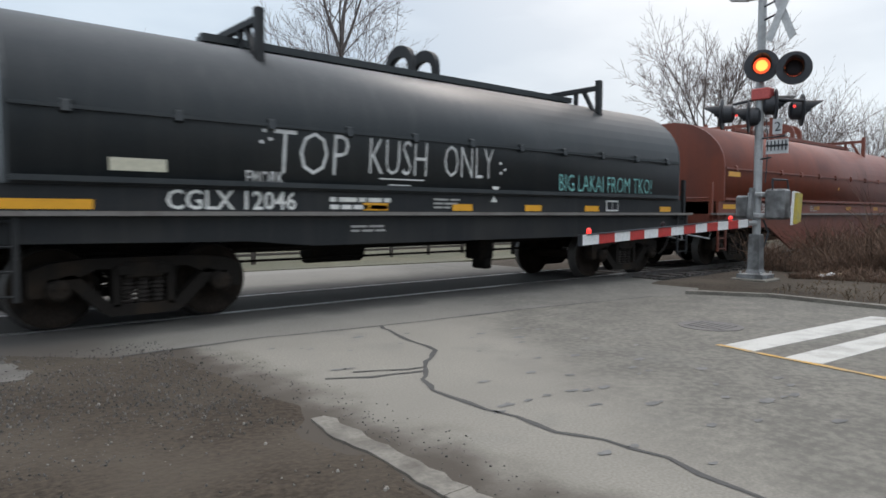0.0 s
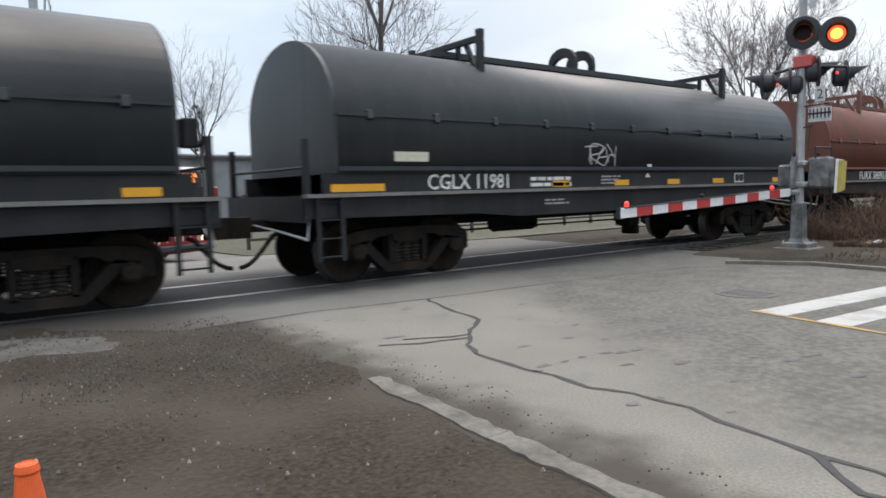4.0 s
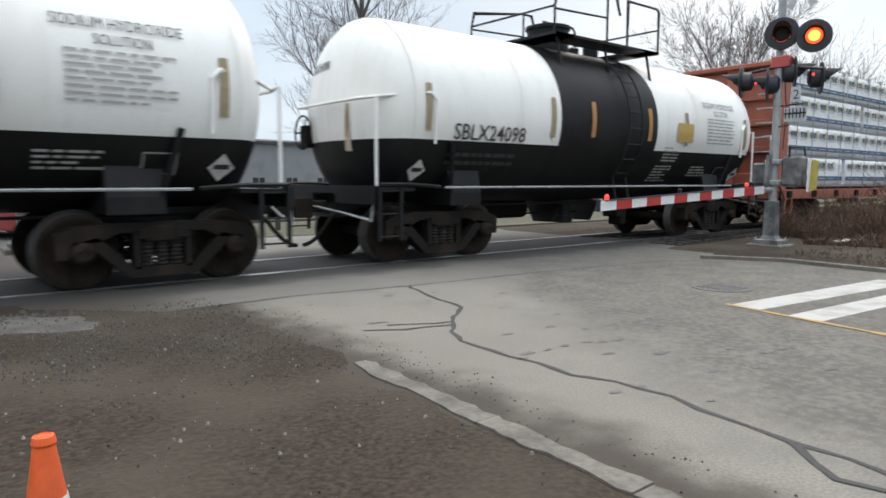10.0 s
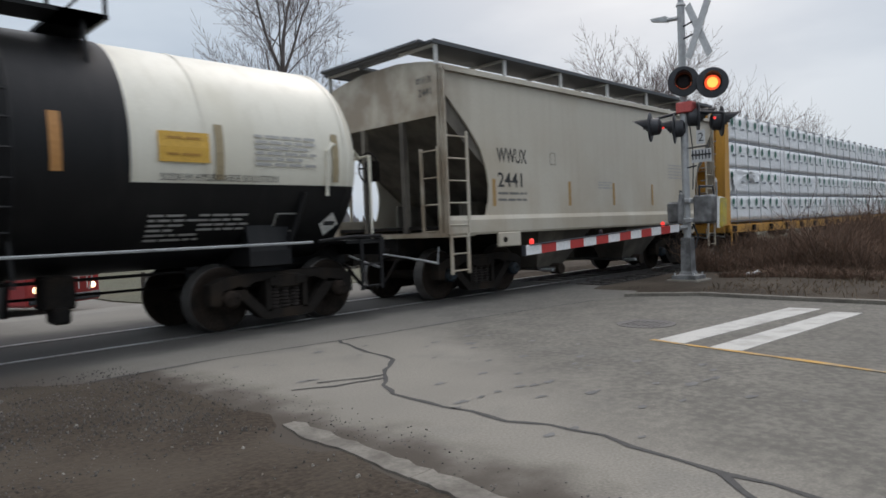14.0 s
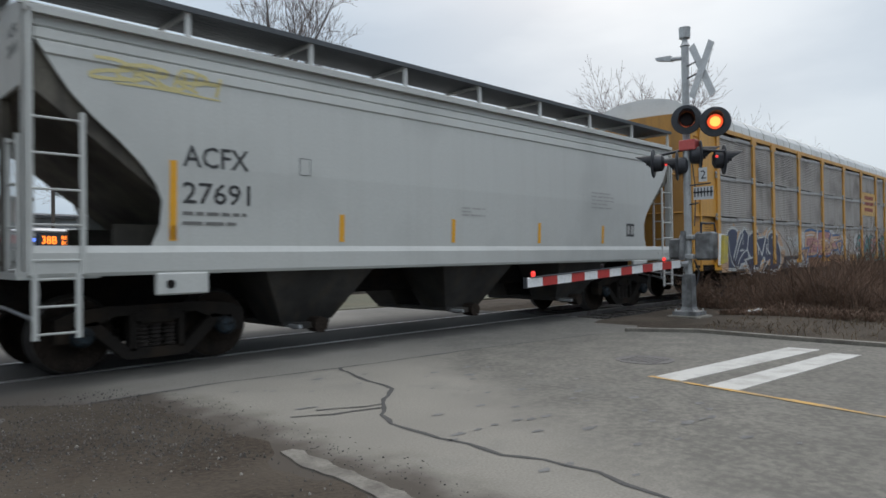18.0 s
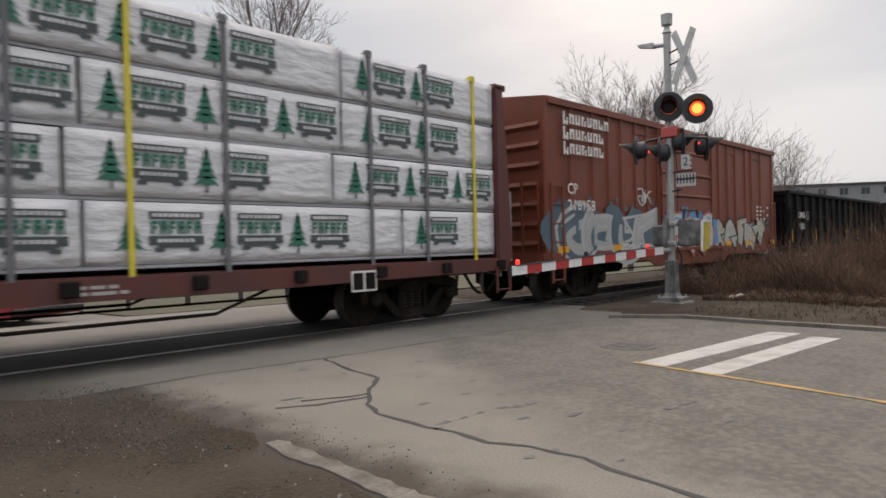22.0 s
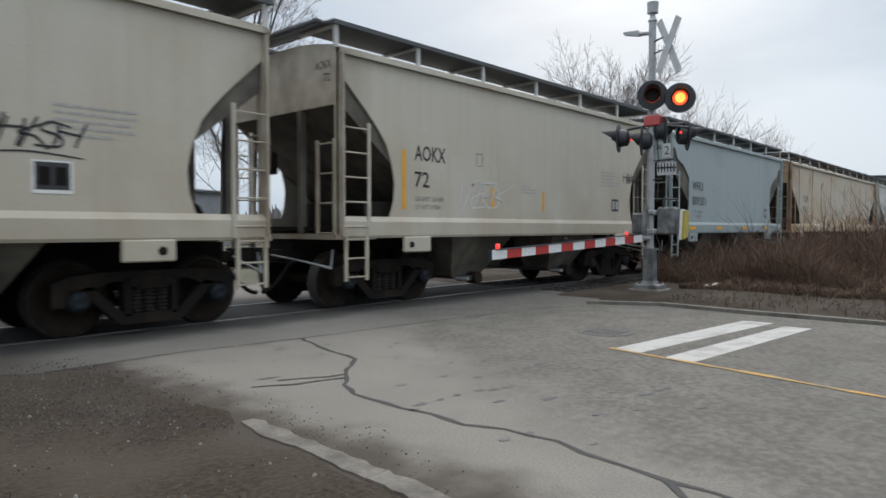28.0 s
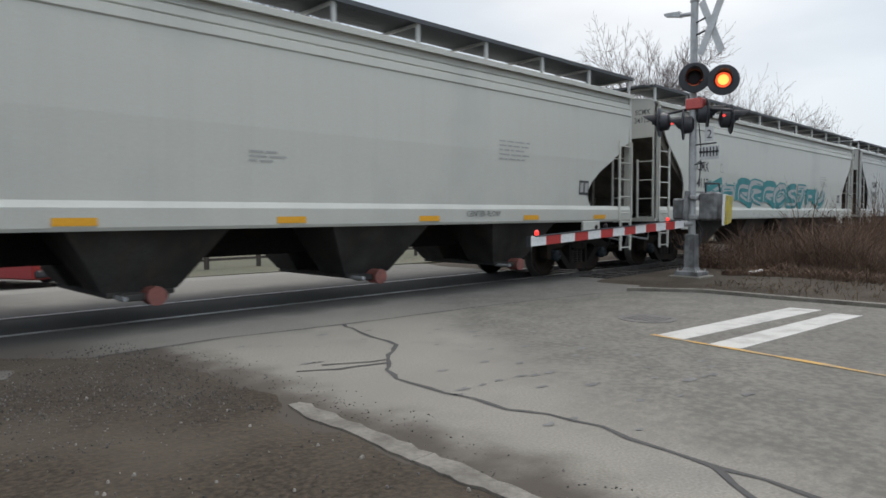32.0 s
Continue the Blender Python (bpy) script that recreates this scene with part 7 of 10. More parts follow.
strips(c, [(-1.75, -0.95, 1.78, 1.80), (-1.6, -1.2, 1.70, 1.715)], M_SPRAYW, hood, "tag_underline")
for i, (mark, num) in ((1, ("WFRX", "382895")), (2, ("FURX", "383146"))):
    c, sl, hood, half = coil_wagon("oxide red coil wagon with a deep fish-bellied side and rounded hood", LEN[i], M_OXIDE, M_OXIDE, (mark + " " + num, 2.25, 1.65 if i == 1 else 1.32), fish=True)
    for x in (1.05, 4.1, 6.5, 9.05, 11.6, 13.6):
        strips(c, [(-half + x, -half + x + (0.83 if x < 2 else 0.42), 1.42, 1.53)], M_REFLECT if i == 2 or x < 2 else mat("faded_tape", (0.42, 0.19, 0.02), 0.5), sl, "reflector")
    strips(c, [(-half + 1.2, -half + 1.8, 2.2, 2.32)], M_REFLECT, hood, "reflector")
    if i == 2:
        tag_word(c, "JFBM", 4.5, 1.88, 0.26, M_SPRAYW, hood, 0.85, 0.0)
        lines_of_print(c, half - 4.0, 1.53, 1.0, 3, M_LETTER, sl, 0.07, 0.035, seed=4)
    paint_mesh("arrow_mark", [hood(0.3 + a, 2.0 + b) for a, b in ((0, 0), (0.06, 0.1), (-0.06, 0.1))], [(0, 1, 2)], M_REFLECT, c)
    CARS.append(c)
c, hood, half = black_coil(3, "CGLX", "12029", "black coil wagon with a rounded hood and amber reflectors")
scrawl(c, -half + 4.0, 1.86, 0.9, 0.2, 6, M_DIMLETTER, hood, 0.02, 9)
CARS.append(c)
c, hood, half = black_coil(4, "CGLX", "11981", "black coil wagon with a rounded hood and faint tags")
scrawl(c, -half + 6.0, 1.9, 0.8, 0.35, 4, M_DIMLETTER, hood, 0.025, 10)
CARS.append(c)
c, sl, hood, half = coil_wagon("faded brown coil wagon with a rusty hood and white tag", LEN[5], M_BROWN, M_DARKSILL, ("FURX 380927", 3.0, 1.9))
scrawl(c, 2.77, 2.05, 1.1, 0.36, 5, M_SPRAYW, hood, 0.035, 12)
for x in (8.4, 11.4, 13.6):
    strips(c, [(-half + x, -half + x + 0.6, 1.37, 1.48)], M_REFLECT, sl, "reflector")
CARS.append(c)
c, sl, hood, half = coil_wagon("bright orange-red coil wagon with white tags along its hood", LEN[6], M_ORANGERED, M_DIRTYRED, ("CIGX802986", 3.0, 2.05), loops="trapeze")
for k, (x, w, h) in enumerate(((2.5, 0.8, 0.42), (3.45, 0.7, 0.42), (4.1, 1.25, 0.3), (7.75, 1.7, 0.4), (12.07, 0.95, 0.6))):
    scrawl(c, -half + x, 1.98, w, h, 4, M_SPRAYW, hood, 0.03, 40 + k)
for k in range(7):
    strips(c, [(half - 9.0 + 0.95 * k, half - 8.7 + 0.95 * k, 1.44, 1.53)], mat("bare_patch", (0.34, 0.15, 0.1), 0.6), sl, "patch")
CARS.append(c)
c, sl, hood, half = coil_wagon("red-brown coil wagon with a rounded hood and small tag", LEN[7], M_REDBROWN, M_DARKSILL, ("FURX 380941", 2.27, 1.5), zt=3.38)
scrawl(c, 2.67, 2.0, 0.8, 0.5, 4, M_SPRAYW, hood, 0.03, 51)
tag_word(c, "LAKAI TKO", -3.8, 1.85, 0.34, mat("dark_red_spray", (0.07, 0.02, 0.015), 0.7), hood, 2.1, 0.02)
for x in (1.4, 6.0, 10.0, half * 2 - 2.2):
    strips(c, [(-half + x, -half + x + 0.6, 1.38, 1.49)], M_REFLECT, sl, "reflector")
CARS.append(c)
c, sl, hood, half = coil_wagon("faded orange coil wagon with a dark sill and white tags", LEN[8], M_ORANGE, M_DARKSILL, ("CIGX803845", 2.68, 1.5))
scrawl(c, 3.76, 2.05, 1.55, 0.42, 5, M_SPRAYW, hood, 0.045, 61)
scrawl(c, -1.0, 1.85, 1.0, 0.4, 5, M_SPRAYW, hood, 0.03, 62)
write_on(c, "CIGX", -0.35, 2.06, 0.22, mat("brown_stencil", (0.16, 0.05, 0.02), 0.6), hood, 0.78, bold=0.01)
strips(c, [(half - 3.9, half - 3.2, 1.34, 1.56)], M_LETTER, sl, "inspection_stencil")
strips(c, [(half - 3.86, half - 3.56, 1.38, 1.53), (half - 3.53, half - 3.24, 1.38, 1.53)], M_DARKSILL, flat_side(-1.452), "inspection_stencil")
CARS.append(c)
c, surf, half = tank_wagon("white tank wagon with a black centre band and underside", LEN[9], ("TCIX 6125", 2.27, 2.32, 1.42), M_TANKWHITE, seed=2, warn=(0.75, 1.6, 2.3, 2.62, (0.42, 0.42, 0.08)), zcut=1.80, bands=(-1.55, 1.68))
CARS.append(c)
c, surf, half = tank_wagon("white tank wagon with black band and rust-brown marks", LEN[10], ("SBLX24098", 2.08, 2.06, 1.57), M_TANKWHITE, seed=4, warn=(1.91, 2.5, 2.12, 2.52, (0.5, 0.32, 0.08)), zcut=1.92, bands=(-1.8, 1.16))
CARS.append(c)
c, sl, half = lumber_wagon("salmon-red centre-beam wagon loaded with white-wrapped lumber", LEN[11], M_SALMON, "band", ("NOKL", "738883", -3.65, 0.5, 0.7), seed=3)
CARS.append(c)
c, surf, half = tank_wagon("cream tank wagon with a wide black band and orange panel", LEN[12], ("TILX 160012", 2.21, 2.42, 1.82), M_TANKCREAM, seed=6, warn=(-2.1, -1.3, 2.25, 2.55, (0.55, 0.30, 0.05)), zcut=1.90)
CARS.append(c)
c, surf, half = tank_wagon("cream tank wagon with bold black lettering and black band", LEN[13], ("UTLX 631368", 2.12, 2.3, 2.0), M_TANKCREAM, seed=8, print_=False, warn=(2.0, 2.64, 2.25, 2.62, (0.58, 0.34, 0.05)), zcut=2.0)
write_on(c, "SODIUM HYDROXIDE SOLUTION", 2.02, 2.07, 0.09, M_BLACKLETTER, surf, 1.6)
lines_of_print(c, 2.1, 2.56, 0.42, 2, mat("ochre_print", (0.35, 0.18, 0.03), 0.6), lambda a, b: surf(a, b, 0.036), 0.2, 0.03, seed=17)
lines_of_print(c, 3.28, 2.66, 0.95, 6, M_DIMLETTER, surf, 0.075, 0.04, seed=18)
CARS.append(c)
c, surf, half = hopper_wagon("pale grey-tan covered hopper wagon with end ladders", LEN[14], M_HOPTAN, ("WWUX", "2441", 2.04), 2, seed=2)
CARS.append(c)


amber_bars(c, surf, half, (1.88, 4.3, 6.05, 7.85), 1.68, 0.5, mat("faded_bar", (0.36, 0.22, 0.08), 0.6))
c, sl, half = lumber_wagon("yellow centre-beam wagon loaded with white-wrapped lumber packs", LEN[15], M_CBYELLOW, "house", seed=7)
torn_wrap(c, -half + 1.0, 2.0, 2.3, 0.7, False)
CARS.append(c)
c, surf, half = hopper_wagon("silver-grey covered hopper wagon with black spray-painted words", LEN[16], M_HOPSILVER, ("ACFX", "49998", 1.9), 3, True, seed=3)
rnd = random.Random(6)
for word, x0, x1, zc_, hh in (("ANIMALS", -3.39, 1.2, 3.0, 0.88), ("IN", -4.05, -2.55, 2.02, 0.86), ("THE", -2.4, -0.65, 2.02, 0.84), ("SACK.", -0.45, 2.0, 2.0, 0.78)):
    wide = {"I": 0.72, ".": 0.35, "M": 1.15, "N": 1.05}
    unit = (x1 - x0) / sum(wide.get(ch, 1.0) + 0.12 for ch in word)
    xa = x0
    for ch in word:
        wd = unit * wide.get(ch, 1.0) * (0.36 if ch == "I" else 1.0)
        off = unit * 0.23 if ch == "I" else 0
        write_on(c, ch, xa + off, zc_ - (0.33 if ch == "." else 0) + rnd.uniform(-0.04, 0.04), 0.14 if ch == "." else hh * rnd.uniform(0.93, 1.07), M_SPRAYK, surf, wd, "graffiti_letter", rnd.uniform(-0.06, 0.1), 0.03)
        if ch == "I":
            for zz in (-0.42, 0.42):
                strips(c, [(xa + 0.02, xa + unit * 0.70, zc_ + zz * hh - 0.07, zc_ + zz * hh + 0.07)], M_SPRAYK, lambda p, q: (p, surf(p, q)[1] - 0.003, q), "graffiti_letter")
        xa += unit * (wide.get(ch, 1.0) + 0.12)
plain_figure(c, 2.7, 1.5, 1.9, 2.2, surf)
# grey paint over old tags on the sill, rust along the top
for xa, xb in ((-5.2, -4.2), (-2.3, -1.2), (-0.5, 0.6)):
    strips(c, [(xa, xb, 1.22, 1.43)], mat("grey_cover_paint", (0.22, 0.225, 0.23), 0.6), flat_side(-1.616), "cover_paint")
amber_bars(c, surf, half, (1.75, 4.3, 6.6, 9.1), 1.6, 0.45)
CARS.append(c)
c, surf, half = hopper_wagon("silver-grey curved-side covered hopper wagon", LEN[17], M_HOPGREY, ("ACFX", "27691", 2.16), 3, True, seed=4, over=0.48)
scrawl(c, -6.46, 3.52, 1.35, 0.24, 6, mat("faded_yellow_spray", (0.55, 0.47, 0.22), 0.6), surf, 0.045, 71)
amber_bars(c, surf, half, (2.0, 4.5, 6.85, 9.28, 11.6), 1.58, 0.4)
amber_bars(c, surf, half, (2.0,), 1.6, 0.95)
CARS.append(c)
CARS.append(autorack("yellow autorack wagon with galvanised louvred sides and graffiti", LEN[18]))
c, sl, half = lumber_wagon("maroon centre-beam wagon with wrapped lumber and yellow straps", LEN[19], M_CBRED, "trees", ("SOO", "100722", -3.55, 0.5, 0.95), seed=9)
torn_wrap(c, -half + 1.0, 2.80, 1.7, 0.74)
CARS.append(c)
CARS.append(boxcar("red-brown boxcar with colourful graffiti along its side", LEN[20]))
for i, (tx, tg, lb) in ((21, (("OMNX", "1262"), False, "black high-sided gondola wagon with amber reflectors")), (22, (("OMNX", "1193"), False, "black gondola wagon with ribbed sides")), (23, (None, True, "black gondola wagon with blue graffiti tags"))):
    CARS.append(gondola(lb, LEN[i], tx, tg, seed=i, zt=3.74 if tg else 3.05))
c, surf, half = hopper_wagon("cream covered hopper wagon with faint black tag", LEN[24], M_HOPTAN, ("TILX", "333069", 2.0), 2, seed=5)
scrawl(c, half - 4.0, 2.35, 0.95, 0.36, 5, M_SPRAYK, surf, 0.03, 81)
scrawl(c, -4.7, 3.2, 1.15, 0.6, 4, M_SPRAYK, surf, 0.03, 82)
amber_bars(c, surf, half, (1.9, 4.2, 6.05, 7.85), 1.68, 0.5, mat("faded_bar", (0.34, 0.18, 0.08), 0.6))
CARS.append(c)
c, surf, half = hopper_wagon("dusty tan covered hopper wagon with chalky drips", LEN[25], M_HOPTAN, ("AOKX", "72", 2.25), 2, seed=6, weights=(("LD LMT 234300", 0.72), ("LT WT 51700", 0.62)))
scrawl(c, -2.44, 1.95, 1.3, 0.5, 4, M_SPRAYW, surf, 0.03, 83)
scrawl(c, half - 2.1, 2.6, 0.6, 0.25, 4, M_SPRAYK, surf, 0.025, 84)
amber_bars(c, surf, half, (4.35, 6.1), 1.7, 0.4)
amber_bars(c, surf, half, (1.95,), 1.65, 1.0)
CARS.append(c)
c, surf, half = hopper_wagon("faded teal-grey covered hopper wagon", LEN[26], M_HOPBLUE, ("WFRX", "809201", 2.27), 2, seed=7, curve="angular", weights=(("LD LMT 234200", 0.72), ("LT WT 51800", 0.62)))
for x in (1.95, 4.16, 6.6, 9.0):
    strips(c, [(-half + x, -half + x + 0.5, 1.30, 1.40)], M_REFLECT, flat_side(-1.615), "reflector")
CARS.append(c)
c, surf, half = hopper_wagon("cream covered hopper wagon with heavy rust streaks", LEN[27], M_HOPRUST, ("CCBX", "71612", 2.63), 4, seed=8, curve=False, weights=(("LD LMT 220500 LB 100000 KG", 1.62), ("LT WT 65500 LB 29700 KG", 1.56)))
rust_runs(c, half, surf, 22, 1.6, 3.9, 0.055, 10, M_RUSTRUN)
for x, top, low, w, sd in ((-5.78, 3.97, 1.6, 0.12, 1), (-4.1, 3.42, 1.62, 0.16, 2), (-3.63, 3.22, 1.62, 0.07, 3), (-3.9, 3.5, 3.2, 0.1, 4), (-2.3, 3.85, 1.66, 0.12, 5), (0.6, 3.6, 2.2, 0.12, 6), (2.1, 3.9, 1.7, 0.1, 7), (4.4, 3.7, 2.0, 0.14, 8), (6.1, 3.9, 1.7, 0.13, 9), (-7.9, 3.9, 2.2, 0.12, 10)):
    long_run(c, x + 0.22, top, low, w, surf, M_RUSTRUN, sd)
amber_bars(c, surf, half, (2.05, 4.2, 8.1), 1.66, 0.45, mat("rust_brown_bar", (0.36, 0.16, 0.04), 0.6))
blob_letters(c, half - 8.0, 1.73, 4.6, 0.42, 8, [mat("pale_rust_spray", (0.40, 0.30, 0.18), 0.7), mat("tan_rust_spray", (0.34, 0.22, 0.11), 0.7)], mat("rust_spray", (0.24, 0.12, 0.055), 0.7), surf, seed=85, fat=0.4)
scrawl(c, half - 3.3, 1.72, 0.4, 0.3, 2, M_SPRAYK, lambda a, b: (a, surf(a, b)[1] - 0.02, b), 0.03, 86)
strips(c, [(half - 2.75, half - 2.2, 2.15, 2.45)], mat("grey_patch_paint", (0.33, 0.33, 0.32), 0.6), lambda a, b: (a, surf(a, b)[1] - 0.004, b), "cover_paint")
CARS.append(c)
c, surf, half = hopper_wagon("light grey curved-side covered hopper wagon, fairly clean", LEN[28], M_HOPWHITE, ("MBKX", "175450", 2.36), 4, True, seed=9, stripe=1.0, curve="low", weights=(("LD LMT 220600", 0.95), ("LT WT 65400", 0.92)))
for x in (1.24, 4.0, 6.8, 9.5, 12.1, 14.8, 17.2):
    strips(c, [(-half + x, -half + x + 0.46, 1.24, 1.33)], M_REFLECT, flat_side(-1.615), "reflector")
write_on(c, "CENTER FLOW", 3.5, 1.36, 0.1, M_BLACKLETTER, flat_side(-1.615), 0.9)
CARS.append(c)
c, surf, half = hopper_wagon("light grey covered hopper wagon with teal graffiti", LEN[29], M_HOPWHITE, ("SCMX", "34112", 2.6), 4, True, seed=10)
blob_letters(c, -half + 3.3, 1.95, 10.5, 0.8, 10, [M_SPRAYC, M_SPRAYG], M_SPRAYC, surf, seed=90)
CARS.append(c)
c, surf, half = hopper_wagon("light grey covered hopper wagon at the end of the view", LEN[30], M_HOPGREY, ("SCMX", "34087", 2.6), 4, True, seed=11)
CARS.append(c)


# ---- ground, roads and track ----
M_DIRT = mat("trodden_dirt_and_grit", (0.042, 0.0326, 0.0238), 0.95, spot=(0.07, 0.0575, 0.044), scale=0.9, spot_at=0.55, spot_soft=0.14, grain=0.5, grain_scale=28.0, bump=0.7, bump_dist=0.02, spec=0.15)
M_ASPHALT = mat("pale_worn_asphalt", (0.197, 0.183, 0.155), 0.9, spot=(0.166, 0.154, 0.132), scale=0.45, spot_at=0.56, spot_soft=0.16, grain=0.22, grain_scale=55.0, bump=0.2, bump_dist=0.004, spec=0.3)
M_ASPHALT2 = mat("dark_patched_asphalt", (0.15, 0.14, 0.12), 0.9, spot=(0.175, 0.164, 0.141), scale=0.5, grain=0.22, grain_scale=55.0, bump=0.2, bump_dist=0.006)


def dirty_road(m, edge0=3.15, edge1=2.55, oily_shade=False):
    """Dust that has drifted over the asphalt's edge, and a mottled, darker wheel path beside it."""
    nt = m.node_tree
    nodes, links = nt.nodes, nt.links
    b = nodes["Principled BSDF"]
    src = b.inputs["Base Color"].links[0].from_socket
    co = nodes.new("ShaderNodeTexCoord")
    sep = nodes.new("ShaderNodeSeparateXYZ")
    links.new(co.outputs["Object"], sep.inputs["Vector"])

    def noise_at(scale):
        n = nodes.new("ShaderNodeTexNoise")
        n.inputs["Scale"].default_value, n.inputs["Detail"].default_value = scale, 6.0
        links.new(co.outputs["Object"], n.inputs["Vector"])
        return n.outputs["Fac"]

    def calc(op, a, c):
        n = nodes.new("ShaderNodeMath")
        n.operation = op
        for i, v in enumerate((a, c)):
            if isinstance(v, (int, float)):
                n.inputs[i].default_value = v
            else:
                links.new(v, n.inputs[i])
        return n.outputs["Value"]

    def ease(v, a, c, lo=0.0, hi=1.0):
        r = nodes.new("ShaderNodeMapRange")
        r.interpolation_type = "SMOOTHSTEP"
        for sock, q in (("From Min", a), ("From Max", c), ("To Min", lo), ("To Max", hi)):
            r.inputs[sock].default_value = q
        links.new(v, r.inputs["Value"])
        return r.outputs["Result"]

    def blend(fac, a, colour, mode="MIX"):
        n = nodes.new("ShaderNodeMix")
        n.data_type, n.blend_type = "RGBA", mode
        links.new(fac, n.inputs["Factor"])
        links.new(a, n.inputs["A"])
        n.inputs["B"].default_value = (*colour, 1)
        return n.outputs["Result"]

    # wheel path: everything past a slanting line, broken up by pale worn spots
    u = calc("SUBTRACT", sep.outputs["X"], calc("MULTIPLY", sep.outputs["Y"], 0.55))
    u = calc("ADD", u, calc("MULTIPLY", noise_at(0.9), 1.6))
    path = ease(u, 8.2, 9.5, 0.0, 0.85)
    path = calc("MULTIPLY", path, ease(calc("ADD", calc("MULTIPLY", noise_at(14.0), 0.6), calc("MULTIPLY", noise_at(2.6), 0.4)), 0.64, 0.38, 0.4, 1.0))
    col = blend(path, src, (0.078, 0.073, 0.063))
    stains = calc("MULTIPLY", ease(noise_at(1.3), 0.55, 0.75), 0.4)
    col = blend(stains, col, (0.11, 0.106, 0.098))
    d = calc("ADD", sep.outputs["X"], calc("MULTIPLY", calc("SUBTRACT", noise_at(2.2), 0.5), 0.9))
    col = blend(ease(d, edge0, edge1), col, (0.057, 0.047, 0.037))
    if oily_shade:
        # grease along the rails, with the shade beneath the train put into this dark colour
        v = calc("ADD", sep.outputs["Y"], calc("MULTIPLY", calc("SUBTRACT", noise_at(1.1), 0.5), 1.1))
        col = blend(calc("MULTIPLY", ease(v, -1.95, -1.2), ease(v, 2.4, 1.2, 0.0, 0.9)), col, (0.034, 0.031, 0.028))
    links.new(col, b.inputs["Base Color"])


dirty_road(M_ASPHALT)
M_CRACK = mat("tar_sealed_crack", (0.065, 0.063, 0.06), 0.9, spec=0.2)
M_OLDTAR = mat("worn_tar_spot", (0.095, 0.092, 0.088), 0.9, spot=(0.15, 0.146, 0.138), scale=7.0, spot_at=0.55)
M_PAINTW = mat("worn_white_road_paint", (0.40, 0.39, 0.36), 0.8, spot=(0.22, 0.212, 0.19), scale=3.0, spot_at=0.62, spot_soft=0.16, grain=0.1, grain_scale=60)
M_PAINTY = mat("worn_yellow_road_paint", (0.42, 0.24, 0.05), 0.8, spot=(0.2, 0.17, 0.12), scale=4.0, spot_at=0.55)
M_CONC = mat("chipped_concrete", (0.15, 0.137, 0.115), 0.9, spot=(0.075, 0.066, 0.054), scale=3.5, spot_at=0.58, grain=0.2, bump=0.5)
M_STONE = mat("grey_gravel", (0.085, 0.078, 0.07), 0.9, island=0.6, grain=0.2)
M_BALLAST = mat("dark_oily_ballast", (0.04, 0.037, 0.034), 0.95, spot=(0.065, 0.058, 0.05), scale=1.5, grain=0.5, grain_scale=28.0, bump=1.0, bump_dist=0.04)
M_IRON = mat("cast_iron_cover", (0.075, 0.07, 0.066), 0.7, spot=(0.11, 0.1, 0.09), scale=5)
M_RAIL = mat("worn_rail_head", (0.33, 0.32, 0.31), 0.35, 0.85, spot=(0.2, 0.17, 0.15), scale=4.0)
M_TIE = mat("weathered_sleeper", (0.06, 0.05, 0.042), 0.9)
M_GRASS = mat("dormant_winter_grass", (0.07, 0.068, 0.04), 0.95, spot=(0.095, 0.08, 0.05), scale=0.4, grain=0.4, grain_scale=20.0, bump=0.8, bump_dist=0.03)


def sheet(name, pts, z, material, label, cat="road"):
    bm = bmesh.new()
    prism(bm, pts, z - 0.05, z, "z")
    drape(bm)
    bmesh.ops.recalc_face_normals(bm, faces=bm.faces)
    return tagged(part(name, bm, material), label, cat, kind="structure")


def ragged(a, b, n, amp, seed):
    rnd = random.Random(seed)
    return [(a[0] + (b[0] - a[0]) * i / n + rnd.uniform(-amp, amp), a[1] + (b[1] - a[1]) * i / n + rnd.uniform(-amp, amp)) for i in range(n + 1)]


def fall(y):
    """The street drops away past the track."""
    return -0.083 * min(10.0, max(0.0, y - 4.0))


def drape(bm):
    for yc in (4.0, 14.0):
        bmesh.ops.bisect_plane(bm, geom=[*bm.verts, *bm.edges, *bm.faces], plane_co=(0, yc, 0), plane_no=(0, 1, 0))
    for v in bm.verts:
        v.co.z += fall(v.co.y)


gx = np.unique(np.r_[-3000, -800, -200, -60, -25, np.arange(-12, 0.5, 0.3), np.arange(0.5, 3.6, 0.15), np.arange(3.6, 24.1, 0.3), 30, 45, 80, 200, 800, 3000])
gy = np.unique(np.r_[-3000, -800, -200, -60, -25, np.arange(-14, -9.5, 0.3), np.arange(-9.5, -1.0, 0.15), np.arange(-1.0, 4.1, 0.3), 6, 9, 14, 22, 40, 90, 200, 800, 3000])
verts, faces = [], []
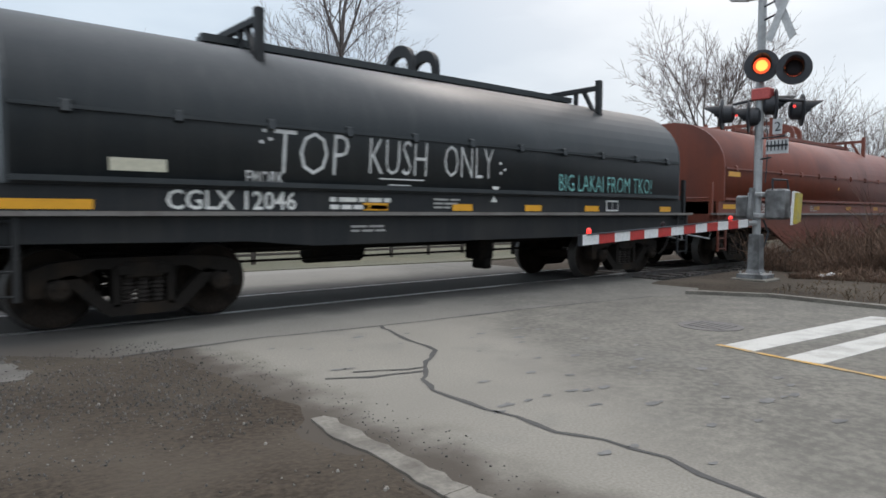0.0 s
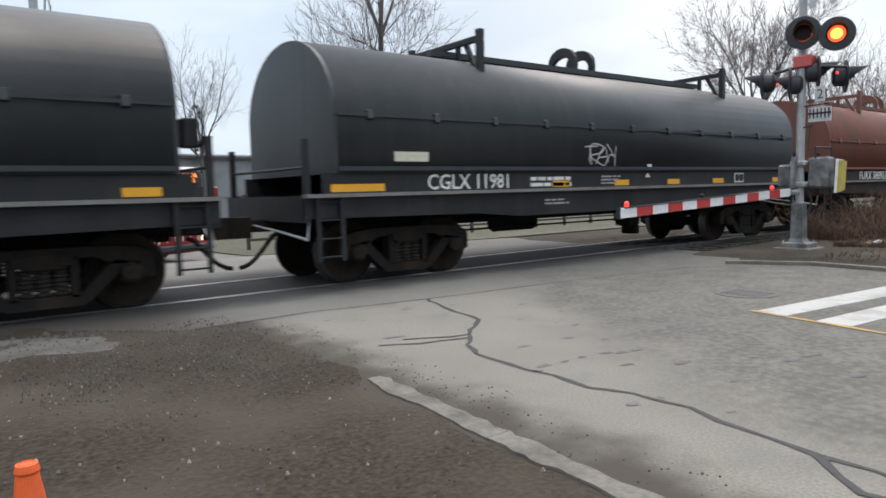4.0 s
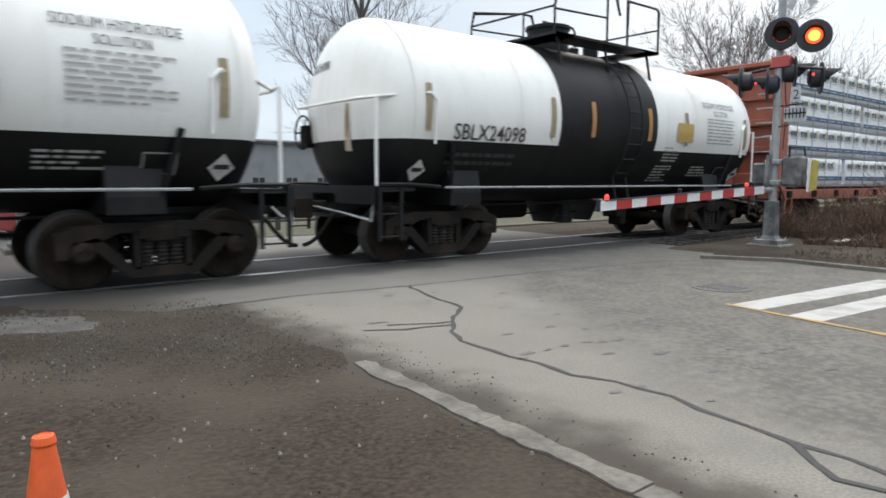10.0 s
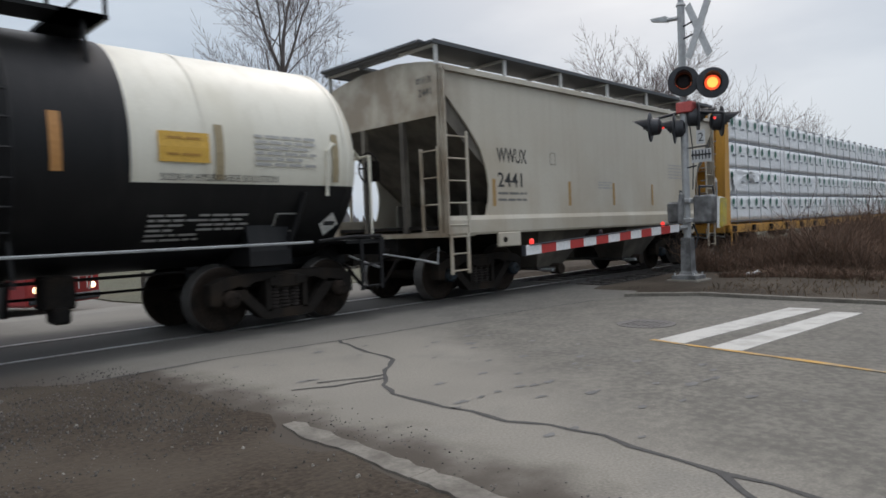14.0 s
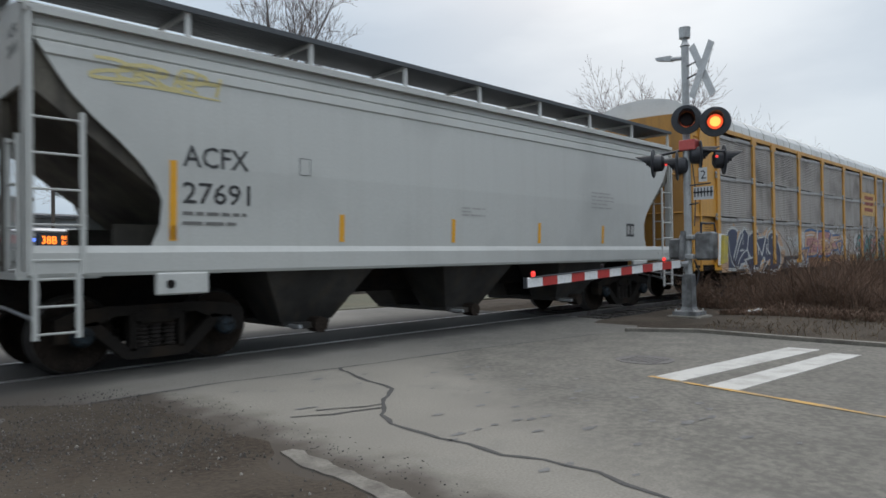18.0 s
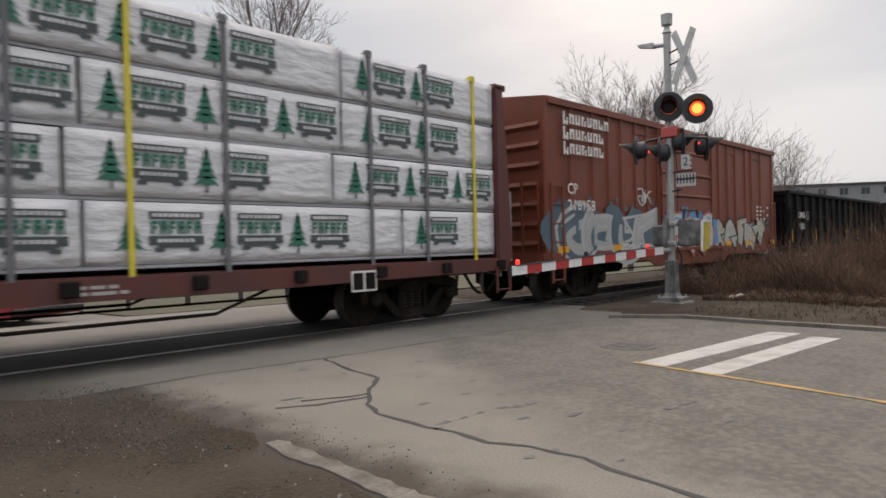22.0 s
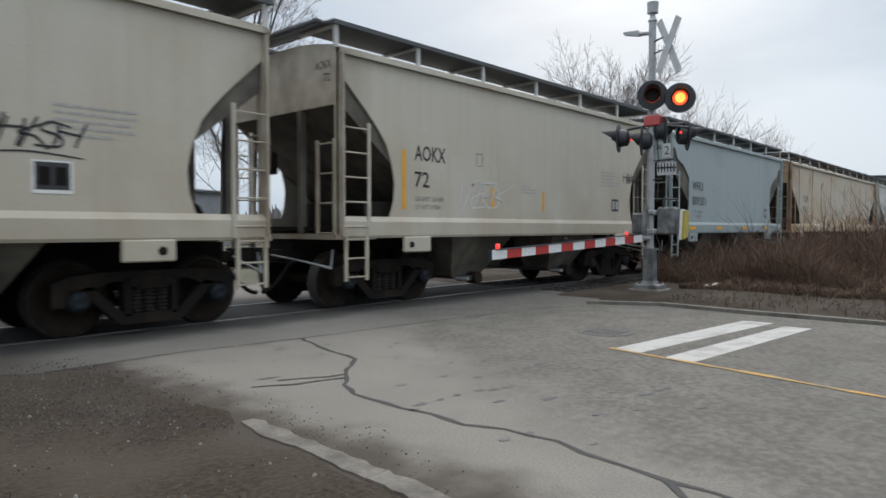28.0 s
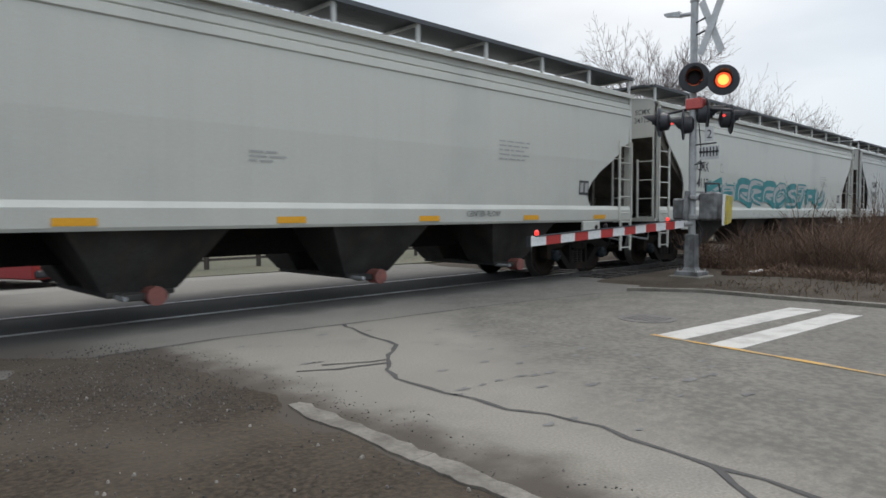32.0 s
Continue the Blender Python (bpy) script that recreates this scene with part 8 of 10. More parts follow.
for yv in gy:
    for xv in gx:
        h = -0.02
        if abs(yv) < 1.9 and (xv < 0.2 or xv > 12.3):
            h = -0.20
        if -14 < yv < -1.3 and -12 < xv < 3.3:
            xb = float(np.interp(yv, (-5.5, -5.4, -3.1, -2.6, -1.6), (2.47, 2.62, 2.62, 2.0, 1.0)))
            xb += 0.16 * noise.noise((xv * 1.5, yv * 1.5, 7)) + 0.08 * noise.noise((xv * 5, yv * 5, 2))
            h += 0.028 * max(0.0, min(1.0, (xb + 0.15 - xv) / 0.3)) + (0.012 * noise.noise((xv * 0.9, yv * 0.9, 0)) if xv < xb - 0.3 else 0.0)
        if xv > 11.6 and -14 < yv < -2.2:
            h += 0.06 + 0.04 * noise.noise((xv * 0.7, yv * 0.7, 3))
        verts.append((xv, yv, h + fall(yv)))
nxg = len(gx)
for j in range(len(gy) - 1):
    for i in range(nxg - 1):
        k = j * nxg + i
        faces.append((k, k + 1, k + nxg + 1, k + nxg))
gme = bpy.data.meshes.new("ground")
gme.from_pydata(verts, [], faces)
gme.materials.append(M_DIRT)
gme.shade_smooth()
tagged(new("ground", gme), "bare brown dirt and grit reaching the horizon", "ground", kind="structure")

left_edge = [(2.11, -2.78), (2.5, -3.02), (2.7, -3.6), (2.67, -4.4), (2.66, -5.1), (2.56, -5.5)]
left_edge = [q for a, b in zip(left_edge, left_edge[1:]) for q in ragged(a, b, 5, 0.035, int(a[1] * 100) + 999)[:-1]]
road_pts = [(1.4, -2.70), (1.5, -3.2), (1.6, -14.0), (1.6, -60.0), (10.4, -60.0), (10.9, -14.0), (10.95, -8.0), (10.95, -6.0), (11.1, -4.7), (10.6, -3.6), (9.8, -3.40), (7.2, -3.06), (4.9, -2.90), (3.42, -2.68)]
sheet("road", road_pts, 0.0, M_ASPHALT, "pale worn asphalt road with tar-sealed cracks")
cross_pts = [(1.3, -2.76), (3.42, -2.66), (4.9, -2.88), (7.2, -3.04), (9.8, -3.38), (10.6, -3.58), (11.6, -3.2), (12.2, -2.2), (12.4, 0.0), (12.4, 3.0), (13.2, 5.0), (11.6, 8.6), (9.2, 12.0), (8.6, 16.0), (9.5, 60.0), (-8.0, 60.0), (-30, 20.0), (-40, 9.0), (-40, 4.0), (0.9, 3.2), (0.3, -1.2)] + ragged((0.4, -1.4), (1.3, -2.6), 6, 0.07, 5)
# True adds the track strip: grease plus painted under-train shade
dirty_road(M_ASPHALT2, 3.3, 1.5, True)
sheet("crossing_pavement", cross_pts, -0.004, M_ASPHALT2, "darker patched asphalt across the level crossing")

# cracks and seam, sealed with tar
def ground_line(name, pts, w, material, z, label, cat="road marking", jitter=0.02, seed=1):
    rnd = random.Random(seed)
    fine = []
    for a, b in zip(pts, pts[1:]):
        n = max(1, int(math.hypot(b[0] - a[0], b[1] - a[1]) / 0.15))
        fine += [(a[0] + (b[0] - a[0]) * i / n + rnd.uniform(-jitter, jitter), a[1] + (b[1] - a[1]) * i / n + rnd.uniform(-jitter, jitter)) for i in range(n)]
    fine.append(pts[-1])
    vs, fs = [], []
    for i, p in enumerate(fine):
        a, b = fine[max(0, i - 1)], fine[min(len(fine) - 1, i + 1)]
        d = math.hypot(b[0] - a[0], b[1] - a[1]) or 1
        nx, ny = -(b[1] - a[1]) / d, (b[0] - a[0]) / d
        ww = w * rnd.uniform(0.6, 1.3) / 2 if jitter else w / 2
        vs += [(p[0] + nx * ww, p[1] + ny * ww, z), (p[0] - nx * ww, p[1] - ny * ww, z)]
        if i:
            k = len(vs)
            fs.append((k - 4, k - 3, k - 1, k - 2))
    me = bpy.data.meshes.new(name)
    me.from_pydata(vs, [], fs)
    me.materials.append(material)
    return tagged(new(name, me), label, cat, kind="structure")


ground_line("crack", [(4.89, -2.88), (4.65, -3.6), (4.5, -4.33), (4.0, -4.8), (3.7, -5.16), (3.53, -5.45), (3.52, -5.86), (3.53, -6.26), (3.51, -6.64), (3.62, -6.93), (3.62, -7.3), (3.55, -7.56), (3.5, -7.85), (3.48, -8.1), (3.46, -8.33), (3.39, -8.56), (3.3, -9.2)], 0.045, M_CRACK, 0.004, "wandering tar-sealed crack in the asphalt", jitter=0.03, seed=2)
ground_line("crack", [(3.13, -4.63), (3.43, -4.8), (3.64, -4.86), (3.88, -4.93)], 0.035, M_CRACK, 0.0052, "short side crack in the asphalt", seed=3)
ground_line("crack", [(3.42, -4.60), (3.6, -4.67), (3.82, -4.78), (3.98, -4.82)], 0.03, M_CRACK, 0.006, "thin crack beside a sealed one", seed=8)
ground_line("crack", [(3.48, -8.08), (3.3, -8.25), (3.2, -8.4), (3.22, -8.8)], 0.05, M_CRACK, 0.0056, "tar-sealed side crack", seed=4)
ground_line("pavement_seam", [(2.11, -2.72), (3.42, -2.67), (4.9, -2.89), (7.2, -3.04), (9.8, -3.39)], 0.035, M_CRACK, 0.005, "dark seam between old and new asphalt", jitter=0.012, seed=5)
rnd = random.Random(55)
spots = [(3.7, -6.05, 0.16), (5.6, -4.4, 0.2), (6.0, -4.0, 0.16), (5.0, -5.2, 0.12), (4.3, -3.3, 0.16), (4.6, -6.2, 0.13), (3.75, -7.5, 0.07)]
spots += [(rnd.uniform(3.3, 6.2), rnd.uniform(-8.2, -3.2), rnd.uniform(0.05, 0.17)) for _ in range(46)]
for n, (px_, py_, sw) in enumerate(spots):
    m = 11
    rr = [rnd.uniform(0.5, 1.1) for _ in range(m)]
    ring = [(px_ + sw * 0.55 * rr[i] * math.cos(i * math.tau / m), py_ + sw * 0.3 * rr[i] * math.sin(i * math.tau / m), 0.004) for i in range(m)]
    me = bpy.data.meshes.new("tar_spot")
    me.from_pydata(ring, [], [tuple(range(m))])
    me.materials.append(M_OLDTAR)
    tagged(new("tar_spot", me), "small worn tar spot on the asphalt", "road marking", "tar spots", "structure")

# road paint
for q in ([(6.78, -6.0), (6.80, -6.34), (10.15, -6.72), (10.13, -6.32)], [(6.67, -6.64), (6.70, -6.97), (9.95, -7.26), (9.93, -6.92)]):
    bm = prism(bmesh.new(), q, 0.0, 0.005, "z")
    bmesh.ops.recalc_face_normals(bm, faces=bm.faces)
    tagged(part("stop_line", bm, M_PAINTW), "worn white stop bar painted on the asphalt", "road marking", "stop bars", "structure")
ground_line("centre_line", [(6.83, -5.95), (6.72, -6.5), (6.6, -7.2), (6.36, -8.4), (6.0, -10.5), (5.4, -14), (3.0, -30)], 0.075, M_PAINTY, 0.006, "worn yellow centre line", jitter=0.004, seed=7)
bm = lathe(bmesh.new(), [(0.36, 0.0), (0.36, 0.006), (0.33, 0.008), (0.31, 0.004), (0.01, 0.005)], "z", (7.85, -5.35, 0.0), 28)
cover = tagged(part("manhole_cover", bm, M_IRON), "round dark cast-iron manhole cover in the road", "manhole cover")
for k in range(-3, 4):
    part("raised_bar", box(bmesh.new(), 7.65, 8.05, -5.35 + k * 0.07 - 0.015, -5.35 + k * 0.07 + 0.015, 0.004, 0.010), M_IRON, cover)

# broken kerb at the road's edge
rnd = random.Random(12)
kerb = tagged(new("kerb"), "broken pale concrete kerb sunk in the dirt", "kerb", kind="structure")
yk = -5.48
for k in range(18):
    ln = rnd.uniform(0.7, 1.45) if k else 1.42
    def kx(y):
        return 2.55 + 0.055 * (y + 5.5) if y > -9 else 2.36 + 0.03 * (y + 9)
    pts = []
    n = 14
    for i in range(n + 1):
        yy = yk - ln * i / n
        w = 0.05 if k == 0 and i == 0 else 0.065
        pts.append((kx(yy) - w + 0.03 * noise.noise((yy * 2.3, 4, k)) + rnd.uniform(-0.022, 0.014), yy))
    for i in range(n, -1, -1):
        yy = yk - ln * i / n
        w = 0.03 if k == 0 and i == 0 else 0.075
        pts.append((kx(yy) + w + 0.035 * noise.noise((yy * 1.9, 9, k)) + rnd.uniform(-0.02, 0.016), yy))
    bm = prism(bmesh.new(), pts, -0.06, 0.016 + rnd.uniform(-0.005, 0.008), "z")
    bmesh.ops.recalc_face_normals(bm, faces=bm.faces)
    part("kerb_stone", bm, M_CONC, kerb)
    yk -= ln + 0.012
bm = prism(bmesh.new(), ragged((10.5, -3.55), (11.1, -4.6), 4, 0.03, 3) + [(10.97, -6.0), (10.95, -8.0), (10.9, -14), (10.4, -60), (10.55, -60), (11.05, -14), (11.1, -8), (11.12, -6.0)] + ragged((11.25, -4.6), (10.62, -3.48), 4, 0.03, 4), -0.05, 0.055, "z")
bmesh.ops.recalc_face_normals(bm, faces=bm.faces)
tagged(part("kerb_edge", bm, M_CONC), "low grey kerb along the road's far side", "kerb", kind="structure")
rub = [(0.2, -2.0), (0.8, -2.05), (1.3, -2.5), (1.38, -2.9), (1.3, -3.2), (0.75, -2.95), (-0.3, -2.9), (-2.5, -2.8), (-2.5, -2.1)]
bm = prism(bmesh.new(), [q for a, b in zip(rub, rub[1:] + rub[:1]) for q in ragged(a, b, 4, 0.06, int(a[0] * 50) + 300)[:-1]], -0.05, 0.012, "z")
bmesh.ops.recalc_face_normals(bm, faces=bm.faces)
M_SCRAP = mat("dirt_covered_concrete", (0.12, 0.112, 0.098), 0.9, spot=(0.07, 0.062, 0.053), scale=3.0, spot_at=0.5, spot_soft=0.2, grain=0.2)
tagged(part("concrete_scrap", bm, M_SCRAP), "remnant of crumbling pale concrete in the dirt", "concrete", kind="structure")

# track
for yr, nm in ((-0.7525, "rail_near"), (0.7525, "rail_far")):
    bm = bmesh.new()
    prof = [(-0.07, -0.17), (0.07, -0.17), (0.07, -0.155), (0.012, -0.13), (0.012, -0.05), (0.036, -0.035), (0.036, -0.006), (0.028, 0.0), (-0.028, 0.0), (-0.036, -0.006), (-0.036, -0.035), (-0.012, -0.05), (-0.012, -0.13), (-0.07, -0.155)]
    prism(bm, [(a + yr, b + 0.008) for a, b in prof], -250, 700, "x")
    bmesh.ops.recalc_face_normals(bm, faces=bm.faces)
    tagged(part(nm, bm, M_RAIL), "worn steel rail with a bright running surface", "rail", "railway track", "structure")
for x0, x1 in ((-250, 0.95), (12.35, 700)):
    bm = prism(bmesh.new(), [(-2.1, -0.16), (-1.6, -0.10), (1.6, -0.10), (2.1, -0.16), (2.1, -0.3), (-2.1, -0.3)], x0, x1, "x")
    bmesh.ops.recalc_face_normals(bm, faces=bm.faces)
    tagged(part("track_bed", bm, M_BALLAST), "dark oily ballast under the rails", "ballast", kind="structure")
bm = bmesh.new()
for k in range(-60, 160):
    x = k * 0.55 + 0.1
    if 0.7 < x < 12.5:
        continue
    box(bm, x - 0.11, x + 0.11, -1.3, 1.3, -0.16, -0.085)
tagged(part("sleepers", bm, M_TIE), "weathered dark wooden sleepers in ballast", "sleeper", kind="stuff")
bm = bmesh.new()
for yr in (-0.7525, 0.7525):
    s = 1 if yr < 0 else -1
    box(bm, 1.0, 12.3, *sorted((yr + s * 0.04, yr + s * 0.11)), -0.02, -0.001)
tagged(part("flangeway", bm, M_CRACK), "dark flangeway groove beside each rail", "track groove", kind="structure")

# loose stones
def scatter(name, count, areas, size, material, label, seed, z=0.0):
    rnd = random.Random(seed)
    vs, fs = [], []
    for _ in range(count):
        x0, x1, y0, y1 = rnd.choice(areas)
        cx, cy, r = rnd.uniform(x0, x1), rnd.uniform(y0, y1), size * rnd.uniform(0.35, 1.0) ** 1.6
        k = len(vs)
        a0 = rnd.uniform(0, 6)
        for i in range(5):
            a = a0 + i * math.tau / 5
            q = r * rnd.uniform(0.7, 1.2)
            vs.append((cx + q * math.cos(a), cy + q * math.sin(a), z - 0.005))
        for i in range(5):
            a = a0 + i * math.tau / 5 + 0.3
            q = r * rnd.uniform(0.4, 0.8)
            vs.append((cx + q * math.cos(a), cy + q * math.sin(a), z + r * rnd.uniform(0.5, 0.9)))
        for i in range(5):
            fs.append((k + i, k + (i + 1) % 5, k + 5 + (i + 1) % 5, k + 5 + i))
        fs.append(tuple(k + 5 + i for i in range(5)))
    me = bpy.data.meshes.new(name)
    me.from_pydata(vs, [], fs)
    me.materials.append(material)
    return tagged(new(name, me), label, "gravel", kind="stuff")


scatter("loose_gravel", 5200, [(-4, 2.4, -8.5, -2.4), (0.5, 2.6, -5, -2.2), (0.8, 2.4, -5.5, -3.0)], 0.010, M_STONE, "loose grey gravel strewn over the dirt", 21, 0.012)
scatter("pale_pebbles", 300, [(-3, 2.4, -8, -2.4), (-1.5, 2.2, -5.5, -2.6), (0.2, 2.3, -7.2, -4.0)], 0.013, mat("pale_pebble", (0.2, 0.185, 0.16), 0.9, island=0.35), "pale pebbles lying on the dirt", 22, 0.012)
scatter("concrete_crumbs", 220, [(-2.2, 1.4, -2.3, -1.85), (-0.5, 1.4, -2.6, -2.0)], 0.035, M_SCRAP, "crumbled pale concrete pieces beside the track", 23, 0.01)
scatter("grit", 700, [(2.4, 3.1, -6.5, -3.0), (2.2, 2.9, -4.8, -2.7), (2.5, 2.9, -9, -5)], 0.010, M_STONE, "fine grit along the asphalt edge", 24)
scatter("ballast_stone", 5000, [(12.3, 40, -2.6, -1.2), (12.0, 16, -3.4, -1.5), (-14, 0.9, -2.4, -1.0)], 0.05, M_BALLAST, "dark ballast stones beside the rails", 25, -0.09)

# verge beyond the road, far road and grass
sheet("grass_verge", [(13.25, 5.1), (30, 5.4), (120, 7.0), (120, 60), (9.6, 60), (8.75, 16.0), (9.35, 12.1), (11.7, 8.7)], 0.02, M_GRASS, "dormant brown-green grass verge past the far street", "grass")


# ---- level-crossing mast with gate ----
M_MAST = mat("weathered_aluminium_mast", (0.40, 0.41, 0.41), 0.5, 0.35, spot=(0.28, 0.28, 0.28), scale=4.0, streak=(0.2, 0.19, 0.18), streak_amount=0.3)
M_MECH = mat("grubby_gate_machine", (0.22, 0.225, 0.225), 0.55, 0.2, spot=(0.1, 0.1, 0.1), scale=5.0, spot_at=0.5, streak=(0.08, 0.075, 0.07), streak_amount=0.5)
M_DISC = mat("matt_black_target", (0.024, 0.026, 0.031), 0.55, spot=(0.04, 0.042, 0.048), scale=5.0)
M_GATEW = mat("white_gate_sheeting", (0.66, 0.66, 0.65), 0.45)
M_GATER = mat("red_gate_sheeting", (0.42, 0.028, 0.022), 0.45)
M_LAMPOFF = mat("dark_red_lens", (0.024, 0.017, 0.019), 0.5, spec=0.2)
M_LAMPON = mat("lit_red_lens", (0.8, 0.1, 0.03), 0.3, emit=(1.0, 0.12, 0.04), emit_strength=0.9)
M_LAMPCORE = mat("lit_lamp_core", (0.9, 0.5, 0.1), 0.3, emit=(1.0, 0.42, 0.08), emit_strength=1.7)
M_SMALLRED = mat("lit_small_red_lamp", (0.8, 0.05, 0.04), 0.3, emit=(1.0, 0.05, 0.04), emit_strength=0.9)
M_SIGN = mat("weathered_sign_aluminium", (0.47, 0.48, 0.48), 0.5, spot=(0.38, 0.38, 0.38), scale=6.0)
M_HAZY = mat("hazard_yellow", (0.42, 0.33, 0.05), 0.5, spot=(0.3, 0.26, 0.1), scale=6.0)
MX, MY = 13.4, -3.36
DRUMS = []


def signal_mast(x, y, facing=1, simple=False):
    m = thing("crossing_signal_mast", "grey level-crossing signal mast with crossbuck and red flashers" if not simple else "far-side crossing signal mast with lit red lamp", "crossing signal")
    P = lambda name, bm, mm, par=None, lb="": part(name, bm, mm, par or m, lb)
    bm = bmesh.new()
    rod(bm, (x, y, 0.5), (x, y, 5.62), 0.075, 16)
    P("pole", bm, M_MAST)
    bm = bmesh.new()
    box(bm, x - 0.34, x + 0.34, y - 0.34, y + 0.34, -0.06, 0.07, 0.02)
    P("foundation", bm, M_CONC)
    bm = bmesh.new()
    vs = []
    for z, w in ((0.07, 0.25), (0.15, 0.25), (0.17, 0.14), (0.24, 0.11), (0.9, 0.10), (0.92, 0.085)):
        vs.append([bm.verts.new((x + sx * w, y + sy * w, z)) for sx, sy in ((-1, -1), (1, -1), (1, 1), (-1, 1))])
    for p, q in zip(vs, vs[1:]):
        for i in range(4):
            bm.faces.new((p[i], p[(i + 1) % 4], q[(i + 1) % 4], q[i]))
    bm.faces.new(vs[-1])
    P("base_casting", bm, M_MECH)
    for sx in (-1, 1):
        for sy in (-1, 1):
            P("anchor_bolt", rod(bmesh.new(), (x + sx * 0.2, y + sy * 0.2, 0.06), (x + sx * 0.2, y + sy * 0.2, 0.2), 0.018, 6), M_MAST)
    # bell on top
    bm = lathe(bmesh.new(), [(0.05, 5.6), (0.10, 5.64), (0.06, 5.72), (0.05, 5.78), (0.11, 5.80), (0.115, 5.98), (0.12, 6.02), (0.09, 6.03)], "z", (x, y, 0), 16)
    P("bell", bm, M_MAST)
    # crossbuck: two crossed boards on the side of the road traffic
    cxz = (y - 0.42, 5.04)
    fx = x - facing * 0.16
    for a in (62, -62) if not simple else (45, -45):
        bm = bmesh.new()
        c, s = math.cos(math.radians(a)), math.sin(math.radians(a))
        hl, hw = 0.60, 0.088
        pts = [(cxz[0] + (u * c - v * s) * 0.75, cxz[1] + u * s + v * c) for u, v in ((-hl, -hw), (hl, -hw), (hl, hw), (-hl, hw))]
        off = 0.012 if a > 0 else -0.012
        prism(bm, pts, fx + off - 0.008, fx + off + 0.008, "x")
        bmesh.ops.recalc_face_normals(bm, faces=bm.faces)
        P("crossbuck_board", bm, M_SIGN)
    for zz in (5.2, 4.95):
        P("sign_bracket", rod(bmesh.new(), (x, y, zz), (fx, y - 0.3, zz + 0.02), 0.018, 6), M_DISC)
    # street-side lamp arm near the top
    bm = bmesh.new()
    rod(bm, (x, y, 5.40), (x, y + 0.32, 5.43), 0.045, 10)
    prism(bm, [(y + 0.28, 5.38), (y + 0.62, 5.46), (y + 0.64, 5.52), (y + 0.3, 5.50)], x - 0.06, x + 0.06, "x")
    bmesh.ops.recalc_face_normals(bm, faces=bm.faces)
    P("gate_detector_arm", bm, M_MAST)

    # flashers: disc, hood, lens; way = direction that the lens faces
    def flasher(px, py, pz, ax, lit, hood=True):
        d = Vector((math.cos(ax), math.sin(ax), 0))
        side = Vector((-d.y, d.x, 0))
        rot = Matrix.Translation((px, py, pz)) @ Matrix(((d.x, side.x, 0, 0), (d.y, side.y, 0, 0), (0, 0, 1, 0), (0, 0, 0, 1)))
        def put(bm):
            bmesh.ops.transform(bm, matrix=rot, verts=bm.verts)
            return bm
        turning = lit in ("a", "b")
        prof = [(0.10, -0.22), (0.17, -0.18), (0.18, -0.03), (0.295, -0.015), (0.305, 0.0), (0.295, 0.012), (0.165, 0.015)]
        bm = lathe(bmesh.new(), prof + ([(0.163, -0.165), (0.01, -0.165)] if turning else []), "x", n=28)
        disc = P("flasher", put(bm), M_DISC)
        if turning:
            # an added drum with a glowing face and a dark one; turning it imitates flashing
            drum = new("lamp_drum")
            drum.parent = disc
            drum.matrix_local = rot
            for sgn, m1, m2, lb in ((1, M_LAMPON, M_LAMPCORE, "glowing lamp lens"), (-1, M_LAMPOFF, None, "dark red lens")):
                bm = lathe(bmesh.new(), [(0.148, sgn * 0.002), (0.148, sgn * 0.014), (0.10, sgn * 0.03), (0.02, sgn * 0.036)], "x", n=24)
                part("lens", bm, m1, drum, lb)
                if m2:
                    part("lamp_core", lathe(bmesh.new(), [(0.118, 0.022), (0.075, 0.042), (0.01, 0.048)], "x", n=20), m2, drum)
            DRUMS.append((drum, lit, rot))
        bm = lathe(bmesh.new(), [(0.155, 0.0), (0.155, 0.03), (0.10, 0.05), (0.02, 0.055)], "x", n=24) if not turning else None
        if not turning:
            P("lens", put(bm), M_LAMPON if lit == 2 else M_LAMPOFF, disc, "glowing lamp lens" if lit == 2 else "dark red lens")
        if lit == 2:
            bm = lathe(bmesh.new(), [(0.135, 0.04), (0.08, 0.06), (0.01, 0.065)], "x", n=20)
            P("lamp_core", put(bm), M_LAMPCORE, disc)
        if hood:
            bm = bmesh.new()
            rows = []
            for i in range(13):
                a = math.radians(-20 + 220 * i / 12)
                rows.append([bm.verts.new((0.0, 0.175 * math.cos(a), 0.175 * math.sin(a))), bm.verts.new((0.12 + 0.26 * max(0, math.sin(a)), 0.165 * math.cos(a), 0.165 * math.sin(a)))])
            for p, q in zip(rows, rows[1:]):
                bm.faces.new((p[0], p[1], q[1], q[0]))
            ex = bmesh.ops.solidify(bm, geom=bm.faces[:], thickness=0.006)
            P("visor", put(bm), M_DISC, disc)
        return disc

    toward = math.atan2(-9.5 - y, 0.2 - x) if facing > 0 else math.atan2(-1, 0)
    # upper pair faces the approaching drivers
    if simple:
        flasher(x + 0.34, y - 0.1, 2.4, math.radians(-95), 2)
        flasher(x + 0.28, y - 0.1, 2.95, math.radians(-95), 1)
        P("gate_mechanism", box(bmesh.new(), x - 0.2, x + 0.35, y - 0.3, y + 0.3, 0.9, 1.55, 0.04), M_MAST)
    else:
        ux = Vector((math.cos(toward), math.sin(toward), 0))
        sd = Vector((ux.y, -ux.x, 0))
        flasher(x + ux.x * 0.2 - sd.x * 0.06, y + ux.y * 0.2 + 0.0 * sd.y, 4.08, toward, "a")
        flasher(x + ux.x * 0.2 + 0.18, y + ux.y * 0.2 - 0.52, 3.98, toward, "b")
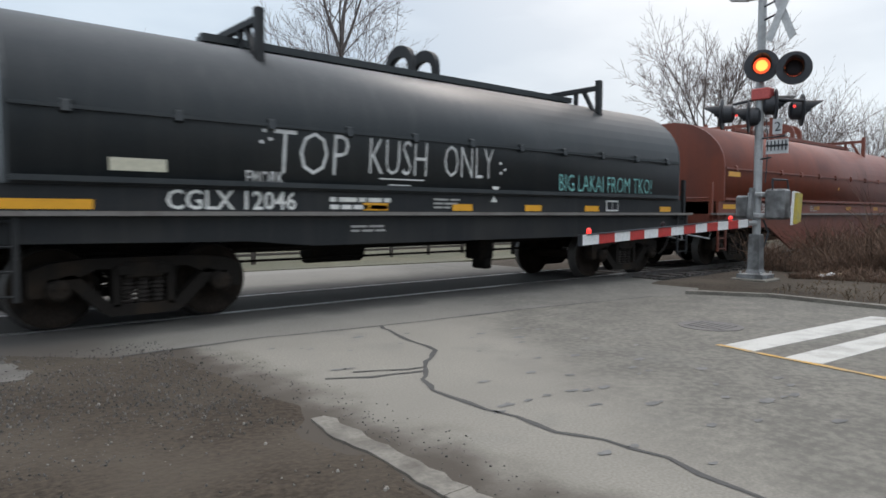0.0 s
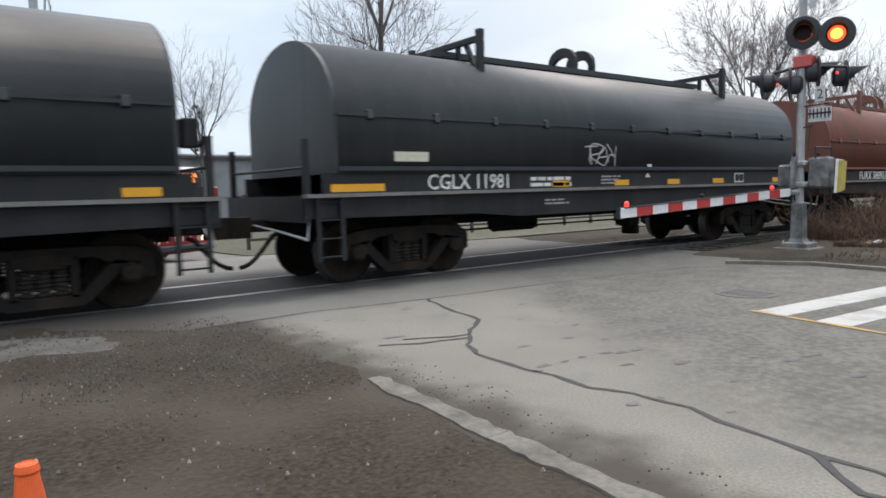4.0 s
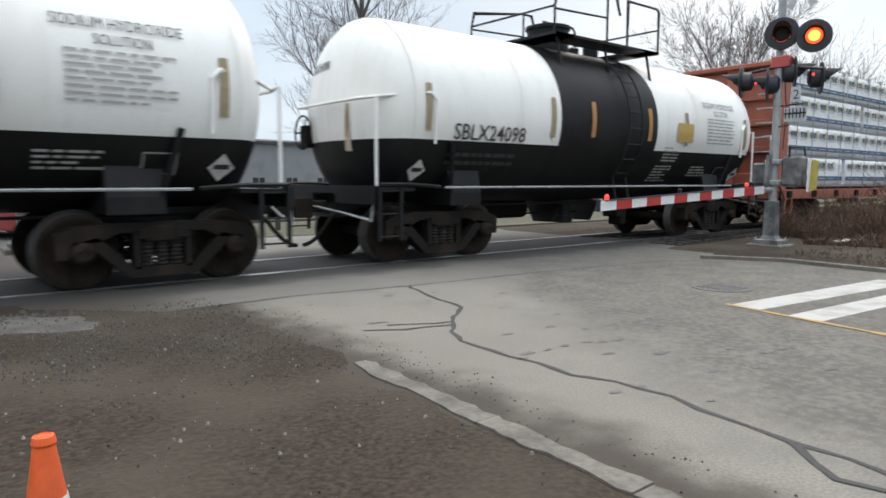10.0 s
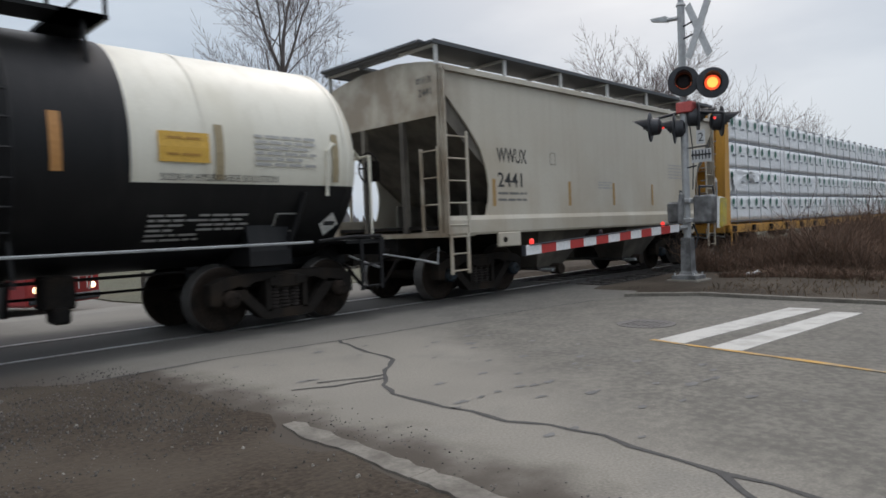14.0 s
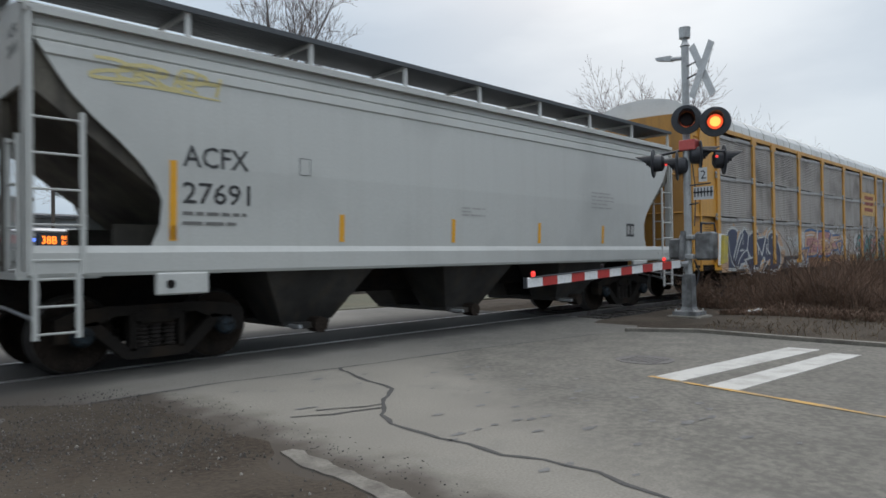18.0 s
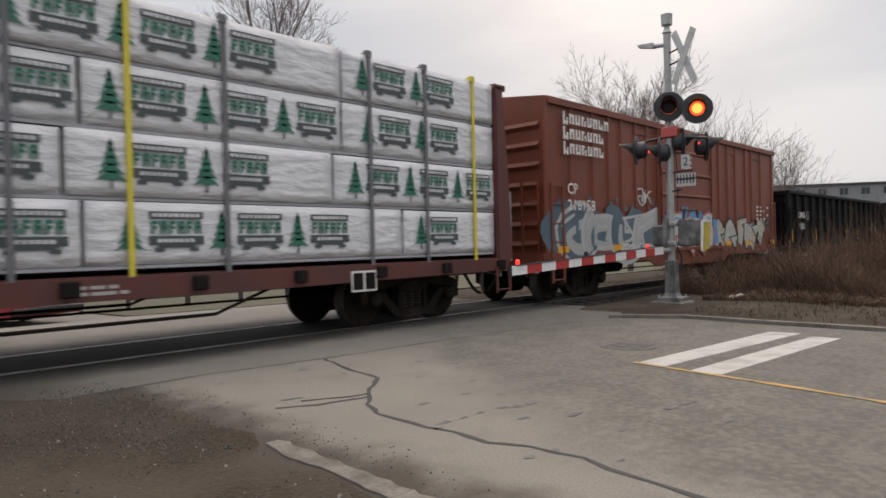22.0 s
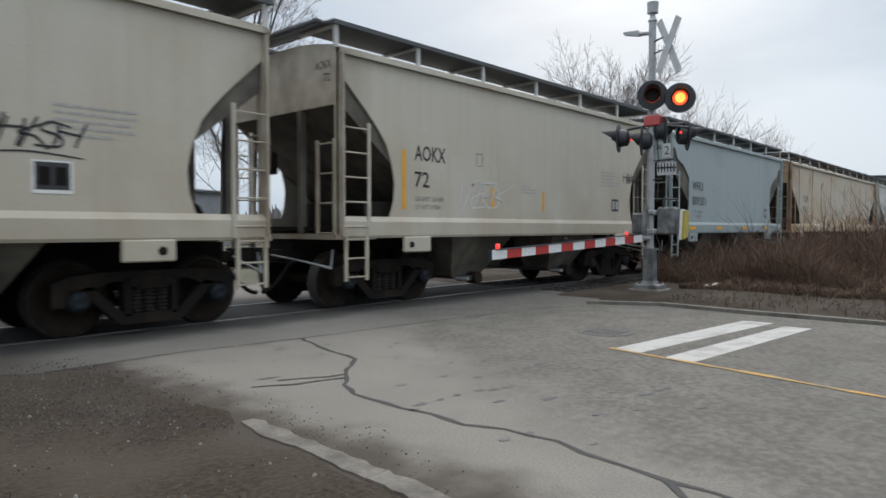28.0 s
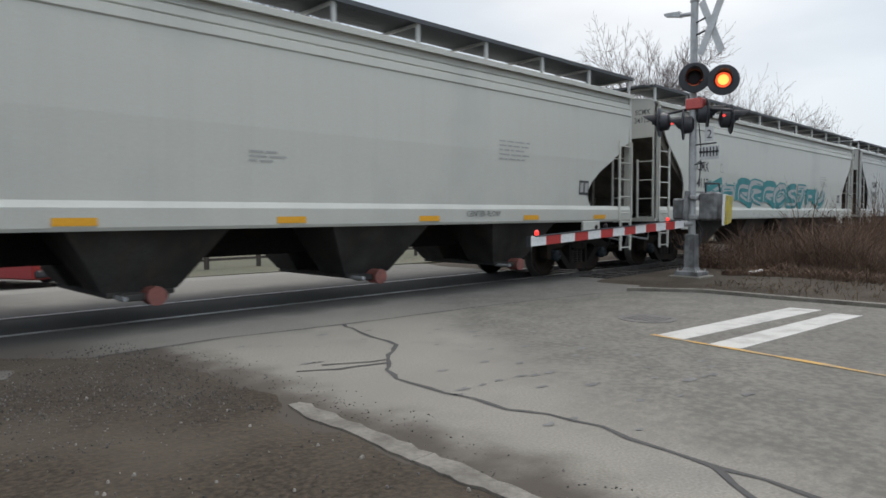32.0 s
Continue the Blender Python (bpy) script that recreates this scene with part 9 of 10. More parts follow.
        P("flasher_arm", pipe(bmesh.new(), [(x, y, 4.05), (x + 0.1, y - 0.5, 4.02)], 0.03, 8), M_MAST)
        # lower arms with the flashers that face the road's two ways
        P("flasher_arm", pipe(bmesh.new(), [(x, y + 0.75, 3.42), (x, y, 3.5), (x, y - 0.8, 3.36)], 0.028, 8), M_DISC)
        for off, zz, ang in ((-0.66, 3.24, 108), (-0.19, 3.16, 110), (0.27, 3.36, -60), (0.71, 3.24, -58)):
            flasher(x + 0.421 * off, y - 0.908 * off, zz, math.radians(ang), 1)
        # two added glowing discs stand for red glints on the lower flashers' lenses
        bm = lathe(bmesh.new(), [(0.022, 0.0), (0.022, 0.02), (0.01, 0.025)], "x", n=10)
        bmesh.ops.transform(bm, matrix=Matrix.Translation((x - 0.30, y + 0.30, 3.18)) @ Matrix.Rotation(math.pi, 4, "Z"), verts=bm.verts)
        P("repeater_lamp", bm, M_SMALLRED)
        bm = lathe(bmesh.new(), [(0.025, 0.0), (0.025, 0.02), (0.01, 0.025)], "x", n=10)
        bmesh.ops.transform(bm, matrix=Matrix.Translation((x - 0.26, y - 0.74, 3.24)) @ Matrix.Rotation(math.pi, 4, "Z"), verts=bm.verts)
        P("repeater_lamp", bm, M_SMALLRED)
        # the flashers' red light on this box is put into its colour
        bm = bmesh.new()
        box(bm, x - 0.12, x + 0.12, y - 0.22, y + 0.12, 3.46, 3.68, 0.02)
        P("junction_box", bm, mat("red_junction_box", (0.5, 0.09, 0.08), 0.5))
        # track-count sign: rails and sleepers over a plate
        bm = box(bmesh.new(), x - 0.19, x - 0.175, y - 0.62, y - 0.22, 2.42, 2.68)
        plate = P("track_sign", bm, M_SIGN)
        for k in range(6):
            yy = y - 0.59 + k * 0.066
            P("sign_bar", box(bmesh.new(), x - 0.20, x - 0.19, yy, yy + 0.02, 2.48, 2.66), M_DISC, plate)
        P("sign_bar", box(bmesh.new(), x - 0.20, x - 0.19, y - 0.62, y - 0.22, 2.555, 2.585), M_DISC, plate)
        P("count_plate", box(bmesh.new(), x - 0.19, x - 0.175, y - 0.5, y - 0.33, 2.78, 3.06), M_SIGN, plate)
        write = letters("2", 0.17)
        paint_mesh("count_digit", [(x - 0.194, y - 0.37 - a, 2.92 + b) for a, b in write[0]], [f[::-1] for f in write[1]], M_DISC, plate)
        P("sign_bracket", rod(bmesh.new(), (x, y, 2.74), (x - 0.15, y - 0.55, 2.74), 0.015, 6), M_DISC)
        P("sign_bracket", rod(bmesh.new(), (x, y, 2.34), (x - 0.15, y - 0.3, 2.36), 0.015, 6), M_DISC)
        # gate machine
        bm = bmesh.new()
        box(bm, x - 0.02, x + 0.32, y - 0.50, y - 0.14, 1.2, 1.78, 0.04)
        mech = P("gate_mechanism", bm, M_MECH)
        P("side_plate", prism(bmesh.new(), [(x - 0.34, 1.2), (x - 0.22, 1.2), (x - 0.14, 1.8), (x - 0.26, 1.8)], y - 0.02, y + 0.04, "y"), M_MECH, mech)
        P("guard_rail", pipe(bmesh.new(), [(x - 0.05, y - 0.3, 1.75), (x - 0.05, y - 0.3, 1.95), (x + 0.3, y - 0.42, 1.95), (x + 0.33, y - 0.44, 1.75)], 0.018, 6), M_DISC, mech)
        P("mechanism_cover", box(bmesh.new(), x - 0.16, x + 0.1, y + 0.10, y + 0.36, 1.22, 1.66, 0.04), M_MECH, mech)
        P("clamp", box(bmesh.new(), x - 0.12, x + 0.12, y - 0.14, y + 0.14, 1.62, 1.72, 0.02), M_MAST, mech)
        P("clamp", box(bmesh.new(), x - 0.12, x + 0.12, y - 0.14, y + 0.14, 1.22, 1.32, 0.02), M_MAST, mech)
        bm = bmesh.new()
        prism(bm, [(x + 0.06, 1.12), (x + 0.26, 1.16), (x + 0.32, 1.68), (x + 0.12, 1.70)], y - 0.70, y - 0.64, "y")
        bmesh.ops.recalc_face_normals(bm, faces=bm.faces)
        P("counterweight", bm, M_HAZY, mech)
        P("counterweight_plate", prism(bmesh.new(), [(x + 0.04, 1.10), (x + 0.28, 1.14), (x + 0.35, 1.71), (x + 0.09, 1.73)], y - 0.64, y - 0.60, "y"), M_GATEW, mech)
        # cables
        P("cable", pipe(bmesh.new(), [(x + 0.05, y - 0.1, 1.2), (x + 0.15, y - 0.16, 0.95), (x + 0.12, y - 0.12, 0.75), (x + 0.08, y - 0.05, 0.55)], 0.018, 6), M_DISC)
        P("cable", pipe(bmesh.new(), [(x + 0.04, y - 0.08, 3.4), (x + 0.08, y - 0.14, 2.6), (x + 0.05, y - 0.12, 1.9)], 0.012, 5), M_DISC)
        # arm: from the machine across the lane, sloping to its tip
        a, b = Vector((12.95, MY - 0.02, 1.13)), Vector((7.93, MY - 0.04, 0.935))
        n = 13
        arm = P("gate_arm", rod(bmesh.new(), a + Vector((0.35, 0, 0.0)), a, 0.05, 8), M_MAST)
        for k in range(n):
            p, q = b.lerp(a, k / n), b.lerp(a, (k + 1) / n)
            bm = bmesh.new()
            h0, h1 = 0.072, 0.072
            prism(bm, [(p.x, p.z - h0), (q.x, q.z - h1), (q.x, q.z + h1), (p.x, p.z + h0)], p.y - 0.02, p.y + 0.02, "y")
            bmesh.ops.recalc_face_normals(bm, faces=bm.faces)
            P("arm_stripe", bm, M_GATER if k % 2 and k < n else M_GATEW, arm)
        P("arm_end", box(bmesh.new(), b.x - 0.03, b.x, b.y - 0.03, b.y + 0.03, b.z - 0.08, b.z + 0.08), M_DISC, arm)
        for f, lit in ((0.035, True), (0.42, False), (0.87, True)):
            p = b.lerp(a, f)
            bm = lathe(bmesh.new(), [(0.025, p.z + 0.07), (0.034, p.z + 0.09), (0.036, p.z + 0.14), (0.015, p.z + 0.165)], "z", (p.x, p.y, 0), 12)
            P("arm_lamp", bm, M_SMALLRED if lit else M_LAMPOFF, arm)
        P("arm_cable", pipe(bmesh.new(), [b + Vector((0.1, -0.03, 0.08)), b.lerp(a, 0.5) + Vector((0, -0.03, 0.08)), a + Vector((0, -0.03, 0.1))], 0.012, 5), M_DISC, arm)
    return m


signal_mast(MX, MY)

# ---- traffic cone on the near dirt ----
def traffic_cone(x, y):
    c = thing("traffic_cone", "orange traffic cone with white reflective collar on dirt", "traffic cone")
    orange = mat("orange_cone_rubber", (0.75, 0.11, 0.02), 0.5, spot=(0.6, 0.1, 0.03), scale=8)
    bm = bmesh.new()
    lathe(bm, [(0.125, 0.03), (0.118, 0.05), (0.026, 0.665), (0.022, 0.695), (0.017, 0.70), (0.012, 0.685)], "z", (x, y, 0), 24)
    cone = part("cone", bm, orange, c)
    part("base", box(bmesh.new(), x - 0.18, x + 0.18, y - 0.18, y + 0.18, 0.0, 0.035, 0.01), orange, c)
    bm = lathe(bmesh.new(), [(0.0835, 0.29), (0.0455, 0.545)], "z", (x, y, 0), 24)
    part("reflective_collar", bm, mat("grubby_white_collar", (0.62, 0.62, 0.6), 0.5, spot=(0.4, 0.39, 0.36), scale=9), c)
    part("top_ring", lathe(bmesh.new(), [(0.024, 0.67), (0.028, 0.68), (0.024, 0.697)], "z", (x, y, 0), 20), orange, c)


traffic_cone(0.287, -7.69)


# ---- bare winter trees ----
M_BARK = mat("grey_brown_bark", (0.10, 0.088, 0.082), 0.95, grain=0.3, grain_scale=12, bump=0.8)
M_TWIG = mat("thin_grey_brown_twigs", (0.15, 0.122, 0.115), 0.95)


def bare_tree(x, y, label, seed, bole, limbs, rake, reach, trunk=0.22, z0=0.0, depth=5, sides=0, side_from=0.4):
    """A leafless tree. bole: height of the first fork; limbs rise from it at rake (least, most) degrees, reach metres long; sides: boughs on the bole."""
    rnd = random.Random(seed)
    t = thing("tree", label, "tree", "bare trees", (x, y, z0))
    levels = [([], []) for _ in range(depth + 1)]

    def tube(level, pts, r0, r1, n):
        vs, fs = levels[level]
        k0 = len(vs)
        for i, p in enumerate(pts):
            d = (pts[min(i + 1, len(pts) - 1)] - pts[max(i - 1, 0)]).normalized()
            u = d.orthogonal().normalized()
            w = d.cross(u)
            r = r0 + (r1 - r0) * i / (len(pts) - 1)
            for j in range(n):
                a = j * math.tau / n
                vs.append(p + (u * math.cos(a) + w * math.sin(a)) * r)
            if i:
                k = k0 + i * n
                for j in range(n):
                    fs.append((k - n + j, k - n + (j + 1) % n, k + (j + 1) % n, k + j))

    def veer(d, deg, az):
        """The direction d, turned by deg away from itself towards the side az."""
        u = d.orthogonal().normalized()
        w = d.cross(u)
        return (d * math.cos(radians(deg)) + (u * math.cos(az) + w * math.sin(az)) * math.sin(radians(deg))).normalized()

    def grow(p, d, length, r, level):
        n = 5 if level < 3 else 3
        pts, q, dd = [p], p, d
        for i in range(n):
            dd = (dd + Vector((rnd.gauss(0, 1), rnd.gauss(0, 1), rnd.gauss(0.35, 0.6))) * 0.07).normalized()
            q = q + dd * (length / n)
            pts.append(q)
        tube(level, pts, r, max(0.008, r * 0.5), 6 if level < 2 else 4 if level < 4 else 3)
        if level >= depth:
            return
        az = rnd.uniform(0, math.tau)
        kids = 4 if level < 3 else rnd.choice((3, 4, 4))
        for k in range(kids):
            f = 1.0 - 0.72 * k / kids + rnd.uniform(-0.05, 0.05) * (k > 0)
            at = pts[min(n, max(1, round(f * n)))]
            az += 2.4 + rnd.uniform(-0.4, 0.4)
            nd = veer(dd if k == 0 else (dd + d).normalized(), rnd.uniform(5, 18) if k == 0 else rnd.uniform(24, 46), az)
            nd.z += 0.06
            grow(at, nd.normalized(), length * (rnd.uniform(0.62, 0.76) if k == 0 else rnd.uniform(0.48, 0.7)), max(0.009, r * (0.55 if k == 0 else 0.42)), level + 1)

    up, base = Vector((0, 0, 1)), Vector((0, 0, -0.3))
    stem = [base + Vector((0.012 * bole * math.sin(2.2 * f + seed), 0.012 * bole * math.cos(1.7 * f), (bole + 0.3) * f)) for f in (k / 7 for k in range(8))]
    tube(0, stem, trunk, trunk * 0.72, 9)
    for k in range(limbs):
        d = veer(up, rnd.uniform(*rake), math.tau * k / limbs + rnd.uniform(-0.4, 0.4))
        grow(stem[7] if k % 3 < 2 else stem[6], d, reach * rnd.uniform(0.38, 0.5), trunk * rnd.uniform(0.4, 0.58), 1)
    for k in range(sides):
        f = side_from + (0.97 - side_from) * k / sides
        at = stem[0].lerp(stem[7], f)
        grow(at, veer(up, rnd.uniform(48, 72), k * 2.4 + seed), reach * rnd.uniform(0.22, 0.34), trunk * 0.24, 2)
    names = ["trunk", "limb", "limb", "branch", "branch", "twig", "twig"]
    for lv, (vs, fs) in enumerate(levels):
        if not vs:
            continue
        me = bpy.data.meshes.new(names[lv])
        me.from_pydata([tuple(v) for v in vs], [], fs)
        me.materials.append(M_BARK if lv < 3 else M_TWIG)
        o = new(names[lv], me)
        o.parent = t
        if lv:
            tagged(o, kind="stuff")
    return t


def place_at(az, dist):
    a = radians(az)
    return 0.05 + dist * math.sin(a), -9.5 + dist * math.cos(a)


for az, dist, seed, bole, limbs, rake, reach, trunk, dep, sides, low, lb in (
        (32.2, 46, 5, 12.6, 4, (9, 30), 10.5, 0.24, 6, 10, 0.45, "tall bare tree with fine upright twigs behind the track"),
        (29.6, 47, 6, 7.5, 5, (12, 40), 8.0, 0.15, 5, 5, 0.5, "lower bare tree with spreading twigs behind the street"),
        (62.0, 44, 11, 5.6, 6, (8, 52), 7.4, 0.2, 6, 2, 0.75, "broad bare tree with spreading branches beyond the track"),
        (67.0, 52, 8, 2.6, 9, (6, 30), 8.6, 0.16, 5, 0, 0.5, "bushy bare tree with many thin upright stems"),
        (70.0, 62, 18, 2.4, 8, (8, 34), 9.0, 0.15, 5, 0, 0.5, "bare grey tree in the hazy distance"),
        (73.5, 85, 17, 3.0, 7, (8, 36), 10.0, 0.16, 5, 0, 0.5, "distant bare tree beside the railway"),
        (17.5, 70, 14, 6.0, 5, (12, 42), 11.0, 0.2, 5, 2, 0.6, "bare tree behind the far street")):
    bx, by = place_at(az, dist)
    bare_tree(bx, by, lb, seed, bole, limbs, rake, reach, trunk, fall(by), dep, sides, low)

# ---- dry brush along the right of way ----
def brush(name, count, area, hmin, hmax, material, label, seed, lean=0.35):
    rnd = random.Random(seed)
    vs, fs = [], []
    x0, x1, y0, y1 = area
    for _ in range(count):
        u = rnd.random() ** 1.6
        cx, cy = x0 + (x1 - x0) * u, rnd.uniform(y0, y1)
        h = (hmin + (hmax - hmin) * rnd.random() ** 1.7) * max(0.25, 0.85 + 1.3 * noise.noise((cx * 0.4, cy * 0.7, seed)))
        h = max(0.15, h)
        a = rnd.uniform(0, math.tau)
        w = rnd.uniform(0.003, 0.008) * (1 + u * 1.5)
        dx, dy = math.cos(a), math.sin(a)
        l1, l2 = rnd.gauss(0, lean) * h, rnd.gauss(0, lean) * h
        k = len(vs)
        vs += [(cx - dx * w, cy - dy * w, 0), (cx + dx * w, cy + dy * w, 0), (cx + l1 * 0.4 + dx * w, cy + l2 * 0.4 + dy * w, h * 0.6), (cx + l1 * 0.4 - dx * w, cy + l2 * 0.4 - dy * w, h * 0.6), (cx + l1, cy + l2, h)]
        fs += [(k, k + 1, k + 2, k + 3), (k + 3, k + 2, k + 4)]
        for _ in range(2):
            f = rnd.uniform(0.35, 0.8)
            k = len(vs)
            bx, by, bz = cx + l1 * 0.4 * f, cy + l2 * 0.4 * f, h * 0.6 * f
            ex, ey = rnd.gauss(0, 0.25) * h, rnd.gauss(0, 0.25) * h
            vs += [(bx, by, bz), (bx + dx * w, by + dy * w, bz + 0.02), (bx + ex, by + ey, bz + h * rnd.uniform(0.2, 0.45))]
            fs.append((k, k + 1, k + 2))
    me = bpy.data.meshes.new(name)
    me.from_pydata(vs, [], fs)
    me.materials.append(material)
    return tagged(new(name, me), label, "brush", kind="stuff")


M_WEED = mat("dry_brown_weeds", (0.115, 0.069, 0.045), 0.95, island=0.5)
M_WEED2 = mat("pale_dry_grass", (0.12, 0.088, 0.058), 0.95, island=0.35)
brush("tall_brush", 9000, (18.5, 80, -6.8, -3.0), 0.5, 1.9, M_WEED, "tall tangled bare brush beside the track", 34, 0.3)
brush("low_weeds", 9000, (14.3, 24, -7.6, -3.6), 0.05, 0.34, M_WEED, "short matted dry weeds by the crossing mast", 35, 0.6)
brush("dry_weeds", 36000, (15.6, 75, -6.6, -2.2), 0.1, 1.05, M_WEED, "tangled dry brown weeds beside the track", 31)
brush("dry_grass", 2600, (15.5, 40, -9.5, -3.4), 0.06, 0.35, M_WEED2, "short pale dry grass at the verge", 32)
brush("roadside_weeds", 500, (11.4, 16.5, -9.5, -4.4), 0.06, 0.25, M_WEED2, "sparse dry grass by the kerb", 33)

# litter by the mast
rnd = random.Random(40)
M_CARD = mat("tan_scrap", (0.32, 0.24, 0.15), 0.8)
M_LITTER = mat("crumpled_white_litter", (0.55, 0.55, 0.54), 0.6)
spots = [(15.0, -4.0), (15.15, -4.12), (14.9, -4.15), (15.3, -4.2), (18.2, -4.7), (19.5, -5.2), (18.8, -5.6), (17.2, -5.3)] + [(rnd.uniform(14.4, 21), rnd.uniform(-6.8, -3.8)) for _ in range(16)]
for k, (x, y) in enumerate(spots):
    bm = bmesh.new()
    bmesh.ops.create_icosphere(bm, subdivisions=1, radius=0.085 if k < 4 else rnd.uniform(0.03, 0.065))
    for v in bm.verts:
        v.co = Vector((v.co.x * rnd.uniform(0.8, 1.6), v.co.y * rnd.uniform(0.8, 1.5), v.co.z * rnd.uniform(0.4, 0.8)))
        v.co += Vector((x, y, 0.08))
    tagged(part("litter", bm, M_LITTER if k % 3 else M_CARD), "crumpled pale litter lying in the weeds" if k % 3 else "crumpled tan scrap lying in the weeds", "litter", "litter in the weeds")

# ---- behind the track: street furniture, buildings, vehicles ----
M_WALL = mat("grey_metal_cladding", (0.22, 0.23, 0.24), 0.6, spot=(0.17, 0.175, 0.18), scale=0.5)
M_BRICKW = mat("dull_brown_brick", (0.13, 0.09, 0.075), 0.85, spot=(0.10, 0.075, 0.06), scale=1.0)
M_GLASS = mat("dark_window_glass", (0.03, 0.035, 0.04), 0.12)
M_ROOF = mat("dark_roofing", (0.07, 0.072, 0.075), 0.8)


def building(az, dist, w, d, h, wall, label, turn=0.0, nwin=5, storeys=1):
    bx, by = place_at(az, dist)
    b = thing("building", label, "building", at=(bx, by, fall(by)))
    b.rotation_euler = (0, 0, radians(turn))
    part("wall", box(bmesh.new(), -w / 2, w / 2, 0, d, 0, h), wall, b)
    part("roof", prism(bmesh.new(), [(-0.4, h), (d + 0.4, h), (d + 0.4, h + 0.25), (d / 2, h + 0.9), (-0.4, h + 0.25)], -w / 2 - 0.4, w / 2 + 0.4, "x"), M_ROOF, b)
    for s in range(storeys):
        for k in range(nwin):
            x = -w / 2 + w * (k + 0.5) / nwin
            z = 1.0 + s * 3.0
            win = part("window", box(bmesh.new(), x - 0.7, x + 0.7, -0.06, 0.02, z, z + 1.3), M_GLASS, b)
            part("frame", box(bmesh.new(), x - 0.78, x + 0.78, -0.09, -0.06, z - 0.1, z), M_GREYSTEEL, win)
            part("frame", box(bmesh.new(), x - 0.03, x + 0.03, -0.09, -0.06, z, z + 1.3), M_GREYSTEEL, win)


building(19.5, 72, 34, 14, 6.0, M_WALL, "low grey metal-clad building behind the street", 8, 8)
building(3.0, 62, 22, 12, 7.0, M_BRICKW, "brown two-storey building behind the crossing", -4, 7, 2)
# haze over the far block is put into its paler grey wall
building(76.5, 150, 30, 16, 12.0, M_WALL, "distant apartment block, greyed for haze, above the bare trees", -60, 8, 4)


def utility_pole(az, dist, h, label):
    bx, by = place_at(az, dist)
    p = thing("utility_pole", label, "utility pole", at=(bx, by, fall(by)))
    wood = mat("weathered_pole_wood", (0.075, 0.062, 0.052), 0.9)
    part("pole", rod(bmesh.new(), (0, 0, -0.2), (0, 0, h), 0.14, 10), wood, p)
    for zz in (h - 0.5, h - 1.4):
        part("crossarm", box(bmesh.new(), -1.1, 1.1, -0.06, 0.06, zz - 0.06, zz + 0.06), wood, p)
        for x in (-1.0, -0.5, 0.5, 1.0):
            part("insulator", rod(bmesh.new(), (x, 0, zz + 0.05), (x, 0, zz + 0.2), 0.04, 8), M_GREYSTEEL, p)
    part("transformer", rod(bmesh.new(), (0.35, 0, h - 3.0), (0.35, 0, h - 2.0), 0.25, 12), M_GREYSTEEL, p)


utility_pole(14.7, 60, 10.3, "dark wooden utility pole with crossarms and transformer")


# vehicles waiting beyond the track
def wheel(parent, x, y, r=0.48, w=0.26):
    wl = part("wheel", lathe(bmesh.new(), [(r * 0.6, y - w / 2), (r, y - w / 2), (r, y + w / 2), (r * 0.6, y + w / 2)], "y", (x, 0, r), 20), M_DISC, parent)
    part("rim", lathe(bmesh.new(), [(r * 0.25, y - w / 2 - 0.02), (r * 0.58, y - w / 2 - 0.01), (r * 0.58, y + w / 2 + 0.01), (r * 0.25, y + w / 2 + 0.02)], "y", (x, 0, r), 16), M_GREYSTEEL, wl)


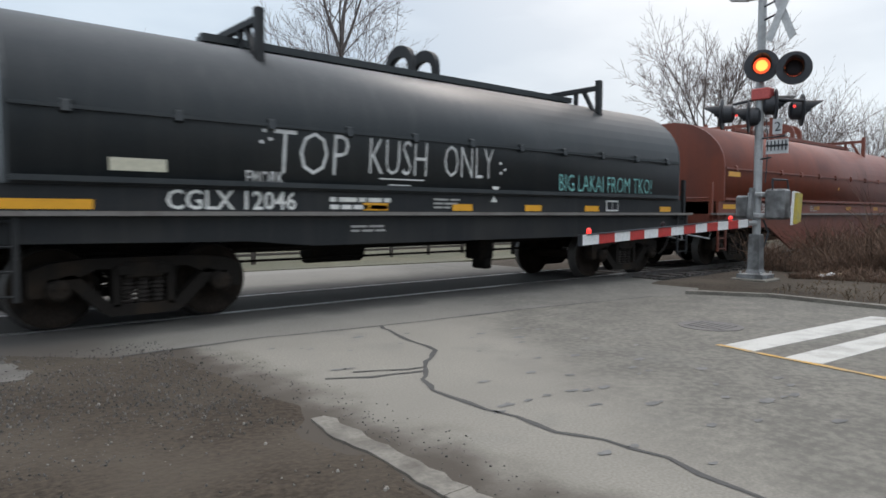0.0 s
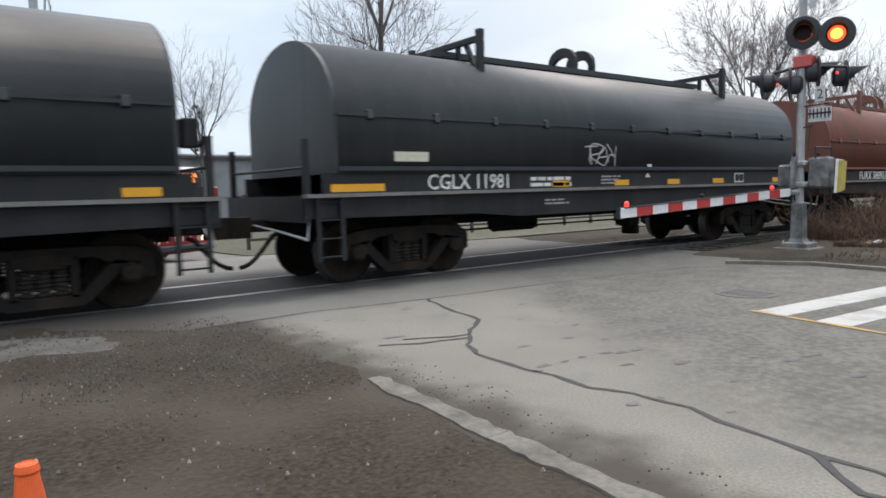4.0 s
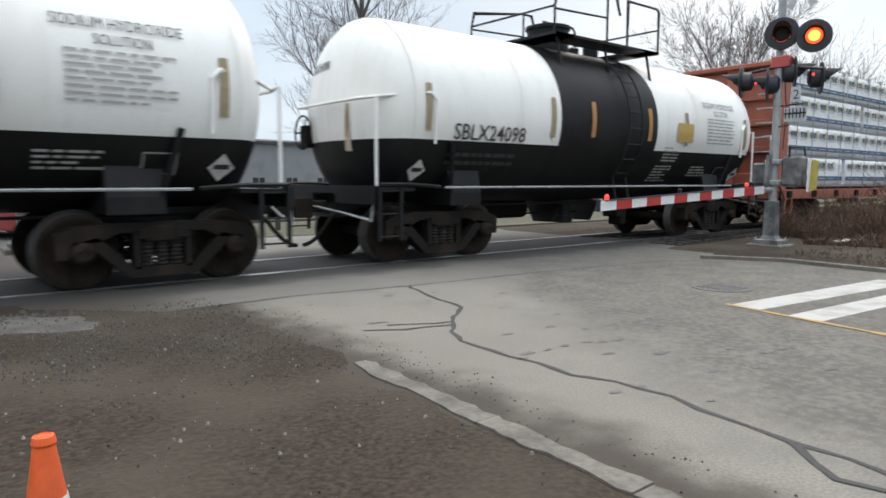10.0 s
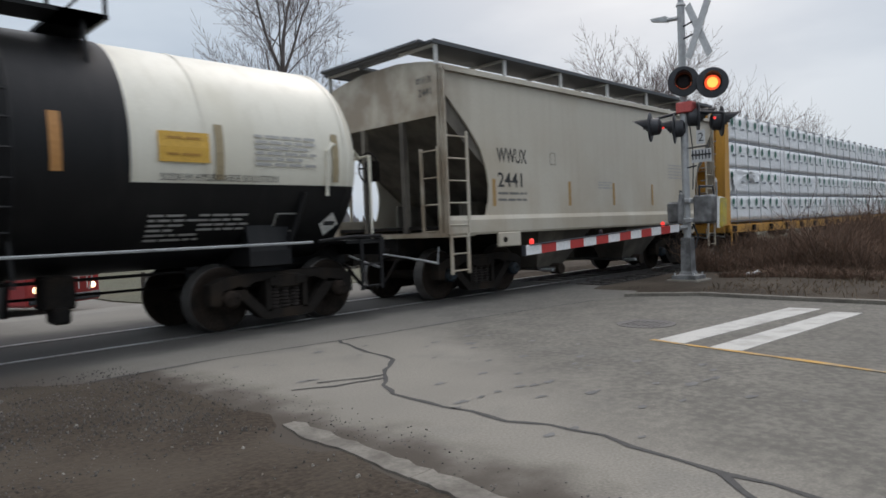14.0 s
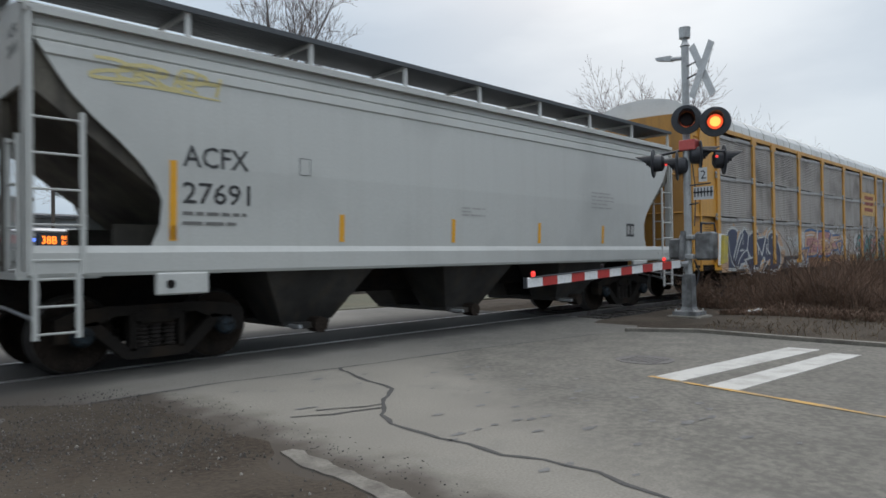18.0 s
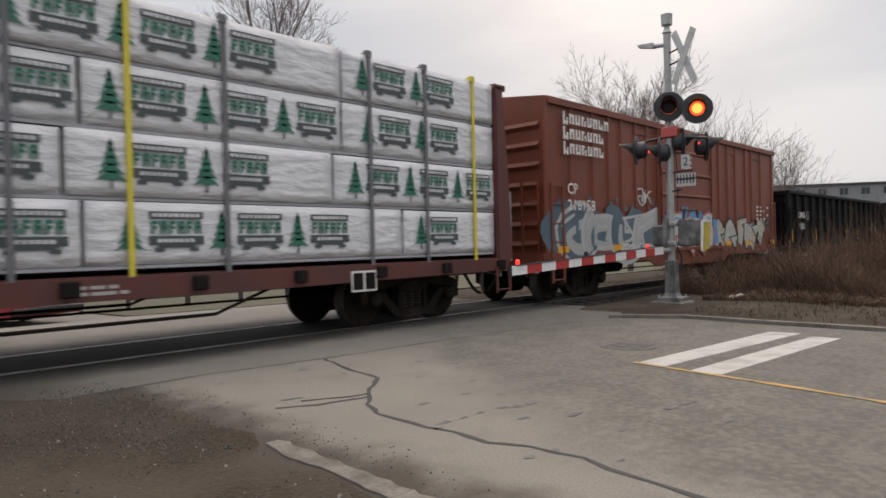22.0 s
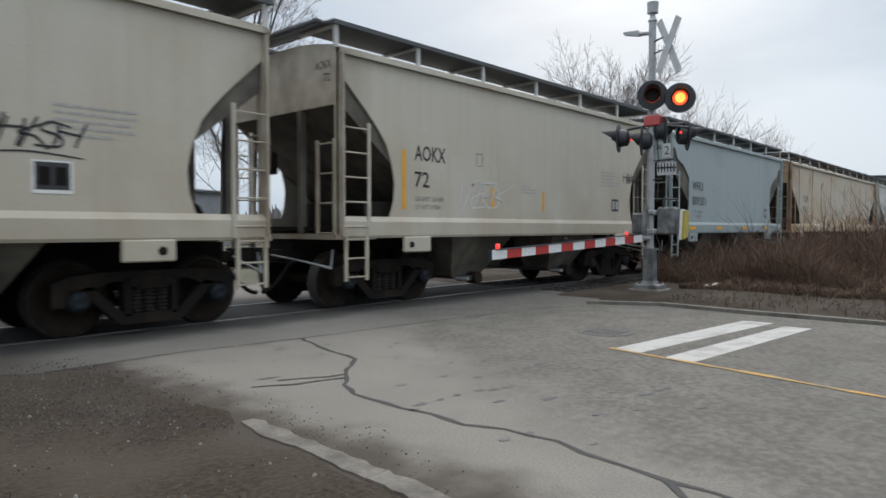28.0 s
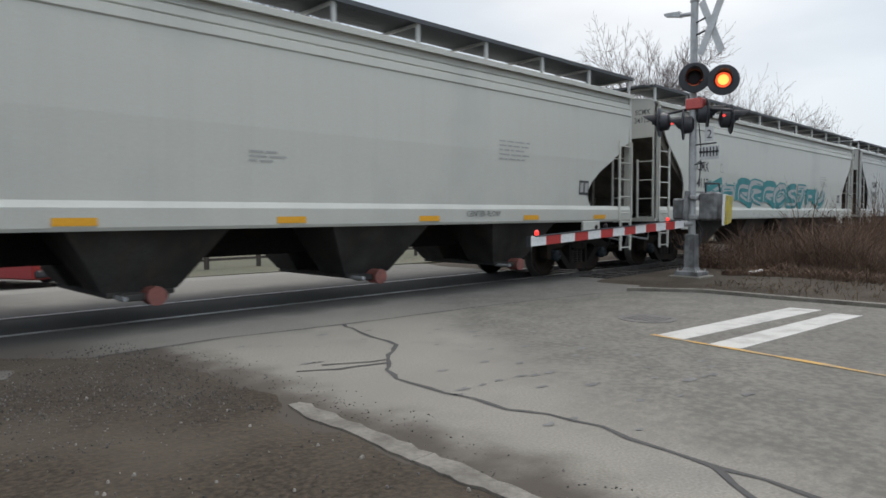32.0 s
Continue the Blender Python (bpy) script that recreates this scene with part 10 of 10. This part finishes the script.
def city_bus(x, y, turn):
    b = thing("bus", "red and white city bus waiting with lit headlamps and amber sign", "bus", at=(x, y, fall(y) + 0.01))
    b.rotation_euler = (0, 0, radians(turn))
    white, red = mat("white_bus_paint", (0.5, 0.5, 0.5), 0.35), mat("red_bus_paint", (0.24, 0.02, 0.02), 0.35)
    part("body", box(bmesh.new(), -6, 6, -1.25, 1.25, 0.35, 3.05, 0.14), M_DISC, b, "dark body between the windows")
    part("roof", box(bmesh.new(), -5.9, 5.95, -1.2, 1.2, 3.0, 3.16, 0.08), white, b, "white roof")
    for s in (-1, 1):
        part("side_band", box(bmesh.new(), -5.9, 5.85, *sorted((s * 1.23, s * 1.27)), 2.72, 2.95), red, b)
    part("skirt", box(bmesh.new(), -6.02, 6.02, -1.27, 1.27, 0.34, 1.2, 0.05), red, b)
    part("windscreen", box(bmesh.new(), 5.98, 6.04, -1.1, 1.1, 1.25, 2.5), M_GLASS, b)
    part("windscreen_post", box(bmesh.new(), 6.03, 6.06, -0.04, 0.04, 1.25, 2.5), M_DISC, b)
    for k in range(7):
        for s in (-1, 1):
            part("side_window", box(bmesh.new(), -5.4 + k * 1.55, -4.0 + k * 1.55, *sorted((s * 1.24, s * 1.28)), 1.5, 2.45), M_GLASS, b)
    sgn = part("sign_box", box(bmesh.new(), 6.0, 6.08, -1.0, 1.0, 2.62, 2.98), M_DISC, b)
    led = mat("amber_led", (0.9, 0.3, 0.02), 0.5, emit=(1.0, 0.2, 0.02), emit_strength=2.2)
    for tx, y0, zz, hh, ww in (("38B", -0.9, 2.8, 0.24, 0.5), ("REAR DOOR", -0.25, 2.88, 0.12, 1.1), ("BOARDING", -0.25, 2.72, 0.12, 1.0)):
        vs, fs = letters(tx, hh, ww, bold=0.01)
        paint_mesh("sign_letters", [(6.085, y0 + a, zz + q) for a, q in vs], fs, led, sgn)
    glow = mat("headlamp_glow", (0.9, 0.8, 0.6), 0.3, emit=(1.0, 0.72, 0.42), emit_strength=3.0)
    blue = mat("blue_marker_lamp", (0.1, 0.2, 0.9), 0.4, emit=(0.06, 0.2, 1.0), emit_strength=2.5)
    for yy in (-0.98, 0.98):
        lamp = part("headlamp", lathe(bmesh.new(), [(0.10, 6.02), (0.10, 6.06), (0.05, 6.08), (0.01, 6.085)], "x", (0, yy, 0.82), 14), glow, b)
    part("marker_lamp", lathe(bmesh.new(), [(0.05, 6.0), (0.05, 6.09), (0.01, 6.1)], "x", (0, -1.14, 2.8), 10), blue, b)
    part("bumper", box(bmesh.new(), 5.9, 6.14, -1.2, 1.2, 0.4, 0.62, 0.04), M_DISC, b)
    rack = part("bicycle_rack", pipe(bmesh.new(), [(6.1, -0.8, 0.7), (6.25, -0.8, 1.15), (6.25, 0.8, 1.15), (6.1, 0.8, 0.7)], 0.03, 6), white, b)
    for k in range(5):
        part("rack_bar", rod(bmesh.new(), (6.24, -0.6 + 0.3 * k, 0.75), (6.25, -0.6 + 0.3 * k, 1.14), 0.02, 6), white, rack)
    for yy in (-1.5, 1.5):
        part("mirror", box(bmesh.new(), 6.05, 6.2, yy - 0.14, yy + 0.14, 2.05, 2.5, 0.03), red, b)
    for xx in (-3.4, 3.6):
        for s in (-1, 1):
            wheel(b, xx, s * 1.12)


city_bus(6.25 - 5.8 * math.cos(radians(-66)), 13.2 - 5.8 * math.sin(radians(-66)), -66)
signal_mast(1.8, 4.7, -1, True)
# low rail fence at the grass
for k in range(14):
    x = 10 + k * 2.4
    f = thing("fence_panel", "low weathered wooden rail fence beside the grass", "fence", "rail fence", (x, 16.5 + k * 0.1, fall(17)))
    wood = M_TIE
    for px_ in (0, 2.3):
        part("post", box(bmesh.new(), px_ - 0.06, px_ + 0.06, -0.06, 0.06, 0, 0.95), wood, f)
    for zz in (0.4, 0.75):
        part("rail", box(bmesh.new(), 0, 2.3, -0.03, 0.03, zz - 0.05, zz + 0.05), wood, f)
# far woods along the horizon
far_rnd = random.Random(77)
vs, fs = [], []
for k in range(5200):
    a = radians(far_rnd.uniform(-40, 125))
    d = far_rnd.uniform(190, 320)
    cx, cy = d * math.sin(a), -9.5 + d * math.cos(a)
    if abs(cy) < 9:
        continue
    h = far_rnd.uniform(4, 9.5) * (0.75 + 0.5 * noise.noise((a * 9, 0, 1)))
    w = far_rnd.uniform(0.5, 1.6)
    n = len(vs)
    dx, dy = math.cos(a), -math.sin(a)
    top = far_rnd.uniform(-1.5, 1.5)
    vs += [(cx - dx * w, cy - dy * w, 0), (cx + dx * w, cy + dy * w, 0), (cx + dx * (w * 0.8 + top), cy + dy * (w * 0.8 + top), h * 0.7), (cx + dx * top, cy + dy * top, h)]
    fs.append((n, n + 1, n + 2, n + 3))
me = bpy.data.meshes.new("far_woods")
me.from_pydata(vs, [], fs)
me.materials.append(mat("hazy_bare_woods", (0.16, 0.15, 0.145), 1.0, island=0.25))
tagged(new("far_woods", me), "hazy bare woods along the horizon", "woods", kind="stuff")


# ---- movement ----
def run_at(t):
    for (t0, s0), (t1, s1) in zip(RUN, RUN[1:]):
        if t <= t1:
            return s0 + (s1 - s0) * (t - t0) / (t1 - t0)
    return RUN[-1][1]


def motions():
    mid = {}
    for i, car in enumerate(CARS):
        c = (BOUNDS[i] + BOUNDS[i + 1]) / 2
        mid[car] = c
        walk(car, [(t, pose(c - s, 0, 0)) for t, s in RUN])
    for car, w, off in WHEELS:
        base = w.location.copy()
        # the wheels turn with the ground speed while they pass the crossing
        t_pass = None
        for k in range(0, 961):
            if mid[car] + off - run_at(k / 30) <= 16.0:
                t_pass = k
                break
        if t_pass is None:
            t_pass = 930
        ks = range(max(0, t_pass), min(960, t_pass + 36) + 1)
        if len(ks) < 2:
            ks = range(0, 3)
        rows = []
        for k in ks:
            ang = -(run_at(k / 30) - run_at(ks[0] / 30)) / 0.465
            rows.append((k / 30, pose(base.x, base.y, base.z, 0, math.degrees(ang), 0)))
        if ks[0] > 0:
            rows.insert(0, (0, rows[0][1]))
        if ks[-1] < 960:
            rows.append((32, rows[-1][1]))
        walk(w, rows)
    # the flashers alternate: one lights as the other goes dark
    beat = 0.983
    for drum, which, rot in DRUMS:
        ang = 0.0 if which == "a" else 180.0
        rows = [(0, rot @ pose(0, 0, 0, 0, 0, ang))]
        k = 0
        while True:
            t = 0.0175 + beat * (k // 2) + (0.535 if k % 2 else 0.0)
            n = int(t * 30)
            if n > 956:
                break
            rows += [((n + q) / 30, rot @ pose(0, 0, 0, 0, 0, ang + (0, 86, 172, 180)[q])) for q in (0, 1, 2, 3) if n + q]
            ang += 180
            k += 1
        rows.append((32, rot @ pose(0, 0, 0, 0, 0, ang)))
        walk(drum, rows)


motions()
